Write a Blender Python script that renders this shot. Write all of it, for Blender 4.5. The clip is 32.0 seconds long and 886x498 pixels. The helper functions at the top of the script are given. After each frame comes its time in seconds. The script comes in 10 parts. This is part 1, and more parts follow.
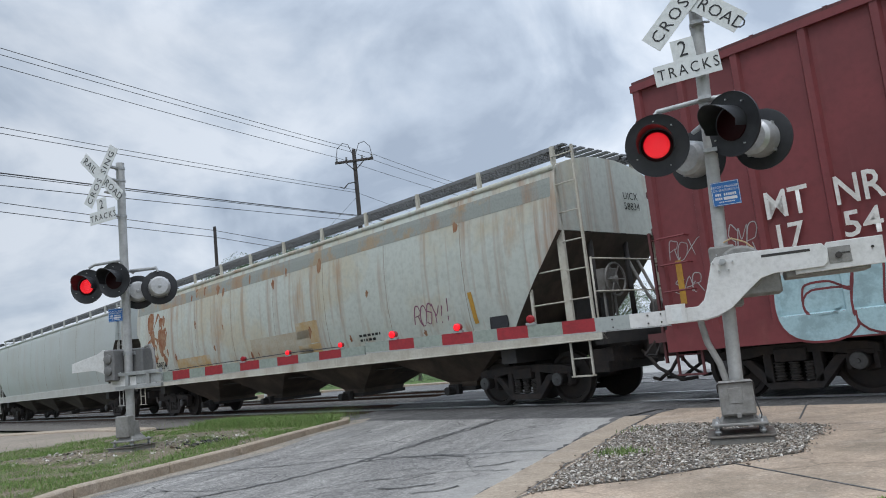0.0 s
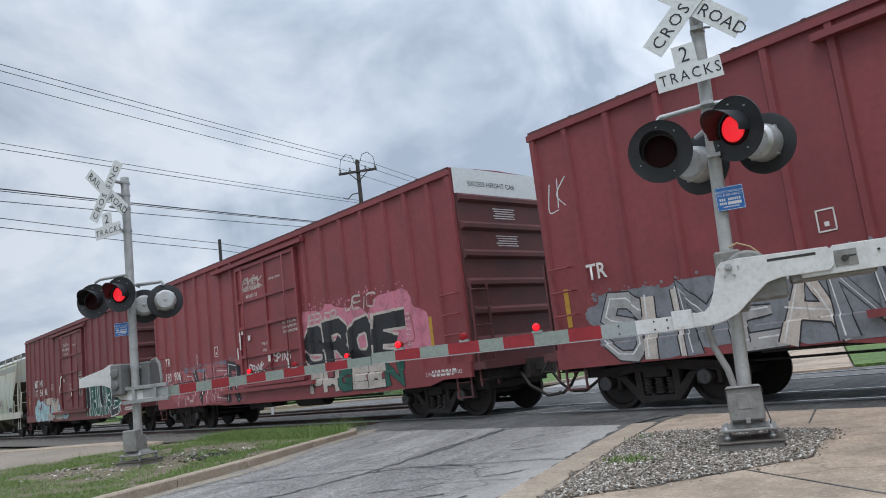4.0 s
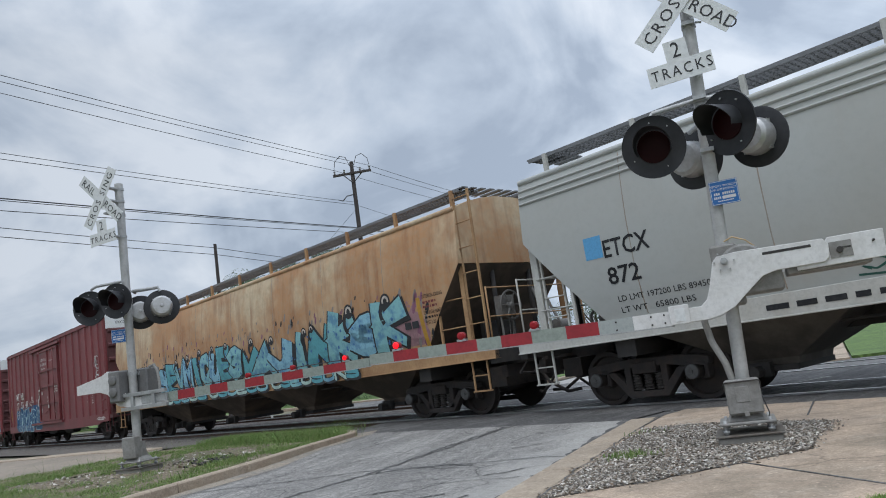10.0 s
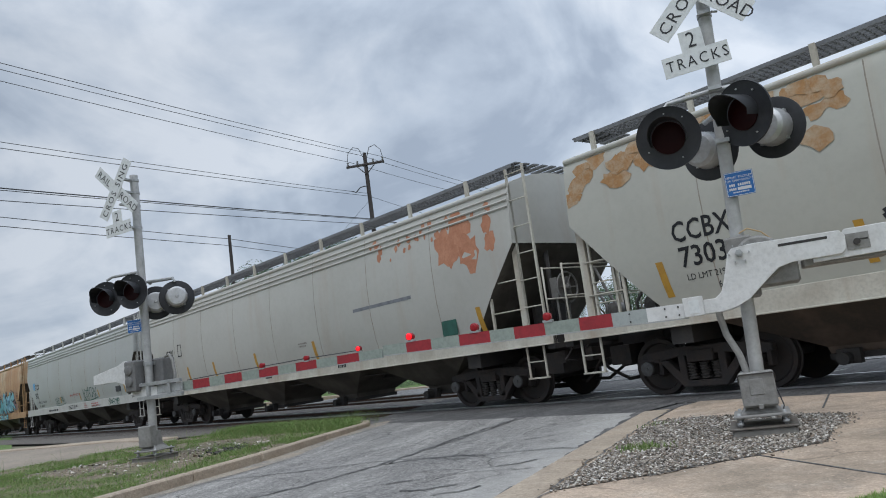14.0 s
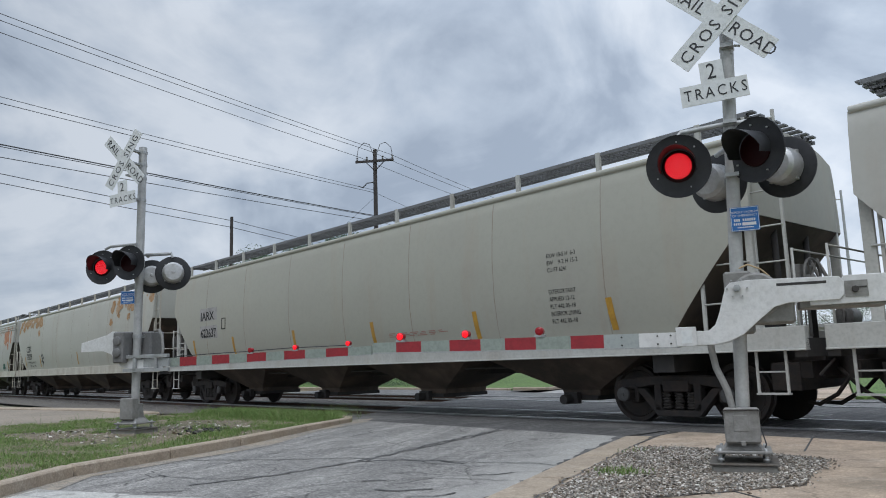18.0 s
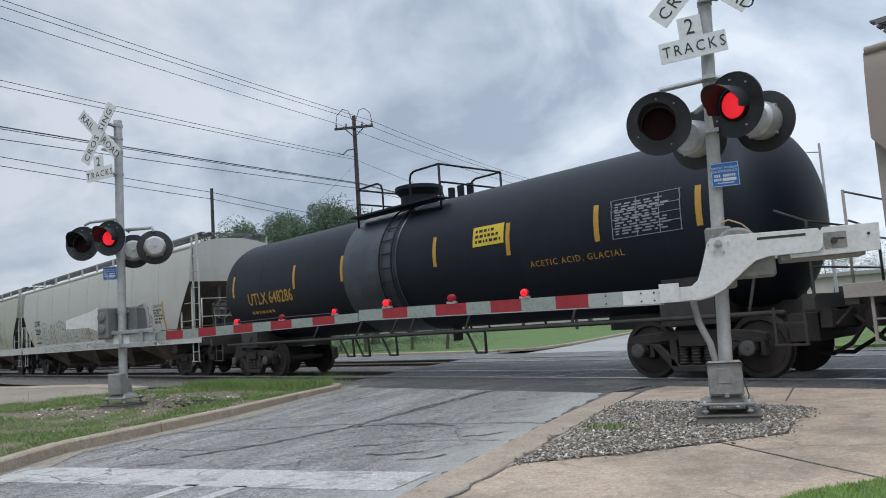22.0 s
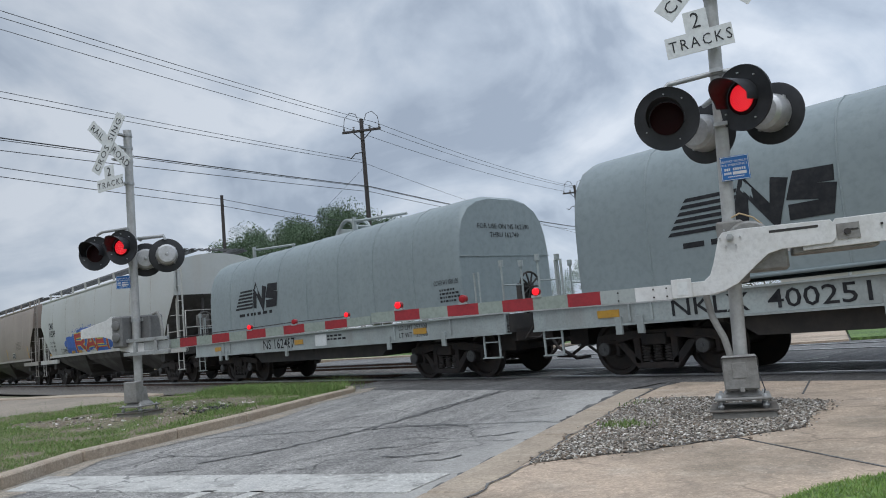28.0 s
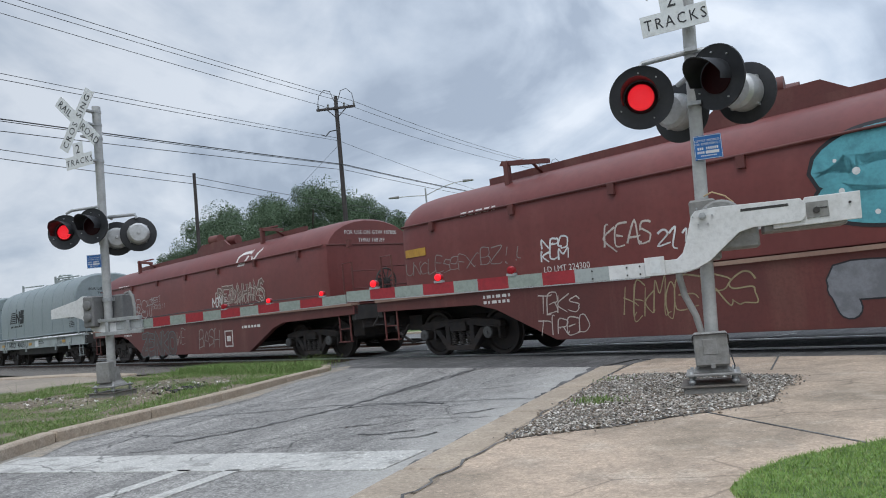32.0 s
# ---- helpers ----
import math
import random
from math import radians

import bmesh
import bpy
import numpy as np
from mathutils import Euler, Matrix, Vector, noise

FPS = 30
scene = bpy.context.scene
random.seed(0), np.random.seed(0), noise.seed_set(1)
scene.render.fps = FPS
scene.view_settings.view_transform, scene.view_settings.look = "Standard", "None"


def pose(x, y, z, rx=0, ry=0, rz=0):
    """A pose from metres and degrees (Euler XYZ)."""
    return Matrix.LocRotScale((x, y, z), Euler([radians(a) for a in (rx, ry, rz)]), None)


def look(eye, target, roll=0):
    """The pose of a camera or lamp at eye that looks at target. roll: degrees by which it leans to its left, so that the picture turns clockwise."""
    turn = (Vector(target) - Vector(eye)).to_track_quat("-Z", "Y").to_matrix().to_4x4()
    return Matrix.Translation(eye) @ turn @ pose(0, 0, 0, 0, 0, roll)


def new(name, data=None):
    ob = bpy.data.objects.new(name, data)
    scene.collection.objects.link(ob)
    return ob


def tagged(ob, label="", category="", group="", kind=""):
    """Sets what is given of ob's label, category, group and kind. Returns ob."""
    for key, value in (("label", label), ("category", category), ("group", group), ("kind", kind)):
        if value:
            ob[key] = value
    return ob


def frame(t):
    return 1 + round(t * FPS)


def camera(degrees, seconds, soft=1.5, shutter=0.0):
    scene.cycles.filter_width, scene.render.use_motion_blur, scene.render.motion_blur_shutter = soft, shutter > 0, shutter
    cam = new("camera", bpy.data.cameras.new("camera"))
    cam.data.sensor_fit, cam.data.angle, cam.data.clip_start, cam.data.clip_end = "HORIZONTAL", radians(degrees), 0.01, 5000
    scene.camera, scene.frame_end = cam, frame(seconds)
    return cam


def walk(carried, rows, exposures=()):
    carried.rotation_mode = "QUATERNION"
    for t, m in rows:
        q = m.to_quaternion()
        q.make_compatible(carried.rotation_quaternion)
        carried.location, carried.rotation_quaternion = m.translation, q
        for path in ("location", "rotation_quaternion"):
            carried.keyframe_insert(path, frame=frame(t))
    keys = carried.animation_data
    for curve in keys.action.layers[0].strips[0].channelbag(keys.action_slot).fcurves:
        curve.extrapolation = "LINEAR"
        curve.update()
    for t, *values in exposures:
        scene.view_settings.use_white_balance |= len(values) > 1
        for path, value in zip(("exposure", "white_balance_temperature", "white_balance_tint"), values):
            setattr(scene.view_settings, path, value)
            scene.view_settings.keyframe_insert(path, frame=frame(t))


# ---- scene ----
cam = camera(61.41, 32.0, soft=1.0)
EYE = (0.0, 0.0, 1.04)
# seconds, tilt, lean, turn
PATH = [
    (0, 98.27, 5.94, 0.16),
    (0.5, 98.40, 6.24, 0.12),
    (1, 98.73, 6.44, 0.20),
    (1.5, 99.01, 6.75, 0.29),
    (2, 99.08, 6.77, 0.32),
    (2.5, 99.11, 6.73, 0.41),
    (3, 99.12, 6.80, 0.50),
    (3.5, 99.10, 6.73, 0.62),
    (5.5, 98.85, 7.32, 0.46),
    (6, 98.88, 7.66, 0.22),
    (6.5, 99.01, 7.89, 0.06),
    (7, 99.23, 8.17, -0.08),
    (7.5, 99.43, 8.40, -0.17),
    (8, 99.53, 8.52, -0.23),
    (8.5, 99.32, 8.42, -0.16),
    (9, 99.04, 8.48, 0.01),
    (9.5, 99.00, 8.22, 0.29),
    (10, 99.01, 7.99, 0.53),
    (10.5, 98.96, 8.12, 0.65),
    (11, 98.85, 8.36, 0.75),
    (11.5, 98.70, 8.75, 0.80),
    (12, 98.59, 9.05, 0.77),
    (12.5, 98.53, 9.11, 0.71),
    (13, 98.51, 8.97, 0.78),
    (13.5, 98.54, 8.25, 1.08),
    (14, 98.48, 7.76, 1.52),
    (14.5, 98.26, 7.97, 1.59),
    (16.5, 97.78, 8.40, 1.36),
    (17, 98.21, 6.65, 1.57),
    (17.5, 98.80, 3.28, 1.53),
    (18, 98.72, 1.81, 0.63),
    (18.5, 98.51, 1.95, 0.21),
    (19, 98.60, 2.06, -0.00),
    (19.5, 98.36, 1.91, 0.28),
    (20, 97.56, 2.66, 0.65),
    (20.5, 97.06, 3.15, 0.55),
    (21, 96.69, 3.46, 0.00),
    (21.5, 96.26, 3.47, -0.50),
    (22, 95.97, 3.83, -0.39),
    (22.5, 95.92, 4.27, 0.03),
    (23, 95.94, 4.40, 0.34),
    (23.5, 95.85, 4.52, 0.40),
    (24, 95.80, 4.49, 0.47),
    (24.5, 95.75, 4.53, 0.56),
    (25, 95.84, 4.18, 0.69),
    (25.5, 96.07, 3.99, 0.82),
    (27.5, 96.07, 5.16, 0.62),
    (28, 96.12, 5.16, 0.56),
    (28.5, 96.21, 5.07, 0.60),
    (29, 96.24, 4.96, 0.73),
    (29.5, 96.08, 5.15, 0.75),
    (30, 95.62, 5.47, 0.75),
    (30.5, 95.31, 5.48, 0.78),
    (31, 95.14, 5.56, 0.73),
    (31.5, 94.59, 6.95, -0.29),
    (32, 94.30, 5.39, -1.32),
]
walk(cam, [(r[0], pose(*EYE, *r[1:])) for r in PATH], exposures=[(0, 0.06), (6, 0.10), (9, 0.0), (13, -0.06), (16.5, -0.08), (20, -0.10), (22, -0.02), (25, -0.02), (27.5, -0.12), (29.5, -0.12), (32, 0.02)])

# ---------------------------------------------------------------- sky and light
world = bpy.data.worlds.new("overcast_sky")
scene.world = world
world.use_nodes = True


def build_sky():
    nt = world.node_tree
    nt.nodes.clear()
    N, K = nt.nodes.new, nt.links.new
    out, bg = N("ShaderNodeOutputWorld"), N("ShaderNodeBackground")
    sky = N("ShaderNodeTexSky")
    sky.sky_type, sky.sun_disc = "NISHITA", False
    sky.sun_elevation, sky.sun_rotation = radians(58), radians(150)
    dim = N("ShaderNodeVectorMath")
    dim.operation = "SCALE"
    dim.inputs["Scale"].default_value = 0.10
    K(sky.outputs["Color"], dim.inputs[0])
    tc, sep = N("ShaderNodeTexCoord"), N("ShaderNodeSeparateXYZ")
    K(tc.outputs["Generated"], sep.inputs[0])
    up = N("ShaderNodeMath")
    up.operation, up.inputs[1].default_value = "MAXIMUM", 0.0
    K(sep.outputs["Z"], up.inputs[0])
    lift = N("ShaderNodeMath")
    lift.operation, lift.inputs[1].default_value = "ADD", 0.62
    K(up.outputs[0], lift.inputs[0])
    flat = N("ShaderNodeVectorMath")
    flat.operation = "DIVIDE"
    comb = N("ShaderNodeCombineXYZ")
    for k in range(3):
        K(lift.outputs[0], comb.inputs[k])
    K(tc.outputs["Generated"], flat.inputs[0])
    K(comb.outputs[0], flat.inputs[1])
    big, small = N("ShaderNodeTexNoise"), N("ShaderNodeTexNoise")
    big.inputs["Scale"].default_value, big.inputs["Detail"].default_value = 2.6, 8.0
    big.inputs["Roughness"].default_value, big.inputs["Distortion"].default_value = 0.53, 0.7
    small.inputs["Scale"].default_value, small.inputs["Detail"].default_value = 9.0, 7.0
    K(flat.outputs[0], big.inputs["Vector"])
    K(flat.outputs[0], small.inputs["Vector"])
    both = N("ShaderNodeMix")
    both.inputs[0].default_value = 0.22
    K(big.outputs["Fac"], both.inputs[2])
    K(small.outputs["Fac"], both.inputs[3])
    ramp = N("ShaderNodeValToRGB")
    e = ramp.color_ramp.elements
    e[0].position, e[0].color = 0.40, (0.41, 0.49, 0.615, 1)
    e[1].position, e[1].color = 0.575, (0.80, 0.872, 0.975, 1)
    mid = ramp.color_ramp.elements.new(0.475)
    mid.color = (0.565, 0.655, 0.785, 1)
    K(both.outputs[0], ramp.inputs[0])
    mixc = N("ShaderNodeMix")
    mixc.data_type = "RGBA"
    mixc.inputs[0].default_value = 0.93
    K(dim.outputs[0], mixc.inputs[6])
    K(ramp.outputs[0], mixc.inputs[7])
    # an overcast sky is brighter overhead
    zen = N("ShaderNodeMapRange")
    zen.inputs["From Min"].default_value, zen.inputs["From Max"].default_value = 0.42, 1.0
    zen.inputs["To Min"].default_value, zen.inputs["To Max"].default_value = 1.0, 2.1
    K(up.outputs[0], zen.inputs["Value"])
    # the cloud is thinner towards the east
    east = N("ShaderNodeMapRange")
    east.inputs["From Min"].default_value, east.inputs["From Max"].default_value = -0.6, 0.5
    east.inputs["To Min"].default_value, east.inputs["To Max"].default_value = 0.79, 1.10
    K(sep.outputs["X"], east.inputs["Value"])
    power = N("ShaderNodeMath")
    power.operation = "MULTIPLY"
    K(zen.outputs[0], power.inputs[0])
    K(east.outputs[0], power.inputs[1])
    K(mixc.outputs[2], bg.inputs["Color"])
    K(power.outputs[0], bg.inputs["Strength"])
    K(bg.outputs[0], out.inputs["Surface"])


build_sky()
sun = new("sun", bpy.data.lights.new("sun", "SUN"))
sun.data.energy, sun.data.angle, sun.data.color = 1.2, radians(25), (0.97, 0.98, 1.0)
sun.matrix_world = look((0, -20, 40), (6, 0, 0))

# ---------------------------------------------------------------- frames of reference
TRACK_YAW = 42.2                      # the train runs this far to the left of straight ahead
TRACK_Q = 11.47                       # from the eye to the middle of the near track
SPEED = 9.5
ty = radians(TRACK_YAW)
U = Vector((-math.sin(ty), math.cos(ty), 0))      # the way the train goes
NQ = Vector((math.cos(ty), math.sin(ty), 0))      # across the tracks, away from the eye
ROAD_YAW = -21.0
ry_ = radians(ROAD_YAW)
RD = Vector((-math.sin(ry_), math.cos(ry_), 0))   # along the road


def sq(s, q, z=0.0):
    return U * s + NQ * q + Vector((0, 0, z))


# ---------------------------------------------------------------- mesh helpers
def box(bm, x0, x1, y0, y1, z0, z1, m=None):
    vs = [bm.verts.new((x, y, z)) for x in (x0, x1) for y in (y0, y1) for z in (z0, z1)]
    if m:
        for v in vs:
            v.co = m @ v.co
    for f in ((0, 1, 3, 2), (4, 6, 7, 5), (0, 4, 5, 1), (2, 3, 7, 6), (0, 2, 6, 4), (1, 5, 7, 3)):
        bm.faces.new([vs[k] for k in f])
    return vs


def rod(bm, a, b, r, seg=8, r2=None, caps=True):
    a, b = Vector(a), Vector(b)
    r2 = r if r2 is None else r2
    d = (b - a).normalized()
    side = d.cross(Vector((0, 0, 1)) if abs(d.z) < 0.9 else Vector((1, 0, 0))).normalized()
    up = side.cross(d)
    rings = []
    for p, rr in ((a, r), (b, r2)):
        rings.append([bm.verts.new(p + rr * (math.cos(2 * math.pi * k / seg) * side + math.sin(2 * math.pi * k / seg) * up)) for k in range(seg)])
    for k in range(seg):
        bm.faces.new((rings[0][k], rings[0][(k + 1) % seg], rings[1][(k + 1) % seg], rings[1][k])).smooth = True
    if caps:
        bm.faces.new(rings[0][::-1])
        bm.faces.new(rings[1])


def tube(bm, pts, r, seg=8):
    """One bent pipe through the points."""
    P = [Vector(p) for p in pts]
    rings, side = [], None
    for k, p in enumerate(P):
        d = (P[min(k + 1, len(P) - 1)] - P[max(k - 1, 0)]).normalized()
        if side is None:
            side = d.cross(Vector((0, 0, 1)) if abs(d.z) < 0.9 else Vector((1, 0, 0)))
        side = (side - d * side.dot(d)).normalized()
        up = d.cross(side)
        rr = r
        if 0 < k < len(P) - 1:
            c = (P[k] - P[k - 1]).normalized().dot((P[k + 1] - P[k]).normalized())
            rr = r / max(0.7, math.sqrt(max(0.0, (1 + c) / 2)))
        rings.append([bm.verts.new(p + rr * (math.cos(2 * math.pi * i / seg) * side + math.sin(2 * math.pi * i / seg) * up)) for i in range(seg)])
    for a, b in zip(rings, rings[1:]):
        for i in range(seg):
            bm.faces.new((a[i], a[(i + 1) % seg], b[(i + 1) % seg], b[i])).smooth = True
    bm.faces.new(rings[0][::-1])
    bm.faces.new(rings[-1])


def prism(bm, outline, y0, y1, plane="xz"):
    """An outline in x, z (or x, y) drawn out along y (or z)."""
    put = (lambda a, b, c: (a, c, b)) if plane == "xz" else (lambda a, b, c: (a, b, c))
    near = [bm.verts.new(put(a, b, y0)) for a, b in outline]
    far = [bm.verts.new(put(a, b, y1)) for a, b in outline]
    n = len(outline)
    bm.faces.new(near)
    bm.faces.new(far[::-1])
    for k in range(n):
        bm.faces.new((near[k], far[k], far[(k + 1) % n], near[(k + 1) % n]))


def lathe(bm, profile, axis="y", seg=24, centre=(0, 0, 0)):
    """Turns (along, radius) pairs about an axis."""
    c = Vector(centre)
    rings = []
    for al, r in profile:
        ring = []
        for k in range(seg):
            ca, sa = math.cos(2 * math.pi * k / seg) * r, math.sin(2 * math.pi * k / seg) * r
            p = {"y": (ca, al, sa), "x": (al, ca, sa), "z": (ca, sa, al)}[axis]
            ring.append(bm.verts.new(c + Vector(p)))
        rings.append(ring)
    for a, b in zip(rings, rings[1:]):
        for k in range(seg):
            bm.faces.new((a[k], a[(k + 1) % seg], b[(k + 1) % seg], b[k])).smooth = True
    bm.faces.new(rings[0][::-1])
    bm.faces.new(rings[-1])


def finish(bm, name, bevel=0.0):
    bmesh.ops.recalc_face_normals(bm, faces=bm.faces)
    for e in bm.edges:
        if len(e.link_faces) == 2 and e.calc_face_angle(0) > 0.65:
            e.smooth = False
    if bevel:
        es = [e for e in bm.edges if len(e.link_faces) == 2 and e.calc_face_angle(0) > 0.6]
        bmesh.ops.bevel(bm, geom=es, offset=bevel, segments=1, affect="EDGES", clamp_overlap=True)
    me = bpy.data.meshes.new(name)
    bm.to_mesh(me)
    bm.free()
    return me


def part(name, bm, material, parent=None, label="", bevel=0.0, at=None):
    me = finish(bm, name, bevel) if isinstance(bm, bmesh.types.BMesh) else bm
    if material and not me.materials:
        me.materials.append(material)
    ob = new(name, me)
    if parent:
        ob.parent = parent
    if at is not None:
        ob.matrix_basis = at
    if label:
        ob["label"] = label
    return ob


def thing(name, label, category, at=None, group="", kind=""):
    ob = new(name)
    ob.empty_display_size = 0.2
    if at is not None:
        ob.matrix_basis = at
    return tagged(ob, label, category, group, kind)


# ---------------------------------------------------------------- materials
def material(name, col, rough=0.6, metal=0.0, other=None, scale=2.0, amount=0.5, lo=0.4, hi=0.65, streak=None, streak_amount=0.5,
             streak_lo=0.52, streak_hi=0.72, streak_scale=(2.2, 2.2, 0.22), bump=0.0, bump_scale=40.0, emit=0.0, spec=0.5, coords="Object", grain=0.45, streak2=None,
             streak2_amount=0.5, streak2_scale=(6.0, 6.0, 0.3), speck=None, speck_range=(0.7, 1.4), pits=0.0, cracks=0.0, turn=0.0):
    """Paint, stone or soil: a base colour, stains of another at one size, streaks of a third, fine grain and relief."""
    m = bpy.data.materials.new(name)
    m.use_nodes = True
    nt = m.node_tree
    N, K = nt.nodes.new, nt.links.new
    b = nt.nodes["Principled BSDF"]
    b.inputs["Roughness"].default_value, b.inputs["Metallic"].default_value = rough, metal
    b.inputs["Specular IOR Level"].default_value = spec
    tc = N("ShaderNodeTexCoord")
    info = N("ShaderNodeObjectInfo")
    shift = N("ShaderNodeVectorMath")
    shift.operation = "ADD"
    sc = N("ShaderNodeVectorMath")
    sc.operation, sc.inputs["Scale"].default_value = "SCALE", 37.0
    cb = N("ShaderNodeCombineXYZ")
    for k in range(3):
        K(info.outputs["Random"], cb.inputs[k])
    K(cb.outputs[0], sc.inputs[0])
    K(tc.outputs[coords], shift.inputs[0])
    K(sc.outputs[0], shift.inputs[1])
    vec = shift.outputs[0]
    if turn:
        tn = N("ShaderNodeVectorRotate")
        tn.rotation_type = "Z_AXIS"
        tn.inputs["Angle"].default_value = turn
        K(vec, tn.inputs["Vector"])
        vec = tn.outputs[0]
    base = N("ShaderNodeRGB")
    base.outputs[0].default_value = (*col, 1)
    cur = base.outputs[0]

    def layer(cur, colour, s, amt, a, z, mapping=None, detail=5.0):
        n = N("ShaderNodeTexNoise")
        n.inputs["Scale"].default_value, n.inputs["Detail"].default_value = s, detail
        n.inputs["Roughness"].default_value = 0.62
        v = vec
        if mapping:
            mp = N("ShaderNodeVectorMath")
            mp.operation, mp.inputs[1].default_value = "MULTIPLY", mapping
            K(vec, mp.inputs[0])
            v = mp.outputs[0]
        K(v, n.inputs["Vector"])
        r = N("ShaderNodeMapRange")
        r.inputs["From Min"].default_value, r.inputs["From Max"].default_value = a, z
        r.inputs["To Max"].default_value = amt
        K(n.outputs["Fac"], r.inputs["Value"])
        mx = N("ShaderNodeMix")
        mx.data_type = "RGBA"
        K(r.outputs[0], mx.inputs[0])
        K(cur, mx.inputs[6])
        mx.inputs[7].default_value = (*colour, 1)
        return mx.outputs[2]

    if other:
        cur = layer(cur, other, scale, amount, lo, hi)
    if streak:
        cur = layer(cur, streak, 1.0, streak_amount, streak_lo, streak_hi, streak_scale)
    if streak2:
        cur = layer(cur, streak2, 1.0, streak2_amount, 0.5, 0.72, streak2_scale)
    cur = layer(cur, tuple(c * 0.62 for c in col), max(9.0, bump_scale * 0.6), grain, 0.45, 0.72)
    if pits:
        cur = layer(cur, tuple(c * 0.3 for c in col), 16.0, pits, 0.60, 0.68, detail=3.0)
        cur = layer(cur, tuple(min(0.9, c * 1.9) for c in col), 30.0, pits, 0.62, 0.70, detail=2.0)
    if cracks:
        warp = N("ShaderNodeTexNoise")
        warp.inputs["Scale"].default_value, warp.inputs["Detail"].default_value = 1.6, 6.0
        K(vec, warp.inputs["Vector"])
        mixv = N("ShaderNodeMix")
        mixv.data_type = "VECTOR"
        mixv.inputs[0].default_value = 0.30
        K(vec, mixv.inputs[4])
        K(warp.outputs["Color"], mixv.inputs[5])
        vo = N("ShaderNodeTexVoronoi")
        vo.feature, vo.inputs["Scale"].default_value = "DISTANCE_TO_EDGE", 1.5
        K(mixv.outputs[1], vo.inputs["Vector"])
        cr = N("ShaderNodeMapRange")
        cr.inputs["From Min"].default_value, cr.inputs["From Max"].default_value = 0.004, 0.016
        cr.inputs["To Min"].default_value, cr.inputs["To Max"].default_value = cracks, 0.0
        K(vo.outputs["Distance"], cr.inputs["Value"])
        gate = N("ShaderNodeTexNoise")
        gate.inputs["Scale"].default_value = 0.9
        K(vec, gate.inputs["Vector"])
        gr = N("ShaderNodeMapRange")
        gr.inputs["From Min"].default_value, gr.inputs["From Max"].default_value = 0.47, 0.56
        K(gate.outputs["Fac"], gr.inputs["Value"])
        both = N("ShaderNodeMath")
        both.operation = "MULTIPLY"
        K(cr.outputs[0], both.inputs[0])
        K(gr.outputs[0], both.inputs[1])
        mx = N("ShaderNodeMix")
        mx.data_type = "RGBA"
        K(both.outputs[0], mx.inputs[0])
        K(cur, mx.inputs[6])
        mx.inputs[7].default_value = (*(c * 0.25 for c in col), 1)
        cur = mx.outputs[2]
    if speck:
        for s, (lo_, hi_) in ((speck, speck_range), (speck * 0.36, (0.5 + speck_range[0] / 2, 0.5 + speck_range[1] / 2))):
            vo = N("ShaderNodeTexVoronoi")
            vo.inputs["Scale"].default_value = s
            K(vec, vo.inputs["Vector"])
            sp = N("ShaderNodeSeparateColor")
            K(vo.outputs["Color"], sp.inputs[0])
            mr = N("ShaderNodeMapRange")
            mr.inputs["To Min"].default_value, mr.inputs["To Max"].default_value = lo_, hi_
            K(sp.outputs[0], mr.inputs["Value"])
            sc2 = N("ShaderNodeVectorMath")
            sc2.operation = "SCALE"
            K(cur, sc2.inputs[0])
            K(mr.outputs[0], sc2.inputs["Scale"])
            cur = sc2.outputs[0]
    K(cur, b.inputs["Base Color"])
    if emit:
        K(cur, b.inputs["Emission Color"])
        b.inputs["Emission Strength"].default_value = emit
    if bump:
        n = N("ShaderNodeTexNoise")
        n.inputs["Scale"].default_value, n.inputs["Detail"].default_value = bump_scale, 4.0
        K(vec, n.inputs["Vector"])
        bp = N("ShaderNodeBump")
        bp.inputs["Strength"].default_value, bp.inputs["Distance"].default_value = bump, 0.02
        K(n.outputs["Fac"], bp.inputs["Height"])
        K(bp.outputs[0], b.inputs["Normal"])
    return m


MATS = {}


def mat(name, *a, **k):
    if name not in MATS:
        MATS[name] = material(name, *a, **k)
    return MATS[name]


truck_iron = mat("truck_iron", (0.028, 0.025, 0.024), 0.8, 0.0, other=(0.055, 0.038, 0.030), scale=5, amount=0.7, bump=0.3, bump_scale=25)
wheel_steel = mat("wheel_steel", (0.032, 0.028, 0.026), 0.65, 0.2, other=(0.06, 0.040, 0.03), scale=6, amount=0.6)
under_black = mat("under_black", (0.036, 0.034, 0.033), 0.8, 0.0, other=(0.07, 0.06, 0.052), scale=3, amount=0.6)
galv = mat("galvanised_steel", (0.42, 0.43, 0.43), 0.5, 0.45, other=(0.28, 0.28, 0.27), scale=6, amount=0.6)
mast_grey = mat("mast_aluminium_paint", (0.46, 0.46, 0.45), 0.5, 0.25, other=(0.30, 0.295, 0.28), scale=5, amount=0.6, streak=(0.25, 0.22, 0.18), streak_amount=0.4)
gate_white = mat("gate_white_paint", (0.66, 0.66, 0.65), 0.42, 0.0, other=(0.52, 0.51, 0.49), scale=7, amount=0.6, streak=(0.4, 0.38, 0.34), streak_amount=0.25)
cast_grey = mat("cast_grey", (0.285, 0.28, 0.265), 0.6, 0.15, other=(0.17, 0.16, 0.145), scale=6, amount=0.7, bump=0.2)
sign_white = mat("sign_white", (0.66, 0.68, 0.68), 0.35, other=(0.62, 0.62, 0.59), scale=9, amount=0.45)
sign_black = mat("sign_black", (0.02, 0.02, 0.022), 0.45)
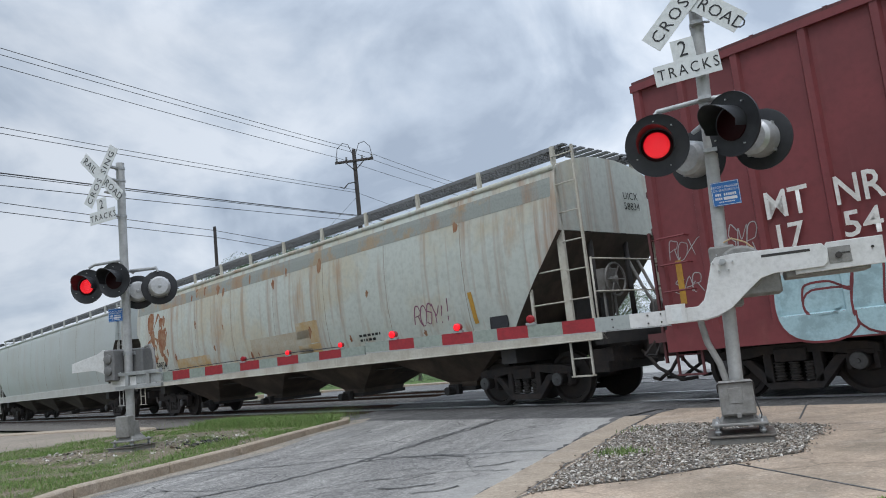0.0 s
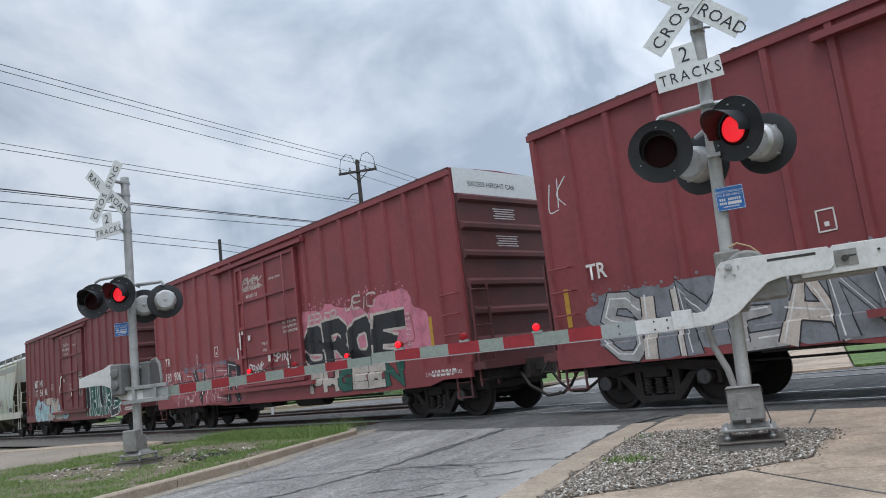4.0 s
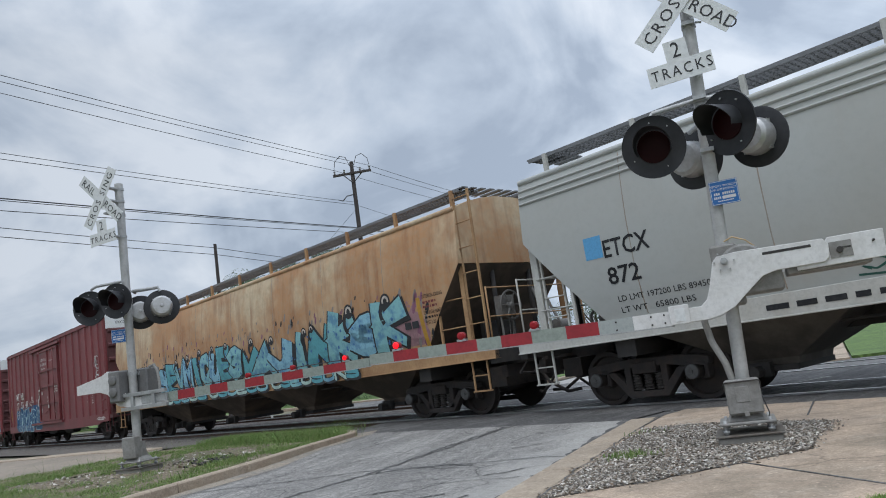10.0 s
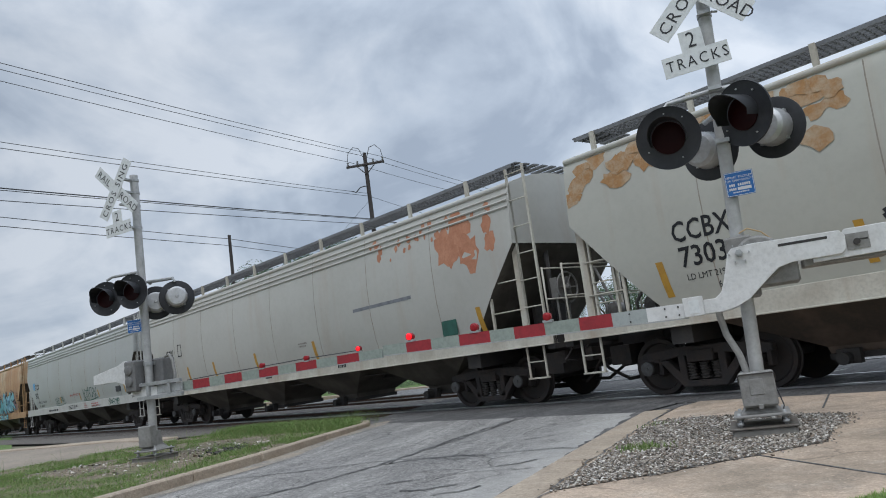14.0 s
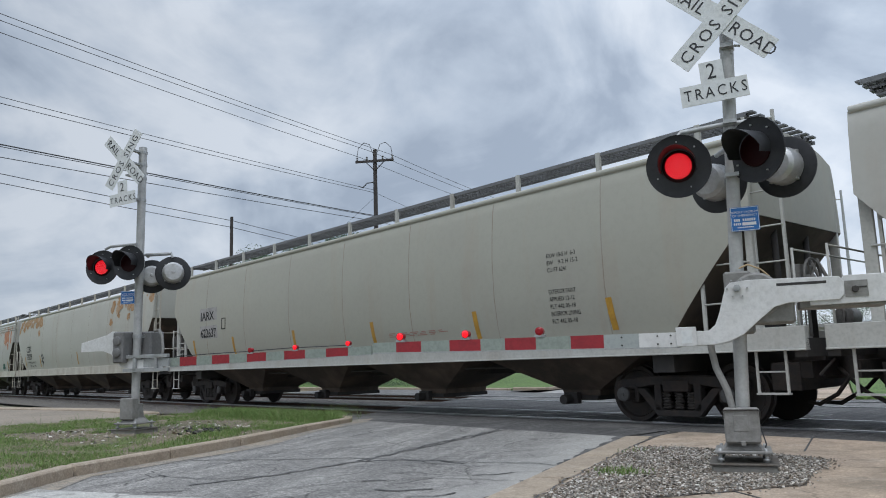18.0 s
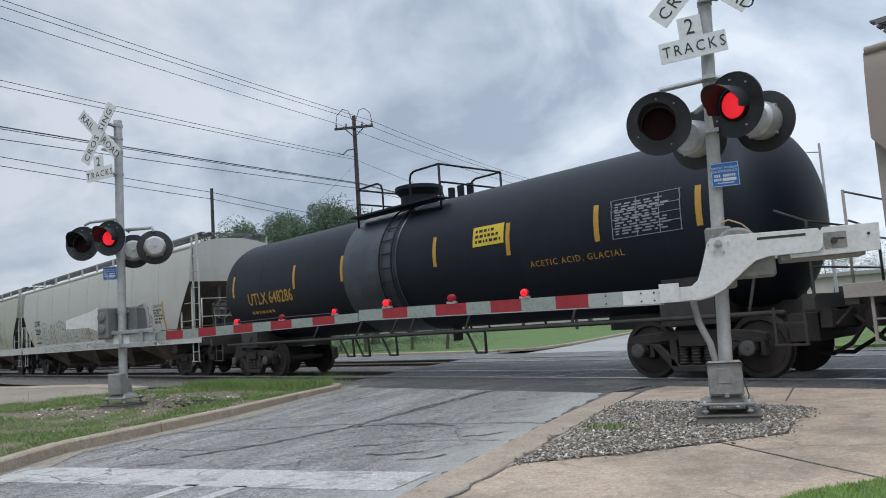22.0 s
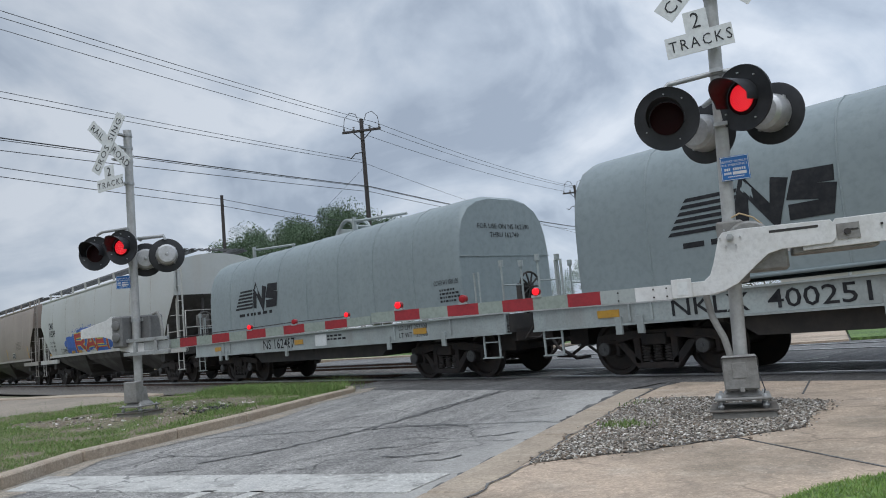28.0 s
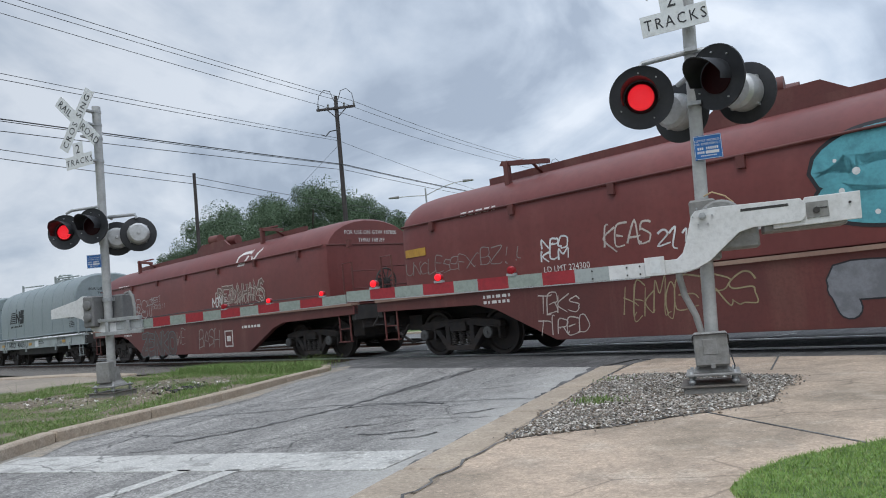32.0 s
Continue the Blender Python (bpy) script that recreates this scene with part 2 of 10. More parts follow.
lamp_black = mat("lamp_black", (0.017, 0.018, 0.021), 0.55, other=(0.032, 0.032, 0.035), scale=8, amount=0.5)
lamp_silver = mat("lamp_silver", (0.5, 0.5, 0.5), 0.4, 0.5, other=(0.35, 0.34, 0.32), scale=8, amount=0.6)
blue_sign = mat("blue_sign", (0.015, 0.13, 0.40), 0.4, other=(0.03, 0.15, 0.40), scale=9, amount=0.5)
arm_red = mat("arm_red", (0.31, 0.022, 0.03), 0.35, other=(0.23, 0.02, 0.026), scale=12, amount=0.6)
arm_white = mat("arm_white", (0.27, 0.31, 0.272), 0.4, other=(0.21, 0.245, 0.215), scale=12, amount=0.6)
red_led = mat("red_led", (0.50, 0.004, 0.010), 0.3, emit=.85)
red_point = mat("red_light_point", (1.0, 0.07, 0.10), 0.3, emit=1.2)
arm_lens = mat("arm_lens", (0.30, 0.012, 0.018), 0.3, spec=.3)
arm_light = mat("arm_light", (0.95, 0.006, 0.014), 0.3, emit=1.3)
red_lens = mat("red_lens_unlit", (0.018, 0.002, 0.003), 0.4, spec=.12)
concrete = mat("concrete", (0.47, 0.362, 0.27), 0.85, other=(0.235, 0.19, 0.14), scale=0.55, amount=0.9, lo=.45, hi=.60, grain=.6, streak=(0.58, 0.49, 0.395), streak_amount=0.6,
               streak_scale=(2.0, 2.0, 2.0), streak2=(0.20, 0.165, 0.13), streak2_amount=.55, streak2_scale=(5, 5, 5), bump=0.35, bump_scale=60, speck=75, speck_range=(.86, 1.16), pits=.25, cracks=.5)
kerb_stone = mat("kerb_concrete", (0.40, 0.325, 0.245), 0.85, grain=.5, other=(0.28, 0.225, 0.17), scale=1.6, amount=0.7, streak=(0.46, 0.40, 0.33), streak_amount=.5, streak_scale=(3, 3, 3),
                 bump=0.4, bump_scale=45, speck=70, speck_range=(.87, 1.15), pits=.2)
asphalt = mat("worn_asphalt", (0.23, 0.22, 0.205), 0.88, other=(0.155, 0.148, 0.14), scale=0.45, amount=0.6, streak=(0.36, 0.345, 0.32), streak_amount=0.7,
              streak_lo=.46, streak_hi=.64, streak_scale=(2.2, .35, 2.2), bump=0.45, bump_scale=90, grain=.5, streak2=(0.14, 0.136, 0.13), streak2_amount=.45, streak2_scale=(5, 1.2, 5),
              speck=75, speck_range=(.60, 1.42), pits=.6, cracks=.85, turn=-ry_)
dark_asphalt = mat("crossing_asphalt", (0.075, 0.072, 0.07), 0.85, other=(0.15, 0.145, 0.138), scale=0.7, amount=0.7, lo=.48, hi=.62, bump=0.5, bump_scale=80, grain=.7, streak=(0.21, 0.205, 0.195), streak_amount=.6,
                   streak_lo=.5, streak_hi=.68, streak_scale=(.35, 6, 1), turn=-ty, speck=40, speck_range=(.7, 1.35))
grey_panel = mat("crossing_grey", (0.16, 0.157, 0.153), 0.85, other=(0.075, 0.073, 0.07), scale=0.6, amount=0.8, bump=0.5, bump_scale=70, grain=.7, streak=(0.30, 0.295, 0.285), streak_amount=.6,
                 streak_lo=.5, streak_hi=.66, streak_scale=(.35, 6, 1), turn=-ty, speck=40, speck_range=(.7, 1.35))
tar = mat("tar_seal", (0.07, 0.068, 0.066), 0.8, other=(0.17, 0.165, 0.157), scale=5, amount=0.85, lo=.45, hi=.58)
road_white = mat("road_paint", (0.50, 0.485, 0.45), 0.75, other=(0.25, 0.24, 0.22), scale=2.6, amount=0.85, lo=0.54, hi=0.62, streak=(0.40, 0.39, 0.37), streak_amount=.7, streak_scale=(4, .8, 4),
                 bump=0.5, bump_scale=70, speck=75, speck_range=(.85, 1.12), pits=.5, cracks=.8, turn=-ry_)
rail_top = mat("rail_head", (0.55, 0.55, 0.56), 0.28, 0.9, other=(0.32, 0.30, 0.29), scale=3, amount=0.4)
rail_rust = mat("rail_web", (0.10, 0.065, 0.05), 0.8, 0.2, other=(0.16, 0.09, 0.06), scale=6, amount=0.6)
far_concrete = mat("far_concrete_road", (0.36, 0.35, 0.33), 0.85, other=(0.24, 0.235, 0.225), scale=0.35, amount=0.7, bump=0.2, bump_scale=30)
wood_pole = mat("pole_wood", (0.045, 0.038, 0.037), 0.85, other=(0.085, 0.075, 0.07), scale=4, amount=0.6, streak=(0.05, 0.035, 0.03), streak_amount=0.6, streak_scale=(14, 14, 0.6))


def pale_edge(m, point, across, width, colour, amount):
    """A paler margin along a line on the ground, its edge broken by noise."""
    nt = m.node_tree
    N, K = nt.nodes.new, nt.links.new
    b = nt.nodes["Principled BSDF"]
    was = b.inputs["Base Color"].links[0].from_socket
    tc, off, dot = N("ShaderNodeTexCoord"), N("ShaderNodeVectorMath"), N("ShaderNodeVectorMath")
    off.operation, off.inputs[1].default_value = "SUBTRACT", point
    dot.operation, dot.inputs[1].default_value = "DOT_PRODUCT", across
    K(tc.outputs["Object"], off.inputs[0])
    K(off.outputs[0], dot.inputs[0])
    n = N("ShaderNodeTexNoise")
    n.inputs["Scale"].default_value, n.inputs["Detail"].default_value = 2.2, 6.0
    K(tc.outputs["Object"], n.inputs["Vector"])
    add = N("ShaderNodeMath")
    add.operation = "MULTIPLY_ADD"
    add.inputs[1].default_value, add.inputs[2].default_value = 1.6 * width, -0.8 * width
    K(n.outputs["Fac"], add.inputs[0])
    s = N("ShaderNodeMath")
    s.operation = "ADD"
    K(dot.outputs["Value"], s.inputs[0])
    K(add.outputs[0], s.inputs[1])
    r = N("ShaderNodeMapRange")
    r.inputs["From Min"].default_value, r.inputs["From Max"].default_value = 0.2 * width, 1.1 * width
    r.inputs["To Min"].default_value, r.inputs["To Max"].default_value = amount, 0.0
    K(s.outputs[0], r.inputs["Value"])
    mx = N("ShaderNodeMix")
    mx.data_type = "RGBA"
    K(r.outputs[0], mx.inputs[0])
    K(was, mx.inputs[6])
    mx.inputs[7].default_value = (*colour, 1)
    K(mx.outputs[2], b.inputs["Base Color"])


# the asphalt colour gets paler towards the right kerb
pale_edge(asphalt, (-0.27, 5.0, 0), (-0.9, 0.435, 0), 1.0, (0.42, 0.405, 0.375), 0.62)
wire_black = mat("wire", (0.045, 0.046, 0.05), 0.6)

# ---------------------------------------------------------------- ground, road, tracks
grass_soil = mat("grass_soil", (0.18, 0.145, 0.10), 0.95, other=(0.115, 0.13, 0.055), scale=1.3, amount=0.7, lo=0.5, hi=0.6, bump=0.9, bump_scale=30, speck=30, speck_range=(.55, 1.5), pits=.6)
lawn = mat("lawn", (0.115, 0.185, 0.048), 0.95, other=(0.075, 0.125, 0.036), scale=0.8, amount=0.8, bump=0.8, bump_scale=25, speck=28, speck_range=(.6, 1.4))
field = mat("open_ground", (0.13, 0.135, 0.075), 0.95, other=(0.20, 0.18, 0.13), scale=0.15, amount=0.8)
ballast = mat("ballast", (0.13, 0.118, 0.105), 0.95, other=(0.06, 0.054, 0.048), scale=9, amount=0.8, bump=1.0, bump_scale=28, speck=16, speck_range=(.4, 1.7))
gravel_bed = mat("gravel_bed", (0.16, 0.145, 0.125), 0.95, other=(0.07, 0.062, 0.055), scale=16, amount=0.8, bump=0.8, bump_scale=60)
sleeper_wood = mat("sleeper_wood", (0.075, 0.06, 0.05), 0.9, other=(0.13, 0.11, 0.095), scale=3, amount=0.6)


def sheet(name, rows, material, kind="structure", label="", category="", zf=None, cuts=1):
    """Rows of ground points, joined row to row."""
    bm = bmesh.new()
    grid = []
    for row in rows:
        line = []
        for a, b in zip(row, row[1:]):
            for k in range(cuts):
                line.append(Vector(a).lerp(Vector(b), k / cuts))
        line.append(Vector(row[-1]))
        grid.append([bm.verts.new((p.x, p.y, zf(p) if zf else p.z)) for p in line])
    for a, b in zip(grid, grid[1:]):
        for k in range(len(a) - 1):
            bm.faces.new((a[k], a[k + 1], b[k + 1], b[k]))
    bmesh.ops.recalc_face_normals(bm, faces=bm.faces)
    if sum(f.normal.z for f in bm.faces) < 0:
        bmesh.ops.reverse_faces(bm, faces=bm.faces)
    me = bpy.data.meshes.new(name)
    bm.to_mesh(me)
    bm.free()
    me.materials.append(material)
    return tagged(new(name, me), label, category, "", kind)


def slab(name, pts, z0, z1, material, label="", category="", kind="structure", bevel=0.0):
    bm = bmesh.new()
    prism(bm, [(p[0], p[1]) for p in pts], z0, z1, "xy")
    me = finish(bm, name, bevel)
    me.materials.append(material)
    return tagged(new(name, me), label, category, "", kind)


def road_z(p):
    q = Vector((p[0], p[1], 0)).dot(NQ)
    return -0.06 + 0.046 * min(1.0, max(0.0, (q - 5.5) / 3.1))


def xy(s, q, z=0.0):
    p = sq(s, q)
    return (p.x, p.y, z)


slab("ground", [(-1500, -1500), (1500, -1500), (1500, 1500), (-1500, 1500)], -0.6, -0.12, field, "flat open ground of dry grass and soil", "ground")

ROAD_ROWS = [((-11.4, -12, 0), (-8.4, -12, 0)), ((-6.9, 0, 0), (-2.66, 0, 0)), ((-4.75, 4.8, 0), (-1.0, 3.4, 0)), ((-4.22, 6.98, 0), (-0.27, 5.0, 0)),
             ((-4.16, 8.4, 0), (0.67, 7.0, 0)), ((-3.62, 9.8, 0), (1.0, 7.68, 0)), ((-3.10, 11.16, 0), (1.36, 8.45, 0)), ((-2.5, 13.1, 0), (1.84, 9.45, 0)), ((-1.85, 15.0, 0), (2.32, 10.36, 0))]
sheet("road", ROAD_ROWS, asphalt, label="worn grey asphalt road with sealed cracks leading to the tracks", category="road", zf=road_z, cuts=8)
# dark asphalt over the two tracks
sheet("crossing_road", [[xy(13.2 + 0.505 * (q - 8.67), q, -0.015), xy(6.15, q, -0.015)] for q in (8.62, 9.60)], dark_asphalt,
      label="dark asphalt strip before the rails", category="road")
LEFT_EDGE = lambda q: 13.2 + 0.505 * (q - 8.67)
for q0, q1, m in ((9.59, 10.60, dark_asphalt), (10.84, 12.04, grey_panel), (12.30, 15.03, dark_asphalt), (15.27, 16.47, grey_panel), (16.73, 19.0, grey_panel)):
    slab("crossing_panel", [xy(LEFT_EDGE(q0), q0), xy(-22, q0), xy(-22, q1), xy(LEFT_EDGE(q1), q1)], -0.2, -0.012 if q0 > 10 else -0.0155, m,
         "dark asphalt crossing panel beside the rails", "road")
slab("crossing_road", [xy(13.6, 8.3), xy(-22, 8.3), xy(-22, 9.7), xy(13.8, 9.7)], -0.3, -0.030, dark_asphalt, "dark asphalt foundation of the crossing", "road")
slab("far_side_road", [xy(30, 16.75), xy(-22, 16.75), xy(-22, 20.6), xy(31, 20.6)], -0.3, -0.035, grey_panel, "worn grey asphalt street beyond the tracks", "road")
slab("ballast_bed", [xy(14.0, 9.1), xy(260, 9.1), xy(260, 16.7), xy(17.0, 16.7)], -0.3, -0.10, ballast, "grey stone ballast under the tracks", "ballast")
slab("ballast_bed", [xy(-22.2, 9.1), xy(-22.2, 19), xy(-260, 19), xy(-260, 9.1)], -0.3, -0.10, ballast, "grey stone ballast under the tracks", "ballast")


def track(q0, label):
    root = thing("railway_track", label, "railway track", Matrix.Translation(sq(0, q0)) @ pose(0, 0, 0, 0, 0, TRACK_YAW - 90), kind="structure")
    for side in (-0.75, 0.75):
        bm = bmesh.new()
        box(bm, -260, 260, side - 0.036, side + 0.036, -0.03, 0.0)
        part("rail_head", bm, rail_top, root, "polished steel rail head")
        bm = bmesh.new()
        box(bm, -260, 260, side - 0.010, side + 0.010, -0.13, -0.031)
        box(bm, -260, 260, side - 0.07, side + 0.07, -0.16, -0.131)
        part("rail_web", bm, rail_rust, root)
    tie = bmesh.new()
    box(tie, -0.11, 0.11, -1.3, 1.3, -0.24, -0.165)
    me = finish(tie, "sleeper", 0.01)
    me.materials.append(sleeper_wood)
    for k in range(75):
        part("sleeper", me, None, root, at=pose(-(LEFT_EDGE(q0) + 0.5 + 0.53 * k), 0, 0.05, 0, 0, 0))


track(TRACK_Q, "two polished rails of the near railway track")
track(TRACK_Q + 4.4, "two polished rails of the far railway track")

# white lane lines across the crossing
for a, b, w in (((0.9, 15.15), (3.5, 15.05), 0.05), ((1.9, 13.95), (3.35, 14.6), 0.05), ((4.6, 12.1), (6.3, 12.75), 0.05)):
    if w:
        A, B = Vector((*a, 0)), Vector((*b, 0))
        n = Vector((-(B - A).y, (B - A).x, 0)).normalized() * w / 2
        slab("lane_line", [tuple(A + n), tuple(A - n), tuple(B - n), tuple(B + n)], -0.011, -0.006, road_white, "worn white painted lane line", "road marking")


def paint(pts, label):
    rows = [[Vector((*pts[0], 0)), Vector((*pts[1], 0))], [Vector((*pts[3], 0)), Vector((*pts[2], 0))]]
    ob = sheet("road_marking", rows, road_white, label=label, category="road marking", zf=lambda p: road_z(p) + 0.008, cuts=8)
    bm = bmesh.new()
    bm.from_mesh(ob.data)
    rim = bmesh.ops.extrude_edge_only(bm, edges=[e for e in bm.edges if e.is_boundary])
    for v in rim["geom"]:
        if isinstance(v, bmesh.types.BMVert):
            v.co.z -= 0.012
    bm.to_mesh(ob.data)
    bm.free()
    return ob


paint([(-4.10, 7.54), (-0.10, 5.83), (-0.41, 5.29), (-4.12, 6.86)], "wide worn white stop line on the asphalt")
paint([(-2.05, 6.03), (-1.93, 5.99), (-2.75, 4.30), (-2.87, 4.34)], "white diagonal stroke of a road marking")
paint([(-1.62, 5.84), (-1.50, 5.80), (-2.30, 4.15), (-2.42, 4.19)], "white diagonal stroke of a road marking")


def seam(points, w, seed):
    rnd = random.Random(seed)
    pts = []
    for a, b in zip(points, points[1:]):
        n = max(2, int((Vector(b) - Vector(a)).length / 0.12))
        for k in range(n):
            p = Vector(a).lerp(Vector(b), k / n)
            pts.append(p + Vector((rnd.uniform(-.035, .035), rnd.uniform(-.035, .035))))
    pts.append(Vector(points[-1]))
    left, right = [], []
    for k, p in enumerate(pts):
        d = (pts[min(k + 1, len(pts) - 1)] - pts[max(k - 1, 0)]).normalized()
        n = Vector((-d.y, d.x)) * w * rnd.uniform(0.3, 0.75)
        left.append((*(p + n), 0))
        right.append((*(p - n), 0))
    return sheet("crack_seal", [left, right], tar, label="black tar seal along a crack in the asphalt", category="crack", zf=lambda p: road_z(p) + 0.007)


seam([(0.72, 12.0), (-0.30, 10.4), (-1.15, 8.92), (-1.9, 8.0), (-2.6, 7.5)], 0.05, 1)
seam([(0.9, 12.1), (-0.05, 10.6), (-0.9, 9.3), (-1.0, 8.9)], 0.035, 7)
seam([(-1.15, 8.95), (-0.62, 8.95), (-0.21, 8.75), (0.1, 8.45)], 0.07, 2)
seam([(-0.1, 8.7), (0.9, 8.2), (1.1, 8.0)], 0.018, 3)
seam([(-3.3, 9.6), (-2.2, 9.35), (-1.3, 9.3), (-0.6, 9.0)], 0.03, 4)
seam([(-2.15, 11.5), (-1.6, 11.9), (-1.1, 12.7)], 0.018, 5)
seam([(-3.2, 8.3), (-2.6, 7.9), (-2.0, 8.0)], 0.018, 8)
seam([(-0.75, 6.9), (-0.45, 6.8), (-0.2, 6.85)], 0.03, 6)
# broken asphalt along the right kerb
seam([(-0.98, 3.5), (-0.31, 5.0), (0.63, 7.0), (1.32, 8.45), (2.28, 10.36)], 0.11, 9)
seam([(-2.7, 9.9), (-1.5, 10.4), (-0.4, 11.0), (0.5, 11.25)], 0.014, 16)
seam([(-1.9, 6.9), (-1.2, 7.35), (-0.3, 7.5), (0.5, 7.2)], 0.013, 17)
seam([(-3.6, 7.6), (-2.9, 8.6), (-2.4, 10.0), (-1.7, 11.3)], 0.013, 18)

for k, (x, y) in enumerate(((-0.9, 7.4), (-0.7, 7.9), (0.2, 7.6), (-1.3, 8.4), (-2.4, 8.9), (0.6, 9.3), (-0.2, 9.9), (-1.8, 10.2), (-2.9, 7.2), (-1.6, 6.6), (1.2, 10.4), (-0.4, 6.5))):
    seam([(x, y), (x + .12 + .03 * (k % 4), y + .06 - .05 * (k % 3)), (x + .30 + .05 * (k % 3), y + .04 * (k % 4))], 0.016 + .004 * (k % 3), 30 + k)

# dark joint between kerb and pavement
def ground_joint(points, seed, w=0.03):
    ob = seam(points, w, seed)
    for v in ob.data.vertices:
        v.co.z = 0.004
    return ob


ground_joint([(-0.95, 3.0), (-0.3, 4.05), (0.06, 4.82), (0.52, 5.72)], 12, 0.02)
ground_joint([(0.52, 5.72), (1.0, 6.8), (1.69, 8.25), (2.1, 9.05), (2.68, 10.2)], 13, 0.018)
ground_joint([(0.5, 5.68), (1.3, 5.74), (2.14, 5.96)], 14, 0.018)


# kerbs
def kerb(points, w, z0, z1, label, side):
    root = thing("kerb", label, "kerb", kind="structure")
    for a, b in zip(points, points[1:]):
        A, B = Vector(a), Vector(b)
        n = int(max(1, round((B - A).length / 2.2)))
        for k in range(n):
            p, q = A.lerp(B, k / n), A.lerp(B, (k + 1) / n)
            d = (q - p).normalized()
            o = Vector((-d.y, d.x)) * w * side
            g = d * 0.009
            bm = bmesh.new()
            prism(bm, [tuple(p + g), tuple(q - g), tuple(q - g + o), tuple(p + g + o)], z0, z1, "xy")
            part("kerb_stone", bm, kerb_stone, root, bevel=0.02)


LEFT_KERB = [(-11.4, -12), (-6.9, 0), (-4.75, 4.8), (-4.22, 6.98), (-4.16, 8.4), (-3.62, 9.8), (-3.10, 11.16), (-2.5, 13.1), (-1.95, 14.6), (-2.0, 15.15), (-2.4, 15.5)]
RIGHT_KERB = [(-8.4, -12), (-2.66, 0), (-1.0, 3.4), (-0.27, 5.0), (0.67, 7.0), (1.36, 8.45), (2.32, 10.36)]
kerb(LEFT_KERB, 0.16, -0.25, 0.07, "rounded tan concrete kerb of the grass island", 1)
kerb(RIGHT_KERB, 0.38, -0.25, 0.0, "flat tan concrete kerb beside the pavement", -1)
# sandy gutter at the foot of the kerb
GUTTER = []
for k, p in enumerate(LEFT_KERB[1:-1]):
    d = (Vector(LEFT_KERB[k + 2]) - Vector(LEFT_KERB[k])).normalized()
    w = 0.20 + 0.12 * (k % 3)
    GUTTER.append([(p[0] - d.y * 0.02, p[1] + d.x * 0.02, 0), (p[0] + d.y * w, p[1] - d.x * w, 0)])
sheet("gutter", GUTTER, mat("gutter_sand", (0.30, 0.255, 0.20), .9, other=(0.22, 0.205, 0.185), scale=1.6, amount=.9, lo=.42, hi=.58, speck=75, speck_range=(.7, 1.3), pits=.4),
      label="sandy concrete gutter along the kerb", category="gutter", zf=lambda p: road_z(p) + 0.005, cuts=3)
# grass island beyond the left kerb
IN = [(-11.6, -12), (-7.1, 0), (-4.93, 4.86), (-4.38, 7.0), (-4.32, 8.44), (-3.77, 9.86), (-3.26, 11.2), (-2.66, 13.15), (-2.12, 14.6), (-2.4, 15.3)]
OUTER = [(-20, -12), (-17, 0), (-15.0, 9.0), (-14, 11.5), (-12, 13.6), (-10.2, 15.2), (-9.0, 16.0), (-7.9, 16.9), (-6.9, 17.9), (-5.6, 18.4)]


def island_z(p):
    return 0.03 + 0.05 * noise.noise(Vector((p.x * 0.5, p.y * 0.5, 0)))


sheet("grass_island", [[(*a, 0), (*b, 0)] for a, b in zip(IN, OUTER)], grass_soil, label="patchy grass and bare soil beside the road", category="grass", zf=island_z, cuts=10)
sheet("track_verge", [[(-2.4, 15.2, -.02), (-1.4, 15.9, -.02)], [(-5.6, 18.5, -.02), (-4.6, 19.6, -.02)], [(-9.2, 21.0, -.03), (-9.0, 22.6, -.03)], [(-40, 55, -.03), (-39, 57, -.03)]], gravel_bed,
      label="gravel and dirt edge between grass and ballast", category="ground")
slab("side_path", [(-7.2, 17.4), (-9.4, 15.6), (-15, 11.8), (-36, 22), (-30, 38), (-15.7, 26.3), (-10.1, 22.6), (-7.6, 19.7)], -0.3, -0.01, mat("driveway", (0.30, 0.25, 0.195), 0.85, other=(0.20, 0.17, 0.135), scale=.6, amount=.7, bump=.3, bump_scale=50, speck=50, speck_range=(.8, 1.2)), "grey-tan concrete driveway beside the railway", "path")
kerb([(-30, 36.0), (-15.7, 26.3), (-10.1, 22.6), (-7.6, 19.7)], 0.6, -0.25, 0.03, "tan concrete kerb along the railway", -1)
sheet("far_left_lawn", [[(-20, -12, -.05), (-60, -12, -.05)], [(-9.6, 12.5, -.05), (-60, 30, -.05)], [(-14.6, 24, -.05), (-60, 60, -.05)], [(-34, 56, -.05), (-60, 90, -.05)]], lawn, label="rough grass beyond the path", category="grass")

# pavement to the right of the road
WALK_ROWS = [[(-8.0, -12.2, 0), (-4.9, -13.6, 0)], [(-2.28, -0.2, 0), (1.05, 0.0, 0)], [(-0.62, 3.2, 0), (1.5, 3.6, 0)], [(0.05, 4.8, 0), (1.95, 4.1, 0)], [(1.0, 6.8, 0), (2.5, 4.25, 0)],
             [(1.69, 8.25, 0), (3.6, 4.6, 0)], [(2.68, 10.2, 0), (5.2, 4.4, 0)], [(3.2, 10.7, 0), (6.0, 4.2, 0)], [(5.75, 7.9, 0), (7.5, 3.1, 0)], [(8.44, 4.95, 0), (9.0, 2.0, 0)], [(13.8, -1.0, 0), (12.0, -2.0, 0)]]
sheet("pavement", WALK_ROWS, concrete, label="stained tan concrete pavement and driveway", category="pavement", zf=lambda p: -0.004, cuts=2)
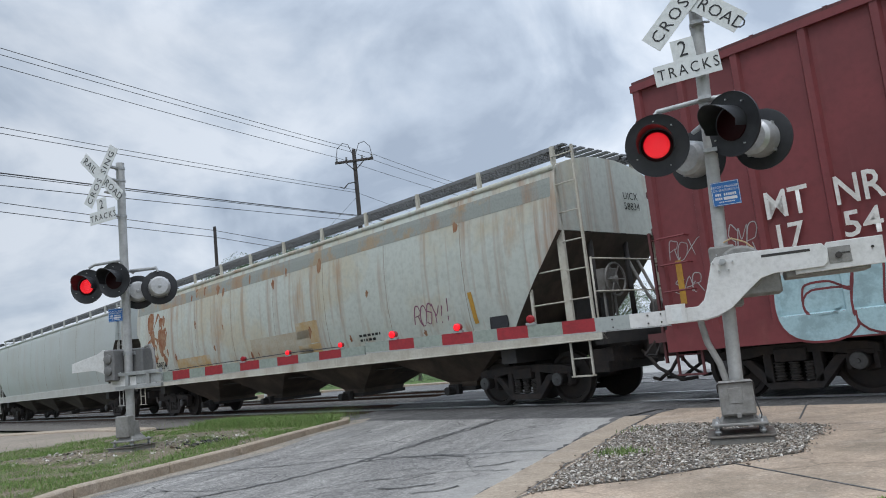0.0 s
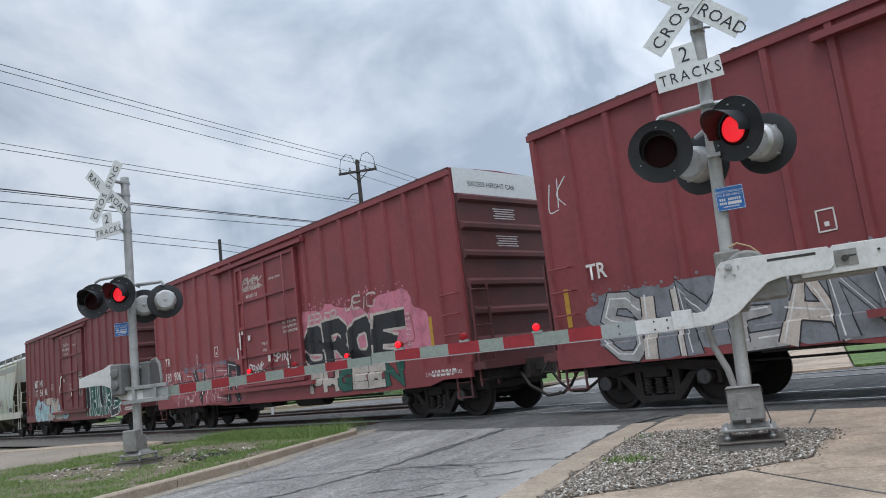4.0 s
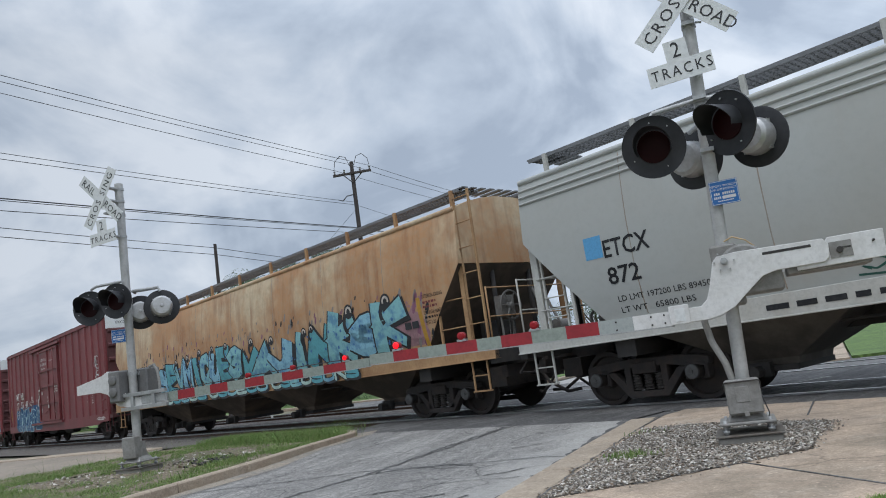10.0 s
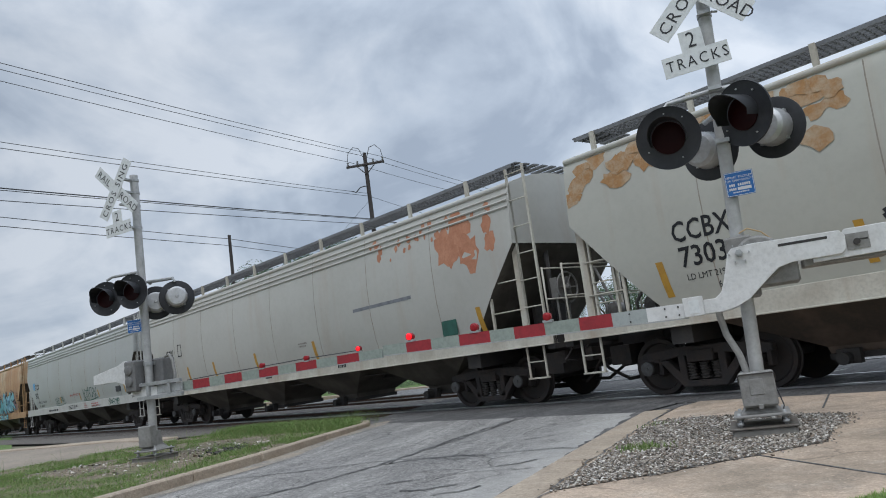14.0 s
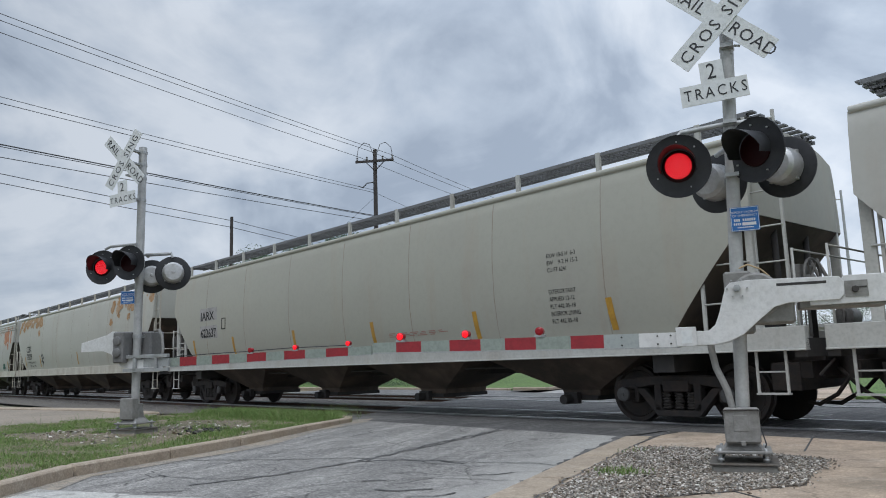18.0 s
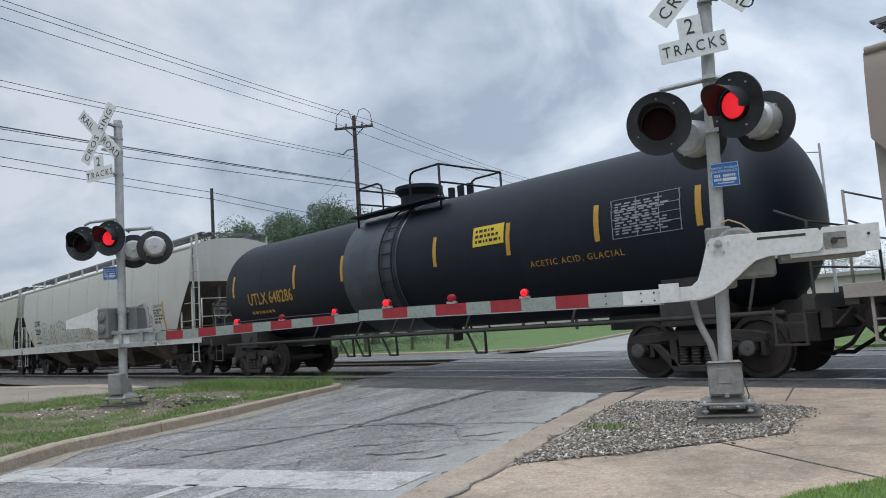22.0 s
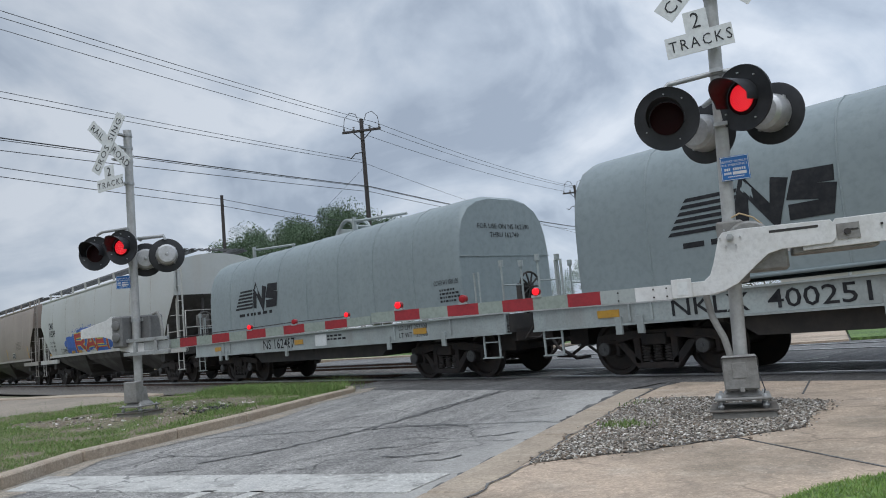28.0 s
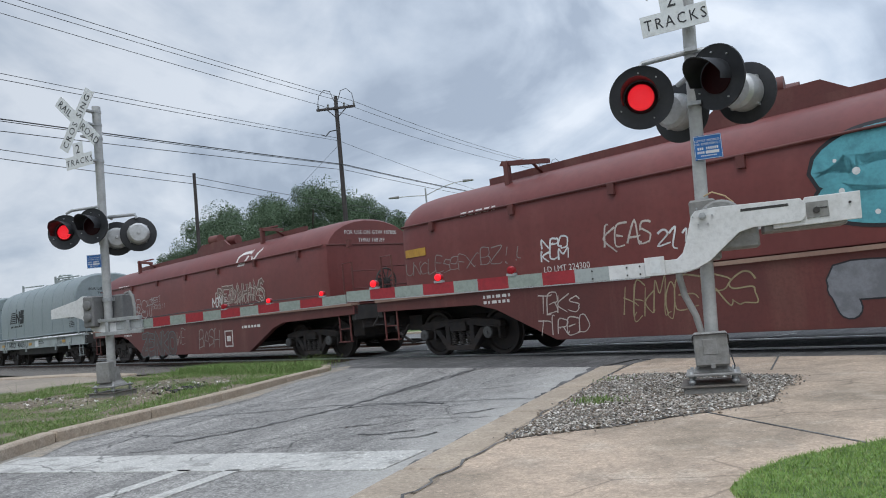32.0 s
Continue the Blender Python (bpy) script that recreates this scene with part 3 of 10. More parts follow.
for a, b, w in (((2.14, 5.98), (2.55, 4.3), 0.02), ((3.72, 8.2), (4.62, 9.85), 0.02), ((2.15, 9.2), (3.05, 10.8), 0.025)):
    A, B = Vector((*a, 0)), Vector((*b, 0))
    n = Vector((-(B - A).y, (B - A).x, 0)).normalized() * w / 2
    slab("pavement_joint", [tuple(A + n), tuple(A - n), tuple(B - n), tuple(B + n)], -0.003, 0.001, tar, "dark joint in the concrete pavement", "joint")
GRAVEL = [(0.52, 5.66), (1.05, 6.78), (1.74, 8.22), (2.12, 8.95), (2.6, 8.85), (3.3, 8.0), (3.6, 7.5), (3.42, 7.1), (3.17, 6.84), (2.77, 6.14), (2.14, 5.97), (1.3, 5.75)]
slab("gravel_patch", GRAVEL[::-1], -0.2, 0.004, gravel_bed, "bed of small stones round the signal base", "gravel")
slab("right_lawn", [(1.1, 0.0), (1.42, 3.74), (1.66, 4.02), (1.95, 4.2), (2.4, 4.34), (3.6, 4.7), (5.2, 4.4), (6.0, 4.2), (7.5, 3.1), (9.0, 2.0), (12, -2), (12, -14), (-4.8, -13.7)][::-1], -0.3, 0.012, lawn, "green lawn beside the pavement", "grass")

# beyond the tracks
slab("far_road", [(1.2, 22.3), (5.5, 30), (17.5, 56), (60, 145), (66, 142), (24.4, 52), (6.85, 17.2), xy(LEFT_EDGE(19.0), 19.0)[:2]][::-1], -0.3, -0.02, far_concrete, "pale concrete road on the far side of the tracks", "road")
slab("far_pavement", [(6.95, 17.2), (24.5, 52), (26.2, 51), (8.6, 16.4)][::-1], -0.3, 0.03, concrete, "tan concrete pavement beyond the tracks", "pavement")
slab("far_lawn_right", [(8.7, 16.5), (26.3, 51), (80, 140), (140, 60), (30, 4)][::-1], -0.3, 0.05, lawn, "mown green lawn beyond the tracks", "grass")
slab("far_lawn_left", [xy(19.4, 20.75)[:2], (3.4, 27.3), (5.3, 30), (17.3, 56), (50, 130), (-60, 130), xy(120, 60)[:2], xy(90, 20.9)[:2]][::-1], -0.3, 0.03, lawn, "green lawn across the tracks", "grass")
kerb([xy(19.4, 20.6)[:2], (3.45, 27.1), (5.4, 30), (17.4, 56)], 0.18, -0.25, 0.08, "pale concrete kerb of the far road", 1)
kerb([xy(60, 20.6)[:2], xy(19.6, 20.6)[:2]], 0.4, -0.25, 0.04, "pale concrete kerb along the tracks", 1)
kerb([(6.9, 17.2), (24.4, 52)], 0.15, -0.25, 0.06, "pale concrete kerb of the far road", -1)


# ---------------------------------------------------------------- stones and grass blades
def inside(p, poly):
    hit, n = False, len(poly)
    for k in range(n):
        (x0, y0), (x1, y1) = poly[k], poly[(k + 1) % n]
        if (y0 > p[1]) != (y1 > p[1]) and p[0] < (x1 - x0) * (p[1] - y0) / (y1 - y0) + x0:
            hit = not hit
    return hit


def scatter(poly, n, rnd, grow=0.0):
    xs, ys = [p[0] for p in poly], [p[1] for p in poly]
    out = []
    while len(out) < n:
        p = (rnd.uniform(min(xs) - grow, max(xs) + grow), rnd.uniform(min(ys) - grow, max(ys) + grow))
        if inside(p, poly):
            out.append(p)
    return out


def stones(name, spots, zf, r0, r1, material, label, seed):
    rnd = random.Random(seed)
    base = [Vector(v) for v in ((1, 0, 0), (-1, 0, 0), (0, 1, 0), (0, -1, 0), (0, 0, 1), (0, 0, -.6), (.7, .7, .3), (-.7, .6, .35), (-.6, -.7, .3), (.65, -.7, .3))]
    hull = bmesh.new()
    for v in base:
        hull.verts.new(v)
    bmesh.ops.convex_hull(hull, input=hull.verts)
    hull.verts.index_update()
    faces = [[v.index for v in f.verts] for f in hull.faces]
    pts = [v.co.copy() for v in hull.verts]
    hull.free()
    V, F = [], []
    for x, y in spots:
        r = rnd.uniform(r0, r1) * rnd.choice((1, 1, 1, 1.5))
        rot = Euler((rnd.uniform(-.6, .6), rnd.uniform(-.6, .6), rnd.uniform(0, 6.3))).to_matrix()
        sc = Vector((r * rnd.uniform(.8, 1.4), r * rnd.uniform(.7, 1.1), r * rnd.uniform(.45, .8)))
        k = len(V)
        o = Vector((x, y, zf((x, y)) + r * 0.2))
        for p in pts:
            q = rot @ Vector((p.x * sc.x * rnd.uniform(.8, 1.15), p.y * sc.y * rnd.uniform(.8, 1.15), p.z * sc.z))
            V.append(tuple(o + q))
        F += [[k + j for j in f] for f in faces]
    me = bpy.data.meshes.new(name)
    me.from_pydata(V, [], F)
    me.materials.append(material)
    return tagged(new(name, me), label, "gravel", "", "stuff")


def island_material(name, cols, rough=0.9):
    """Colour drawn piece by piece."""
    m = bpy.data.materials.new(name)
    m.use_nodes = True
    nt = m.node_tree
    g, r = nt.nodes.new("ShaderNodeNewGeometry"), nt.nodes.new("ShaderNodeValToRGB")
    r.color_ramp.interpolation = "LINEAR"
    e = r.color_ramp.elements
    e[0].color, e[1].color = (*cols[0], 1), (*cols[-1], 1)
    for k, c in enumerate(cols[1:-1]):
        x = e.new((k + 1) / (len(cols) - 1))
        x.color = (*c, 1)
    nt.links.new(g.outputs["Random Per Island"], r.inputs[0])
    b = nt.nodes["Principled BSDF"]
    nt.links.new(r.outputs[0], b.inputs["Base Color"])
    b.inputs["Roughness"].default_value = rough
    return m


pebble = island_material("pebbles", [(0.06, 0.05, 0.042), (0.34, 0.30, 0.25), (0.16, 0.125, 0.09), (0.48, 0.44, 0.38), (0.10, 0.085, 0.07), (0.22, 0.165, 0.12), (0.70, 0.67, 0.61), (0.075, 0.06, 0.05)])
blade = island_material("grass_blades", [(0.09, 0.155, 0.04), (0.135, 0.225, 0.055), (0.19, 0.28, 0.08), (0.11, 0.185, 0.045), (0.155, 0.25, 0.065), (0.30, 0.28, 0.15)])


lawn_blade = island_material("lawn_blades", [(0.13, 0.23, 0.045), (0.20, 0.31, 0.07), (0.25, 0.36, 0.10), (0.16, 0.27, 0.05), (0.33, 0.34, 0.16)])


def blades(name, spots, zf, h0, h1, label, seed, lean=0.5, wide=1.0, material=blade):
    rnd = random.Random(seed)
    V, F = [], []
    for x, y in spots:
        h, a = rnd.uniform(h0, h1), rnd.uniform(0, 6.28)
        w = (0.0028 + 0.0025 * rnd.random()) * wide
        dx, dy = math.cos(a), math.sin(a)
        tx, ty_ = rnd.uniform(-lean, lean) * h, rnd.uniform(-lean, lean) * h
        z = zf((x, y))
        k = len(V)
        V += [(x - dx * w, y - dy * w, z), (x + dx * w, y + dy * w, z), (x + tx * .4 + dx * w * .8, y + ty_ * .4 + dy * w * .8, z + h * .6),
              (x + tx * .4 - dx * w * .8, y + ty_ * .4 - dy * w * .8, z + h * .6), (x + tx, y + ty_, z + h)]
        F += [(k, k + 1, k + 2, k + 3), (k + 3, k + 2, k + 4)]
    me = bpy.data.meshes.new(name)
    me.from_pydata(V, [], F)
    me.materials.append(material)
    return tagged(new(name, me), label, "grass", "", "stuff")


def ground_details():
    rnd = random.Random(5)
    spill = []
    for a, b in zip(GRAVEL, GRAVEL[1:] + GRAVEL[:1]):
        spill += [tuple(Vector(a[:2]).lerp(Vector(b[:2]), rnd.random()) + Vector((rnd.gauss(0, .05), rnd.gauss(0, .07)))) for _ in range(60)]
    stones("gravel_stones", scatter(GRAVEL, 13500, rnd) + spill, lambda p: 0.006, 0.005, 0.0135, pebble, "small grey and tan stones of the gravel bed", 3)
    SOIL = [(-7.9, 12.8), (-6.5, 12.0), (-4.9, 11.3), (-4.4, 12.2), (-3.6, 12.9), (-3.35, 14.0), (-4.3, 15.3), (-5.8, 15.5), (-6.6, 14.1)]
    near = scatter([(-4.93, 5.5), (-4.38, 7.0), (-4.32, 8.44), (-3.77, 9.86), (-3.26, 11.2), (-2.66, 13.15), (-2.12, 14.6), (-2.4, 15.3), (-5.6, 18.4), (-6.9, 17.9), (-9.0, 16.0), (-11.5, 14.0), (-11.5, 10.0), (-8.0, 5.5)], 150000, rnd)
    zf = lambda p: island_z(Vector((p[0], p[1], 0))) - 0.01
    wob = lambda p: (p[0] + .5 * noise.noise(Vector((p[0] * 1.2, p[1] * 1.2, 1))), p[1] + .6 * noise.noise(Vector((p[0] * 1.2, p[1] * 1.2, 5))))
    tufts = [p for p in near if (noise.noise(Vector((p[0] * 1.7, p[1] * 1.7, 9))) > (0.30 if inside(wob(p), SOIL) else -0.22))]
    blades("island_grass", tufts[:130000], zf, 0.015, 0.075, "short weedy grass on the island", 4, 1.1, 0.7)
    edge = []
    for a, b in zip(IN[5:], IN[6:]):
        for k in range(420):
            p = Vector(a).lerp(Vector(b), rnd.random()) + Vector((-rnd.random() * 0.9, rnd.random() * .25))
            edge.append(tuple(p))
    far = [((-2.4 - 3.2 * t) + rnd.uniform(-.5, .3), (15.0 + 3.1 * t) + rnd.uniform(-.7, .4)) for t in [rnd.random() ** 1.2 for _ in range(15000)]]
    wild = [(-2.5 + rnd.gauss(0, .35), 15.0 + rnd.gauss(0, .45)) for _ in range(420)] + [p for p in near if rnd.random() < .006]
    blades("seed_stalks", wild, zf, 0.14, 0.34, "tall thin stalks standing out of the island grass", 21, .5, .55)
    blades("tall_island_grass", edge[::3] + far, zf, 0.06, 0.20, "taller green grass along the island edge", 6, 1.0, .8)
    stones("island_stones", [p for p in near if rnd.random() < (0.03 if inside(p, SOIL) else 0.002)], zf, 0.010, 0.035, pebble, "stray stones in the soil", 8)
    dark = island_material("asphalt_lumps", [(0.025, 0.024, 0.023), (0.06, 0.056, 0.052), (0.035, 0.033, 0.03)])
    stones("asphalt_debris", [(-4.18 + rnd.gauss(0, .16), 12.84 + rnd.gauss(0, .2)) for _ in range(70)], zf, 0.02, 0.055, dark, "broken dark asphalt lumps on the soil", 15)
    lawn_poly = [(1.2, 2.6), (1.40, 3.72), (1.63, 4.0), (1.93, 4.2), (2.37, 4.34), (3.6, 4.7), (6, 4.3), (5, 2.0)]
    blades("lawn_grass", scatter(lawn_poly, 75000, rnd), lambda p: 0.006, 0.010, 0.036, "dense green lawn blades", 9, 0.9, 0.55, lawn_blade)
    for c, n in (((1.52, 7.05), 260), ((2.05, 8.6), 40)):
        blades("weed_tuft", [(c[0] + rnd.gauss(0, .11), c[1] + rnd.gauss(0, .11)) for _ in range(n)], lambda p: 0.0, 0.02, 0.07, "green weeds growing in the gravel", 11)

# ---------------------------------------------------------------- lettering
def letters(text, size, spacing=1.0, align="LEFT", bold=0.0):
    """A flat mesh of the built-in letters, x along the line and y up."""
    cu = bpy.data.curves.new("letters", "FONT")
    cu.body, cu.size, cu.space_character, cu.align_x = text, size, spacing, align
    cu.offset, cu.resolution_u = bold, 2
    ob = bpy.data.objects.new("letters", cu)
    me = bpy.data.meshes.new_from_object(ob)
    bpy.data.objects.remove(ob)
    bpy.data.curves.remove(cu)
    return me


def lettering(text, size, parent, material, x, z, surf, spacing=1.0, align="LEFT", bold=0.0, wide=1.0, eps=0.006, slope=0.0, name="lettering", fit=0.0):
    """Letters laid on the near face of a body: surf(z) gives how far that face stands out."""
    me = letters(text, size, spacing, align, bold)
    if fit:
        wide = fit / max(v.co.x for v in me.vertices)
    for v in me.vertices:
        X, Z = v.co.x * wide, v.co.y
        v.co = (x + X, 0, z + Z + X * slope)
        v.co.y = -surf(v.co.z) - eps
    me.materials.clear()
    return part(name, me, material, parent)


# ---------------------------------------------------------------- crossing signals
BOLT = []


def shared_bolt():
    if not BOLT:
        bm = bmesh.new()
        rod(bm, (0, -0.022, 0), (0, 0.0, 0), 0.008, 6)
        BOLT.append(finish(bm, "bolt"))
        BOLT[0].materials.append(galv)
    return BOLT[0]


FLASHERS = []       # (glowing part, side of the pair it belongs to)


def lamp(parent, at, side=""):
    """A flashing lamp: round background, hood, housing and lens. It looks along -y of its pose; side names its place in the flashing pair."""
    bm = bmesh.new()
    lathe(bm, [(0.0, 0.16), (-0.004, 0.285), (-0.012, 0.303), (0.006, 0.305), (0.012, 0.29), (0.012, 0.16)], seg=40)
    disc = part("background_disc", bm, lamp_black, parent, at=at, label="black round lamp background")
    bm = bmesh.new()
    lathe(bm, [(0.012, 0.185), (0.05, 0.19), (0.20, 0.175), (0.235, 0.14), (0.24, 0.03), (0.255, 0.02)], seg=28)
    for a in (0.8, 2.4, 4.0, 5.5):
        box(bm, 0.185 * math.cos(a) - .015, 0.185 * math.cos(a) + .015, 0.02, 0.07, 0.185 * math.sin(a) - .015, 0.185 * math.sin(a) + .015)
    part("housing", bm, lamp_silver, disc, "silver painted lamp housing")
    # hood: a shallow half tube over the lens
    bm = bmesh.new()
    seg, rows = 22, []
    for y, r in ((-0.012, 0.172), (-0.34, 0.178)):
        for rr in (r, r - 0.006):
            ring = []
            for k in range(seg + 1):
                a = radians(-20 + 220 * k / seg)
                drop = 0.0 if y > -0.1 else 0.10 * (1 - math.sin(max(0.0, min(math.pi, a))))
                ring.append(bm.verts.new((rr * math.cos(a), y + drop * 1.6, rr * math.sin(a))))
            rows.append(ring)
    for i, j in ((0, 2), (3, 1), (2, 3), (1, 0)):
        for k in range(seg):
            bm.faces.new((rows[i][k], rows[i][k + 1], rows[j][k + 1], rows[j][k])).smooth = True
    part("hood", bm, lamp_black, disc, "black lamp hood")
    bm = bmesh.new()
    lathe(bm, [(-0.014, 0.005), (-0.018, 0.10), (-0.012, 0.155), (-0.002, 0.158)], seg=28)
    part("lens", bm, red_lens, disc, "dark red lens")
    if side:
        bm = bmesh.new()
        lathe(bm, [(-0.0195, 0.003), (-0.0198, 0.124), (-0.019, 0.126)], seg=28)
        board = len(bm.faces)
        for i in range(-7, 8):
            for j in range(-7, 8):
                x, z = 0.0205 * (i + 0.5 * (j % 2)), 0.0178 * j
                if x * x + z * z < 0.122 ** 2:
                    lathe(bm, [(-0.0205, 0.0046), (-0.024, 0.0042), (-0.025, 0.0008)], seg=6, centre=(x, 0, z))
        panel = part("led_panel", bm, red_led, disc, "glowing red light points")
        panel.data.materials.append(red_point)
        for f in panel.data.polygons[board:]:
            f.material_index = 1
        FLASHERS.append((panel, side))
    for x, z in ((0.0, 0.235), (0.16, 0.17), (-0.2, -0.1), (0.1, -0.21)):
        part("bolt", shared_bolt(), None, disc, at=pose(x, 0, z, 0, 0, 0))
    return disc


def crossbuck(parent, cx, cz, y, ang, length=1.16, w=0.215, roll=0):
    """Two crossed blades and the plate of tracks below."""
    for k, (a, words, front) in enumerate(((-ang, ("RAIL", "ROAD"), 0.0), (ang, ("CROS", "SING"), -0.012))):
        m = pose(cx, y + front, cz, 0, -a - roll, 0)
        bm = bmesh.new()
        box(bm, -length / 2, length / 2, -0.004, 0.004, -w / 2, w / 2)
        bl = part("blade", bm, sign_white, parent, "white reflective crossbuck blade", at=m)
        for wd, x in zip(words, ((-0.53, 0.13) if k == 0 else (-0.535, 0.06))):
            me = letters(wd, 0.170, 1.22 if k else 1.06, bold=0.0)
            for v in me.vertices:
                v.co = (x + v.co.x, -0.0065, v.co.y - 0.063)
            me.materials.clear()
            part("lettering", me, sign_black, bl)


def tracks_plate(parent, cx, z0, y, w=0.66, h=0.215, roll=0):
    bm = bmesh.new()
    prism(bm, [(-w / 2, 0), (w / 2, 0), (w / 2, h), (0.11, h), (0.11, 2 * h), (-0.105, 2 * h), (-0.105, h), (-w / 2, h)], -0.004, 0.004)
    pl = part("tracks_plate", bm, sign_white, parent, "white plate for the number of tracks", at=pose(cx, y, z0, 0, -roll, 0))
    for text, size, x, z in (("TRACKS", 0.155, 0.0, 0.052), ("2", 0.225, 0.0, h + 0.03)):
        me = letters(text, size, 1.34, "CENTER", bold=0.0)
        for v in me.vertices:
            v.co = (x + v.co.x * .82 + (.012 if text == "TRACKS" else 0), -0.0065, z + v.co.y)
        me.materials.clear()
        part("lettering", me, sign_black, pl)


def notice(parent, x, z, y, yaw=0):
    """Blue emergency notice with lines of white print."""
    bm = bmesh.new()
    box(bm, -0.125, 0.125, -0.003, 0.003, -0.115, 0.115)
    pl = part("notice", bm, blue_sign, parent, "blue emergency notice with white print", bevel=0.003, at=pose(x, y, z, 0, 0, yaw))
    for text, zz in (("REPORT PROBLEM", 0.062), ("OR EMERGENCY", 0.030)):
        me = letters(text, 0.030, 1.0, "CENTER")
        for v in me.vertices:
            v.co = (v.co.x, -0.0055, v.co.y + zz - 0.008)
        me.materials.clear()
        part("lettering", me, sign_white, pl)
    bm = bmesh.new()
    for k in range(10):
        if k != 3:
            box(bm, -0.095 + 0.019 * k, -0.082 + 0.019 * k, -0.0055, -0.0035, -0.022, 0.002)
    for k in range(4):
        box(bm, -0.10 + 0.017 * k, -0.088 + 0.017 * k, -0.0055, -0.0035, -0.058, -0.036)
    box(bm, -0.025, 0.095, -0.0055, -0.0035, -0.062, -0.034)
    for k in range(9):
        box(bm, -0.07 + 0.016 * k, -0.058 + 0.016 * k, -0.0055, -0.0035, -0.085, -0.075)
    tagged(part("small_print", bm, sign_white, pl, "white print bars"), "white print bars", "", "", "stuff")
    bm = bmesh.new()
    for a, b, c, d in ((-.12, .12, .106, .110), (-.12, .12, -.110, -.106), (-.121, -.117, -.110, .110), (.117, .121, -.110, .110)):
        box(bm, a, b, -0.005, -0.0035, c, d)
    part("border", bm, sign_white, pl)


def gate_arm(parent, x0, x1, z0, z1, h0, h1, bands, y):
    """A tapered arm; bands give where its stripes change."""
    root = bmesh.new()
    s = 1 if x1 > x0 else -1
    box(root, min(x0, x0 + s * .02), max(x0, x0 + s * .02), -0.02, 0.02, -h0 / 2, h0 / 2)
    arm = part("gate_arm", root, arm_white, parent, "red and white striped gate arm", at=pose(0, y, 0, 0, 0, 0))
    arm.data.transform(Matrix.Translation((0, 0, z0)))
    L = abs(x1 - x0)
    for k, (a, b, m) in enumerate(bands):
        bm = bmesh.new()
        fa, fb = abs(a - x0) / L, abs(b - x0) / L
        za, zb = z0 + (z1 - z0) * fa, z0 + (z1 - z0) * fb
        ha, hb = (h0 + (h1 - h0) * fa) / 2, (h0 + (h1 - h0) * fb) / 2
        prism(bm, [(a, za - ha), (b, zb - hb), (b, zb + hb), (a, za + ha)], -0.022, 0.022)
        part("stripe", bm, m, arm)
    bm = bmesh.new()
    prism(bm, [(x0, z0 - h0 / 2 - .012), (x1, z1 - h1 / 2 - .012), (x1, z1 - h1 / 2 - .002), (x0, z0 - h0 / 2 - .002)], -0.028, 0.028)
    part("edge_strip", bm, galv, arm, "bare metal lower edge")
    return arm


def arm_lamp(parent, x, z, y, side=""):
    """A small red lamp on a gate arm: steady, or one of the flashing pair."""
    root = bmesh.new()
    lathe(root, [(-0.04, 0.022), (-0.03, 0.042), (0.03, 0.042), (0.04, 0.022)], seg=14, centre=(x, y, z + 0.045))
    part("arm_lamp", root, arm_lens, parent, "red lamp on the gate arm")
    bm = bmesh.new()
    lathe(bm, [(-0.048, 0.004), (-0.046, 0.026), (-0.034, 0.036)], seg=14, centre=(x, y, z + 0.045))
    glow = part("lamp_glow", bm, arm_light, parent, "glowing red lens")
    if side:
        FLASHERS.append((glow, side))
    bm = bmesh.new()
    box(bm, x - 0.05, x + 0.05, y - 0.03, y + 0.03, z - 0.012, z + 0.012)
    part("lamp_foot", bm, galv, parent)


def prism_gusset(bm, m):
    vs = []
    for y in (-0.012, 0.012):
        vs.append([bm.verts.new(m @ Vector(p)) for p in ((0.08, y, 0.185), (0.24, y, 0.185), (0.08, y, 0.36))])
    bm.faces.new(vs[0])
    bm.faces.new(vs[1][::-1])
    for k in range(3):
        bm.faces.new((vs[0][k], vs[1][k], vs[1][(k + 1) % 3], vs[0][(k + 1) % 3]))


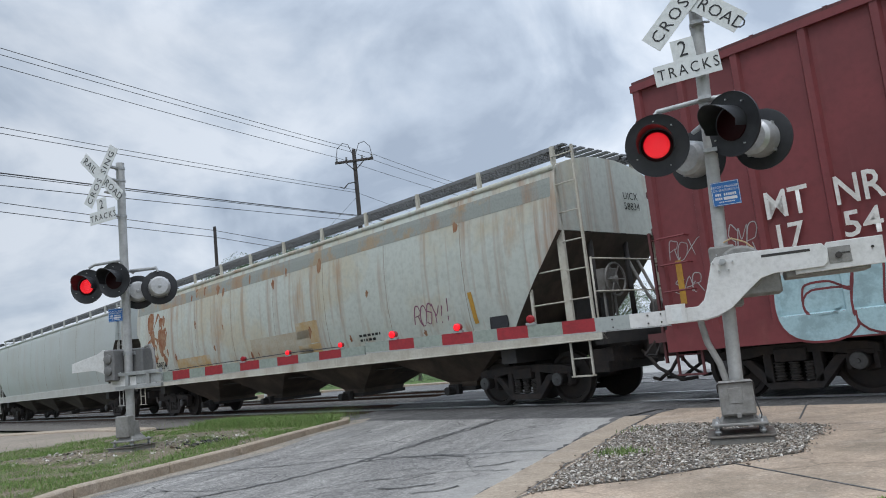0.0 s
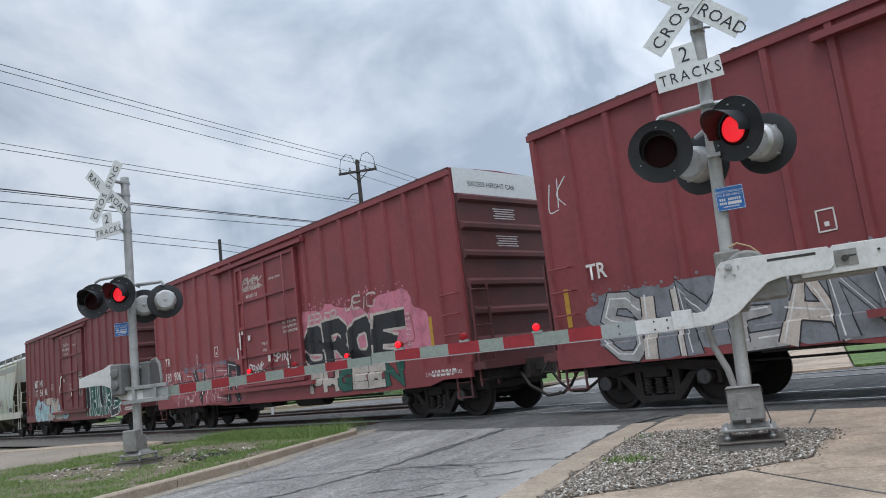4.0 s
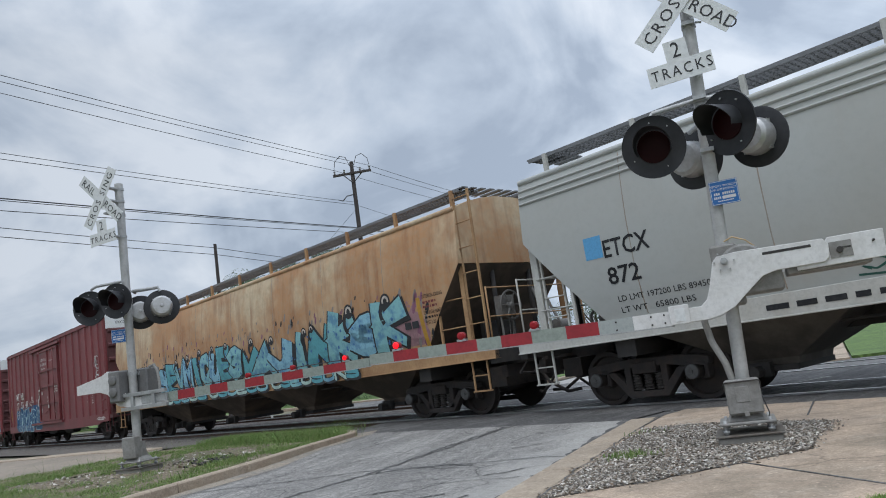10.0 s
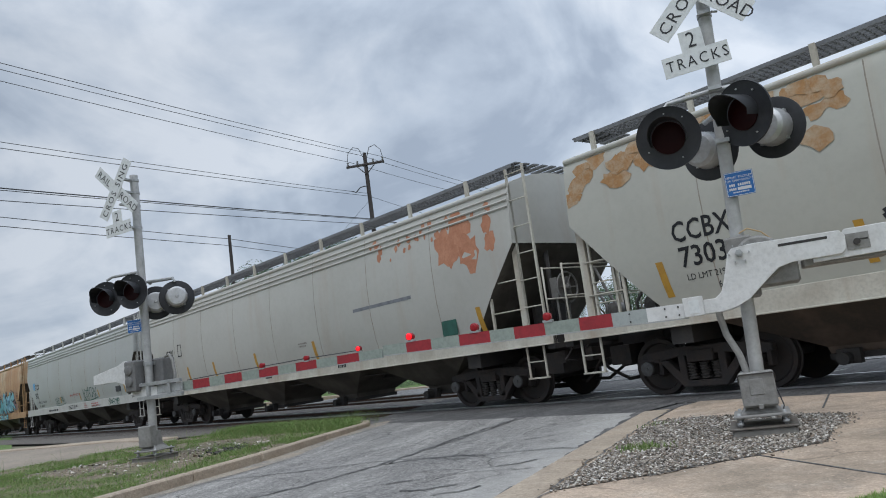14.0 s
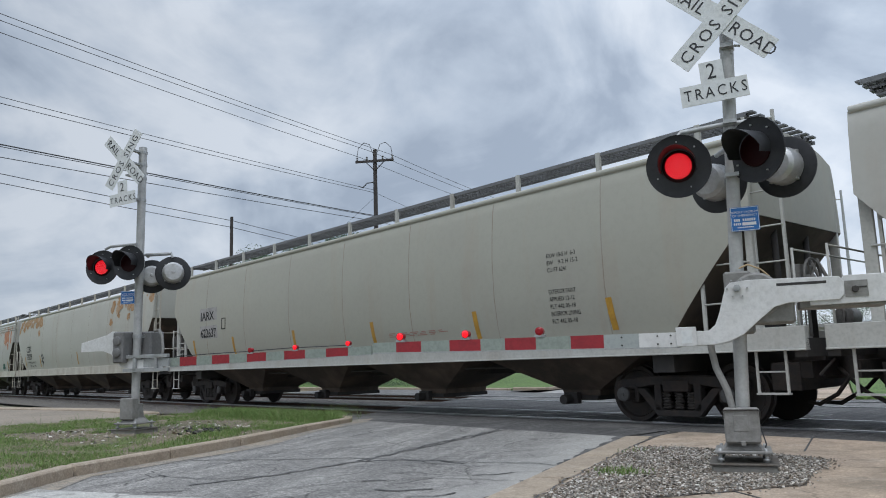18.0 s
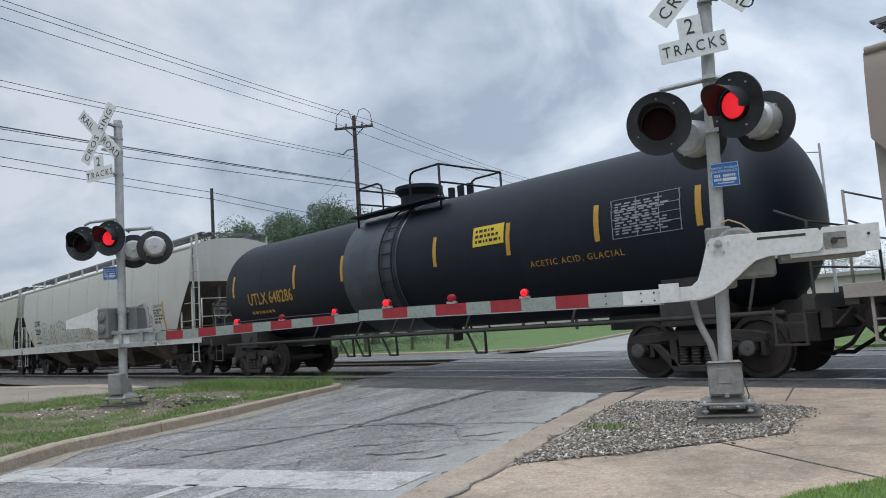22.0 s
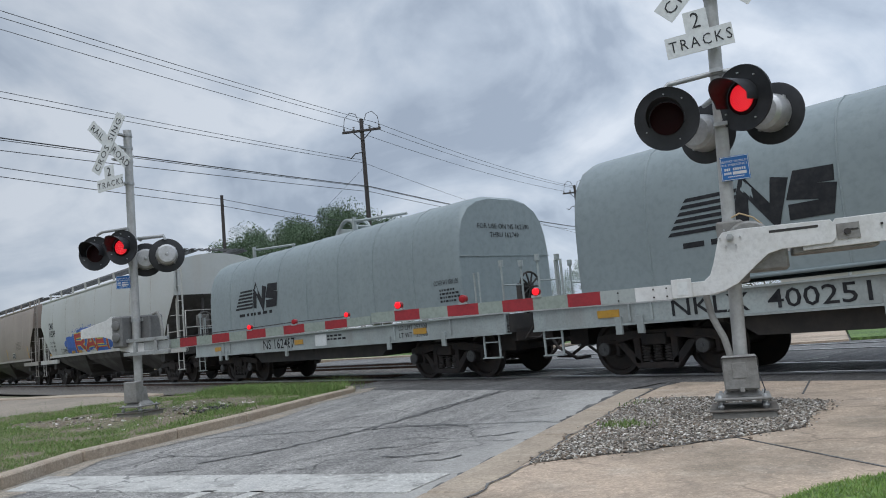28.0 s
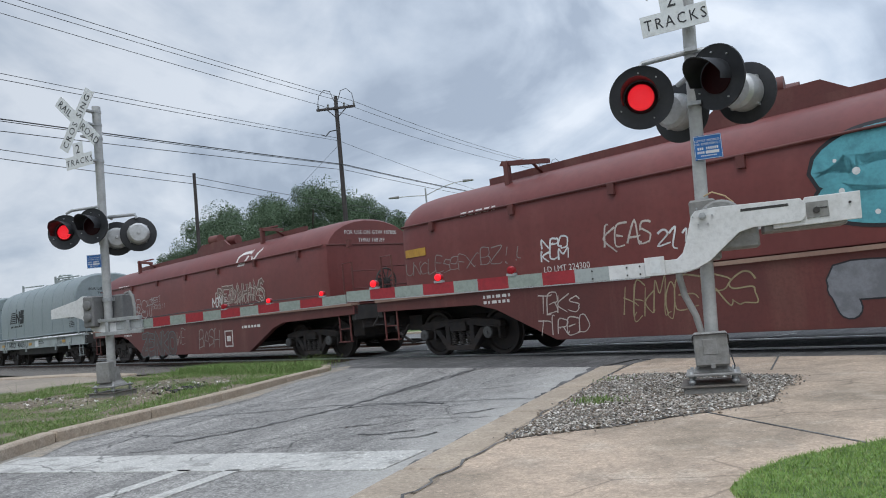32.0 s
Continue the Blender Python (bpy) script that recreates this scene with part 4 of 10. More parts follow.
def base_block(parent, x):
    bm = bmesh.new()
    box(bm, x - 0.27, x + 0.27, -0.27, 0.27, -0.15, 0.07)
    part("footing", bm, mat("footing_concrete", (0.26, 0.25, 0.225), .85, other=(0.17, 0.16, 0.145), scale=3, amount=.7), parent, "square concrete footing", bevel=0.012)
    bm = bmesh.new()
    box(bm, x - 0.29, x + 0.29, -0.29, 0.29, 0.07, 0.085)
    part("base_plate", bm, mat("base_plate_steel", (0.16, 0.15, 0.135), .6, .3, other=(0.10, 0.075, 0.055), scale=6, amount=.7), parent, "weathered steel base plate", bevel=0.003)
    bm = bmesh.new()
    box(bm, x - .24, x + .24, -.24, .24, .165, .188)
    rings = [[bm.verts.new((x + a * sx, a * sy, z)) for sx, sy in ((-1, -1), (1, -1), (1, 1), (-1, 1))] for z, a in ((.188, .17), (.215, .15), (.26, .105), (.50, .085))]
    for a, b in zip(rings, rings[1:]):
        for k in range(4):
            bm.faces.new((a[k], a[(k + 1) % 4], b[(k + 1) % 4], b[k]))
    bm.faces.new(rings[0][::-1])
    bm.faces.new(rings[-1])
    for a in (0, 90, 180, 270):
        prism_gusset(bm, pose(x, 0, 0, 0, 0, a + 45))
    part("base_casting", bm, cast_grey, parent, "cast metal base plate and stub", bevel=0.006)
    for sx in (-.19, .19):
        for sy in (-.19, .19):
            bm = bmesh.new()
            rod(bm, (x + sx, sy, 0.06), (x + sx, sy, 0.21), 0.016, 8)
            rod(bm, (x + sx, sy, 0.15), (x + sx, sy, 0.18), 0.032, 6)
            rod(bm, (x + sx, sy, 0.10), (x + sx, sy, 0.125), 0.032, 6)
            part("anchor_bolt", bm, galv, parent)


def mount_plate(bm, s, x, z, y0, y1):
    """The bent side plate that carries arm and counterweight; s turns it left to right."""
    out = [(-0.54, -0.37), (-0.54, -0.50), (-0.22, -0.50), (-0.10, -0.475), (0.02, -0.42), (0.16, -0.30), (0.30, -0.185), (0.42, -0.155), (0.82, -0.15), (0.86, -0.11), (0.87, 0.0), (0.83, 0.055), (0.10, 0.07),
           (-0.06, 0.055), (-0.10, 0.01), (-0.17, -0.22), (-0.21, -0.32), (-0.27, -0.37)]
    pts = [(x + s * a, z + b) for a, b in out]
    prism(bm, pts if s > 0 else pts[::-1], y0, y1)


def signal_right():
    at = Matrix.Translation((2.60, 7.05, 0)) @ pose(0, 0, 0, 0, 0, ROAD_YAW)
    sig = thing("crossing_signal", "grey crossing signal with red lamps and a lowered gate, in gravel", "railway signal", at, "crossing signals")
    X = lambda z: 0.045 + 0.043 * z
    base_block(sig, 0.04)
    bm = bmesh.new()
    rod(bm, (X(0.2), 0, 0.2), (X(4.3), 0, 4.3), 0.062, 20)
    part("mast", bm, mast_grey, sig, "grey painted steel mast")
    # junction box on the mast
    bm = bmesh.new()
    box(bm, -0.10, 0.20, -0.20, -0.06, 0.25, 0.56)
    jb = part("junction_box", bm, cast_grey, sig, "grey cast junction box", bevel=0.015)
    bm = bmesh.new()
    box(bm, -0.09, 0.19, -0.215, -0.20, 0.265, 0.545)
    box(bm, -0.02, 0.10, -0.221, -0.214, 0.36, 0.50)
    box(bm, 0.03, 0.07, -0.225, -0.20, 0.235, 0.275)
    part("box_lid", bm, cast_grey, jb, bevel=0.006)
    bm = bmesh.new()
    tube(bm, [(-0.105, -0.13, 0.46), (-0.105, -0.21, 0.53), (-0.09, -0.228, 0.545), (0.19, -0.228, 0.545), (0.205, -0.21, 0.53), (0.205, -0.13, 0.46)], 0.006, 6)
    part("lid_bail", bm, under_black, jb, "thin wire bail over the lid")
    bm = bmesh.new()
    tube(bm, [(0.14, 0.05, 0.55), (0.20, 0.08, 0.40), (0.24, 0.05, 0.22), (0.20, 0.0, 0.1)], 0.006, 6)
    part("cable", bm, wire_black, sig)
    # conduit from box to mechanism
    bm = bmesh.new()
    tube(bm, [(-0.02, -0.10, 0.56), (-0.05, -0.10, 0.72), (-0.13, -0.09, 0.92), (-0.16, -0.06, 1.1), (-0.16, -0.05, 1.25)], 0.032, 10)
    part("conduit", bm, cast_grey, sig, "grey cable conduit")
    # mechanism behind the plates
    bm = bmesh.new()
    lathe(bm, [(-0.16, 0.19), (-0.15, 0.215), (0.16, 0.215), (0.17, 0.19)], seg=26, centre=(0.27, 0, 1.56))
    box(bm, 0.10, 0.58, -0.15, 0.15, 1.30, 1.60)
    box(bm, 0.0, 0.24, -0.11, 0.11, 1.22, 1.80)
    part("gate_mechanism", bm, cast_grey, sig, "grey cast gate mechanism housing", bevel=0.02)
    bm = bmesh.new()
    tube(bm, [(0.12, -0.05, 1.82), (0.22, -0.06, 1.86), (0.33, -0.05, 1.81), (0.40, -0.02, 1.74)], 0.008, 6)
    part("loose_wire", bm, mat("wire_tan", (0.5, 0.36, 0.2), 0.6), sig, "tan loose wire")
    for y in (-0.24, 0.22):
        bm = bmesh.new()
        mount_plate(bm, 1, 0.11, 1.63, y, y + 0.02)
        pl = part("side_plate", bm, gate_white, sig, "white painted side plate of the gate", bevel=0.004)
        bm = bmesh.new()
        box(bm, 0.44, 0.84, y - 0.002, y + 0.022, 1.628, 1.652)
        part("slot", bm, under_black, pl, "dark adjusting slot")
    bm = bmesh.new()
    for a in range(0, 360, 60):
        part("bolt", shared_bolt(), None, sig, at=pose(0.11 + 0.085 * math.cos(radians(a)), -0.238, 1.63 + 0.085 * math.sin(radians(a)), 0, 0, 0))
    rod(bm, (0.11, -0.285, 1.63), (0.11, -0.24, 1.63), 0.034, 6)
    rod(bm, (0.11, -0.30, 1.63), (0.11, 0.26, 1.63), 0.018, 10)
    part("pivot_nut", bm, galv, sig, "pivot nut on its shaft")
    bm = bmesh.new()
    prism(bm, [(0.70, 1.44), (1.41, 1.45), (1.42, 1.69), (0.98, 1.69), (0.96, 1.66), (0.70, 1.66)], -0.215, -0.185)
    cw = part("counterweight_arm", bm, gate_white, sig, "white counterweight plate", bevel=0.004)
    bm = bmesh.new()
    box(bm, 0.98, 1.16, -0.222, -0.216, 1.50, 1.64)
    part("recess", bm, cast_grey, cw)
    bm = bmesh.new()
    rod(bm, (1.06, -0.25, 1.565), (1.06, -0.222, 1.565), 0.028, 8)
    part("weight_bolt", bm, under_black, cw)
    bm = bmesh.new()
    rod(bm, (1.33, -0.235, 1.60), (1.33, -0.216, 1.60), 0.011, 8)
    part("small_bolt", bm, under_black, cw)
    bm = bmesh.new()
    box(bm, 1.04, 1.15, -0.226, -0.222, 1.575, 1.587)
    part("slot", bm, under_black, cw, "dark slot")
    bm = bmesh.new()
    box(bm, 0.62, 1.30, -0.18, 0.19, 1.42, 1.50)
    part("counterweight", bm, cast_grey, sig, "grey counterweight block", bevel=0.01)
    # clamp at the root of the arm
    bm = bmesh.new()
    box(bm, -0.45, -0.27, -0.27, -0.245, 1.125, 1.30)
    cl = part("arm_clamp", bm, gate_white, sig, "white arm clamp plate", bevel=0.003)
    bm = bmesh.new()
    box(bm, -0.40, -0.31, -0.274, -0.269, 1.15, 1.27)
    part("clamp_label", bm, sign_white, cl)
    b = [(-0.42, -0.79, gate_white), (-0.79, -1.12, mat("arm_grey", (0.34, 0.37, 0.36), 0.4)), (-1.12, -1.44, arm_red), (-1.44, -1.79, arm_white), (-1.79, -2.11, arm_red), (-2.11, -2.37, arm_white),
         (-2.37, -2.71, arm_red), (-2.71, -3.03, arm_white), (-3.03, -3.32, arm_red), (-3.32, -3.60, arm_white)]
    arm = gate_arm(sig, -0.42, -3.60, 1.19, 1.23, 0.135, 0.105, b, -0.21)
    for x, z, side in ((-3.27, 1.29, ""), (-2.53, 1.285, "first"), (-1.75, 1.28, "second")):
        arm_lamp(arm, x, z, 0.0, side)
    for x in (-0.5, -0.62, -0.95):
        for z in (1.155, 1.23):
            bm = bmesh.new()
            rod(bm, (x, -0.03, z), (x, -0.02, z), 0.009, 6)
            part("arm_bolt", bm, under_black, arm)
    # lamps: two look towards the road before the tracks, two the other way
    bm = bmesh.new()
    tube(bm, [(-0.33, -0.10, 3.12), (-0.27, -0.06, 3.20), (0.16, -0.06, 3.23), (0.42, -0.08, 3.21), (0.44, -0.14, 3.14)], 0.024, 10)
    tube(bm, [(0.03, 0.3, 3.02), (0.16, 0.08, 3.04), (0.64, 0.3, 3.06)], 0.024, 10)
    part("lamp_crossarm", bm, galv, sig, "galvanised crossarm")
    lamp(sig, pose(-0.312, -0.16, 2.845, 8, 0, -1), "first")
    lamp(sig, pose(0.378, -0.22, 2.90, 5, 0, -38), "second")
    lamp(sig, pose(0.03, 0.42, 2.76, 0, 0, 152))
    lamp(sig, pose(0.66, 0.42, 2.85, 0, 0, 152))
    for z in (2.72, 3.24, 3.6, 4.0, 4.28):
        bm = bmesh.new()
        lathe(bm, [(z - .022, 0.070), (z + .022, 0.070)], axis="z", seg=16, centre=(X(z), 0, 0))
        box(bm, X(z) - .06, X(z) + .06, -0.12, -0.05, z - .018, z + .018)
        rod(bm, (X(z) + .07, -.06, z), (X(z) + .12, -.03, z), 0.012, 6)
        part("clamp", bm, galv, sig)
    crossbuck(sig, 0.178, 4.255, -0.16, 44, roll=1.5)
    tracks_plate(sig, 0.075, 3.435, -0.155, 0.615, 0.205, 3.5)
    notice(sig, 0.235, 2.285, -0.10)
    return sig


def signal_left():
    at = Matrix.Translation((-5.52, 13.13, 0.02)) @ pose(0, 0, 0, 0, 0, ROAD_YAW)
    sig = thing("crossing_signal", "grey crossing signal with a lowered gate on the grass island", "railway signal", at, "crossing signals")
    base_block(sig, 0.03)
    bm = bmesh.new()
    rod(bm, (0.03, 0, 0.2), (0.03, 0, 5.08), 0.072, 20)
    part("mast", bm, mast_grey, sig, "grey painted steel mast")
    bm = bmesh.new()
    box(bm, -0.13, 0.15, -0.20, -0.05, 0.24, 0.60)
    part("junction_box", bm, cast_grey, sig, "grey cast junction box", bevel=0.015)
    grey = mat("mechanism_grey", (0.15, 0.15, 0.148), 0.55, 0.1, other=(0.22, 0.21, 0.20), scale=5, amount=.6)
    bm = bmesh.new()
    box(bm, -0.36, 0.26, 0.08, 0.42, 1.20, 1.74)
    box(bm, -0.28, -0.05, -0.26, 0.079, 1.20, 1.74)
    housing = part("gate_mechanism", bm, grey, sig, "grey gate mechanism housing", bevel=0.025)
    for z in (1.38, 1.58):
        bm = bmesh.new()
        lathe(bm, [(-0.26, .085), (-0.285, .08), (-0.295, .06), (-0.295, .004)], seg=18, centre=(-0.165, 0, z))
        part("cover", bm, grey, housing, "round bolted cover")
    for z in (1.30, 1.66):
        bm = bmesh.new()
        lathe(bm, [(z - .03, .085), (z + .03, .085)], axis="z", seg=16, centre=(0.03, 0, 0))
        box(bm, -0.06, 0.12, 0.06, 0.10, z - .03, z + .03)
        part("mast_clamp", bm, galv, housing)
    bm = bmesh.new()
    tube(bm, [(0.30, 0.12, 1.74), (0.42, 0.1, 1.76), (0.50, 0.08, 1.66), (0.56, 0.05, 1.42), (0.54, 0.05, 1.28)], 0.025, 8)
    part("guard_hoop", bm, cast_grey, sig, "bent guard pipe")
    for y in (-0.12, 0.46):
        bm = bmesh.new()
        out = [(-1.14, 1.42), (-1.14, 1.58), (-0.55, 1.70), (-0.42, 1.76), (-0.20, 1.74), (-0.16, 1.60), (-0.04, 1.32), (0.10, 1.25), (0.72, 1.25), (0.72, 1.10), (0.0, 1.10), (-0.22, 1.14), (-0.44, 1.36), (-0.62, 1.42)]
        prism(bm, out, y, y + 0.02)
        part("side_plate", bm, gate_white, sig, "white painted side plate of the gate", bevel=0.004)
    bm = bmesh.new()
    rod(bm, (-0.30, -0.14, 1.60), (-0.30, 0.5, 1.60), 0.03, 8)
    for a in range(0, 360, 60):
        part("bolt", shared_bolt(), None, sig, at=pose(-0.30 + 0.09 * math.cos(radians(a)), -0.098, 1.60 + 0.09 * math.sin(radians(a)), 0, 0, 0))
    part("pivot_shaft", bm, under_black, sig)
    bm = bmesh.new()
    box(bm, -0.12, 0.86, -0.17, -0.10, 1.04, 1.10)
    box(bm, -0.12, 0.84, -0.17, -0.10, 1.27, 1.33)
    box(bm, 0.30, 0.84, -0.13, -0.08, 1.12, 1.26)
    box(bm, 0.10, 0.16, -0.17, -0.11, 1.05, 1.32)
    box(bm, 0.56, 0.62, -0.17, -0.11, 1.08, 1.32)
    part("arm_bracket", bm, galv, sig, "galvanised arm bracket", bevel=0.004)
    edges = [-0.83, -1.38, -1.695, -2.045, -2.389, -2.757, -3.098, -3.483, -3.86, -4.249, -4.65]
    b = [(-x0, -x1, arm_red if k % 2 == 1 else arm_white) for k, (x0, x1) in enumerate(zip(edges, edges[1:]))]
    b = [(0.83, 1.03, arm_white), (1.03, 1.38, arm_red)] + [(a, c, arm_white if k % 2 == 0 else arm_red) for k, (a, c, _) in enumerate(b[1:])]
    arm = gate_arm(sig, 0.83, 4.65, 1.185, 1.255, 0.15, 0.125, b, -0.05)
    for x, z, side in ((4.25, 1.325, ""), (3.3, 1.30, "first"), (2.45, 1.285, "second")):
        arm_lamp(arm, x, z, 0.0, side)
    bm = bmesh.new()
    tube(bm, [(0.9, 0, 1.275), (1.6, 0, 1.30), (2.4, 0, 1.315), (3.2, 0, 1.34), (4.2, 0, 1.345)], 0.008, 6)
    part("lamp_cable", bm, wire_black, arm)
    bm = bmesh.new()
    tube(bm, [(-0.54, -0.24, 3.22), (-0.45, -0.2, 3.27), (0.03, -0.12, 3.28), (0.14, -0.2, 3.26)], 0.024, 10)
    tube(bm, [(0.0, 0.24, 3.10), (0.03, 0.15, 3.12), (0.5, 0.26, 3.12), (0.52, 0.28, 3.05)], 0.024, 10)
    part("lamp_crossarm", bm, galv, sig, "galvanised crossarm")
    lamp(sig, pose(-0.525, -0.30, 2.89, 0, 0, 16), "first")
    lamp(sig, pose(0.10, -0.32, 2.92, 0, 0, 8), "second")
    lamp(sig, pose(0.02, 0.32, 2.745, 0, 0, 222))
    lamp(sig, pose(0.50, 0.32, 2.77, 0, 0, 222))
    for z in (3.1, 4.1, 4.5, 4.75, 4.98):
        bm = bmesh.new()
        lathe(bm, [(z - .022, 0.082), (z + .022, 0.082)], axis="z", seg=16, centre=(0.03, 0, 0))
        box(bm, -.03, .05, -0.34, -0.06, z - .015, z + .015)
        part("clamp", bm, galv, sig)
    crossbuck(sig, -0.06, 4.78, -0.35, 51, 1.16, 0.21, 5)
    tracks_plate(sig, -0.06, 3.96, -0.35, 0.58, 0.22, 4)
    notice(sig, -0.10, 2.34, -0.12, 20)
    return sig

# ---------------------------------------------------------------- poles, wires, trees, street lamps
def ring_at(az, d, z=0.0):
    return Vector((math.sin(radians(az)) * d, math.cos(radians(az)) * d, z))


def wire(points, r, label, sag=0.35):
    bm = bmesh.new()
    run_ = []
    for a, b in zip(points, points[1:]):
        A, B = Vector(a), Vector(b)
        ps = [A.lerp(B, k / 14) - Vector((0, 0, sag * 4 * (k / 14) * (1 - k / 14))) for k in range(15)]
        run_ = run_ + ps if not run_ else run_ + ps[1:]
    tube(bm, run_, r, 5)
    me = finish(bm, "overhead_wire")
    me.materials.append(wire_black)
    return tagged(new("overhead_wire", me), label, "wire", "overhead wires")


def utility_pole(at, h, arm=True, r=0.15, label="dark wooden utility pole with a crossarm"):
    p = thing("utility_pole", label, "utility pole", Matrix.Translation(at), "utility poles")
    bm = bmesh.new()
    rod(bm, (0, 0, -0.3), (0, 0, h), r, 14, r * 0.72)
    part("pole", bm, wood_pole, p)
    if arm:
        bm = bmesh.new()
        box(bm, -1.1, 1.1, -0.17, -0.07, h - 0.75, h - 0.62, pose(0, 0, 0, 0, 0, -8))
        rod(bm, (-0.55, -.13, h - 0.7), (0, -.1, h - 1.25), 0.03, 6)
        rod(bm, (0.55, -.13, h - 0.7), (0, -.1, h - 1.25), 0.03, 6)
        part("crossarm", bm, wood_pole, p, bevel=0.01)
        for x in (-1.0, -0.45, 0.45, 1.0):
            bm = bmesh.new()
            lathe(bm, [(h - .62, 0.03), (h - .55, 0.07), (h - .50, 0.03), (h - .45, 0.07), (h - .40, 0.03)], axis="z", seg=10, centre=(x, -0.12 - 0.14 * x, 0))
            part("insulator", bm, mat("insulator", (0.25, 0.25, 0.26), 0.3), p)
        for s in (-1, 1):
            bm = bmesh.new()
            tube(bm, [(s * 0.12, 0, h - .2), (s * .3, 0, h + .32), (s * .62, 0, h + .42), (s * .92, -.05, h + .1), (s * 1.0, -.1, h - .4)], 0.018, 6)
            part("jumper_wire", bm, wire_black, p)
        bm = bmesh.new()
        tube(bm, [(0, -.1, h - 1.9), (-0.45, -.1, h - 1.95), (-.7, -.1, h - 2.2), (-.95, -.1, h - 2.1)], 0.03, 6)
        part("jumper_wire", bm, wire_black, p)
    return p


POLE_A, POLE_C = ring_at(-5.5, 41), ring_at(10.5, 68)
POLE_0 = POLE_A + (POLE_A - POLE_C) * 1.45


def poles_and_wires():
    utility_pole(POLE_A, 13.1)
    utility_pole(POLE_C, 12.9, label="distant wooden utility pole with a crossarm")
    utility_pole(POLE_0, 14.0)
    fp = ring_at(-16.38, 38)
    utility_pole(fp, 8.6, False, 0.105, "short plain wooden utility pole")
    utility_pole(ring_at(13.0, 90), 11.5, True, 0.13, "distant wooden utility pole with a crossarm")
    side = Vector((0.95, -0.12, 0))
    for o, z, z0 in ((-1.0, 12.75, 13.85), (-0.2, 13.0, 13.75), (1.0, 12.75, 13.44)):
        off = side * o
        ends = [POLE_0 + off + Vector((0, 0, z0)), POLE_A + off + Vector((0, 0, z)), POLE_C + off + Vector((0, 0, z - 0.3))]
        wire(ends, 0.013, "thin black power line high over the road", 0.35)
    for z0, z1, r in ((10.35, 10.75, 0.012), (10.05, 10.6, 0.013)):
        wire([POLE_0 + Vector((0, 0, z0)), POLE_A + Vector((0, 0, z1))], r, "thin black cable to the utility pole", 0.3)
    for z0, z1, r in ((8.25, 9.25, 0.024), (8.15, 9.2, 0.014), (7.67, 8.95, 0.015)):
        wire([POLE_0 + Vector((0.3, 0.3, z0)), POLE_A + Vector((0.2, 0, z1)), POLE_C + Vector((0, 0, z1 - 0.2))], r, "thick black telephone cable", 0.18)
    A = ring_at(-31.2, 30.5, 8.32)
    far = fp + (fp - Vector((A.x, A.y, 0))) * 2.2
    for dz, r in ((0.06, 0.015), (-0.28, 0.015)):
        wire([A + (A - Vector((fp.x, fp.y, A.z))) * 1.6 + Vector((0, 0, dz)), fp + Vector((0, 0, 8.35 + dz)), far + Vector((0, 0, 8.3 + dz))], r, "thin low cable past the short pole", 0.15)
    wire([POLE_A + Vector((0, 0, 10.4)), POLE_A + Vector((-7.5, 6, 5.5))], 0.008, "thin guy wire from the utility pole", 0.0)
    wire([POLE_A + Vector((0, 0, 10.6)), POLE_A + Vector((16, 20, 7.5))], 0.010, "thin slack cable from the utility pole", 0.3)


leaf = island_material("leaves", [(0.085, 0.130, 0.078), (0.095, 0.145, 0.083), (0.105, 0.158, 0.09), (0.09, 0.138, 0.08), (0.115, 0.168, 0.097)], 0.85)
bark = mat("bark", (0.10, 0.08, 0.065), 0.9, other=(0.06, 0.048, 0.04), scale=6, amount=0.6, bump=0.6, bump_scale=20)


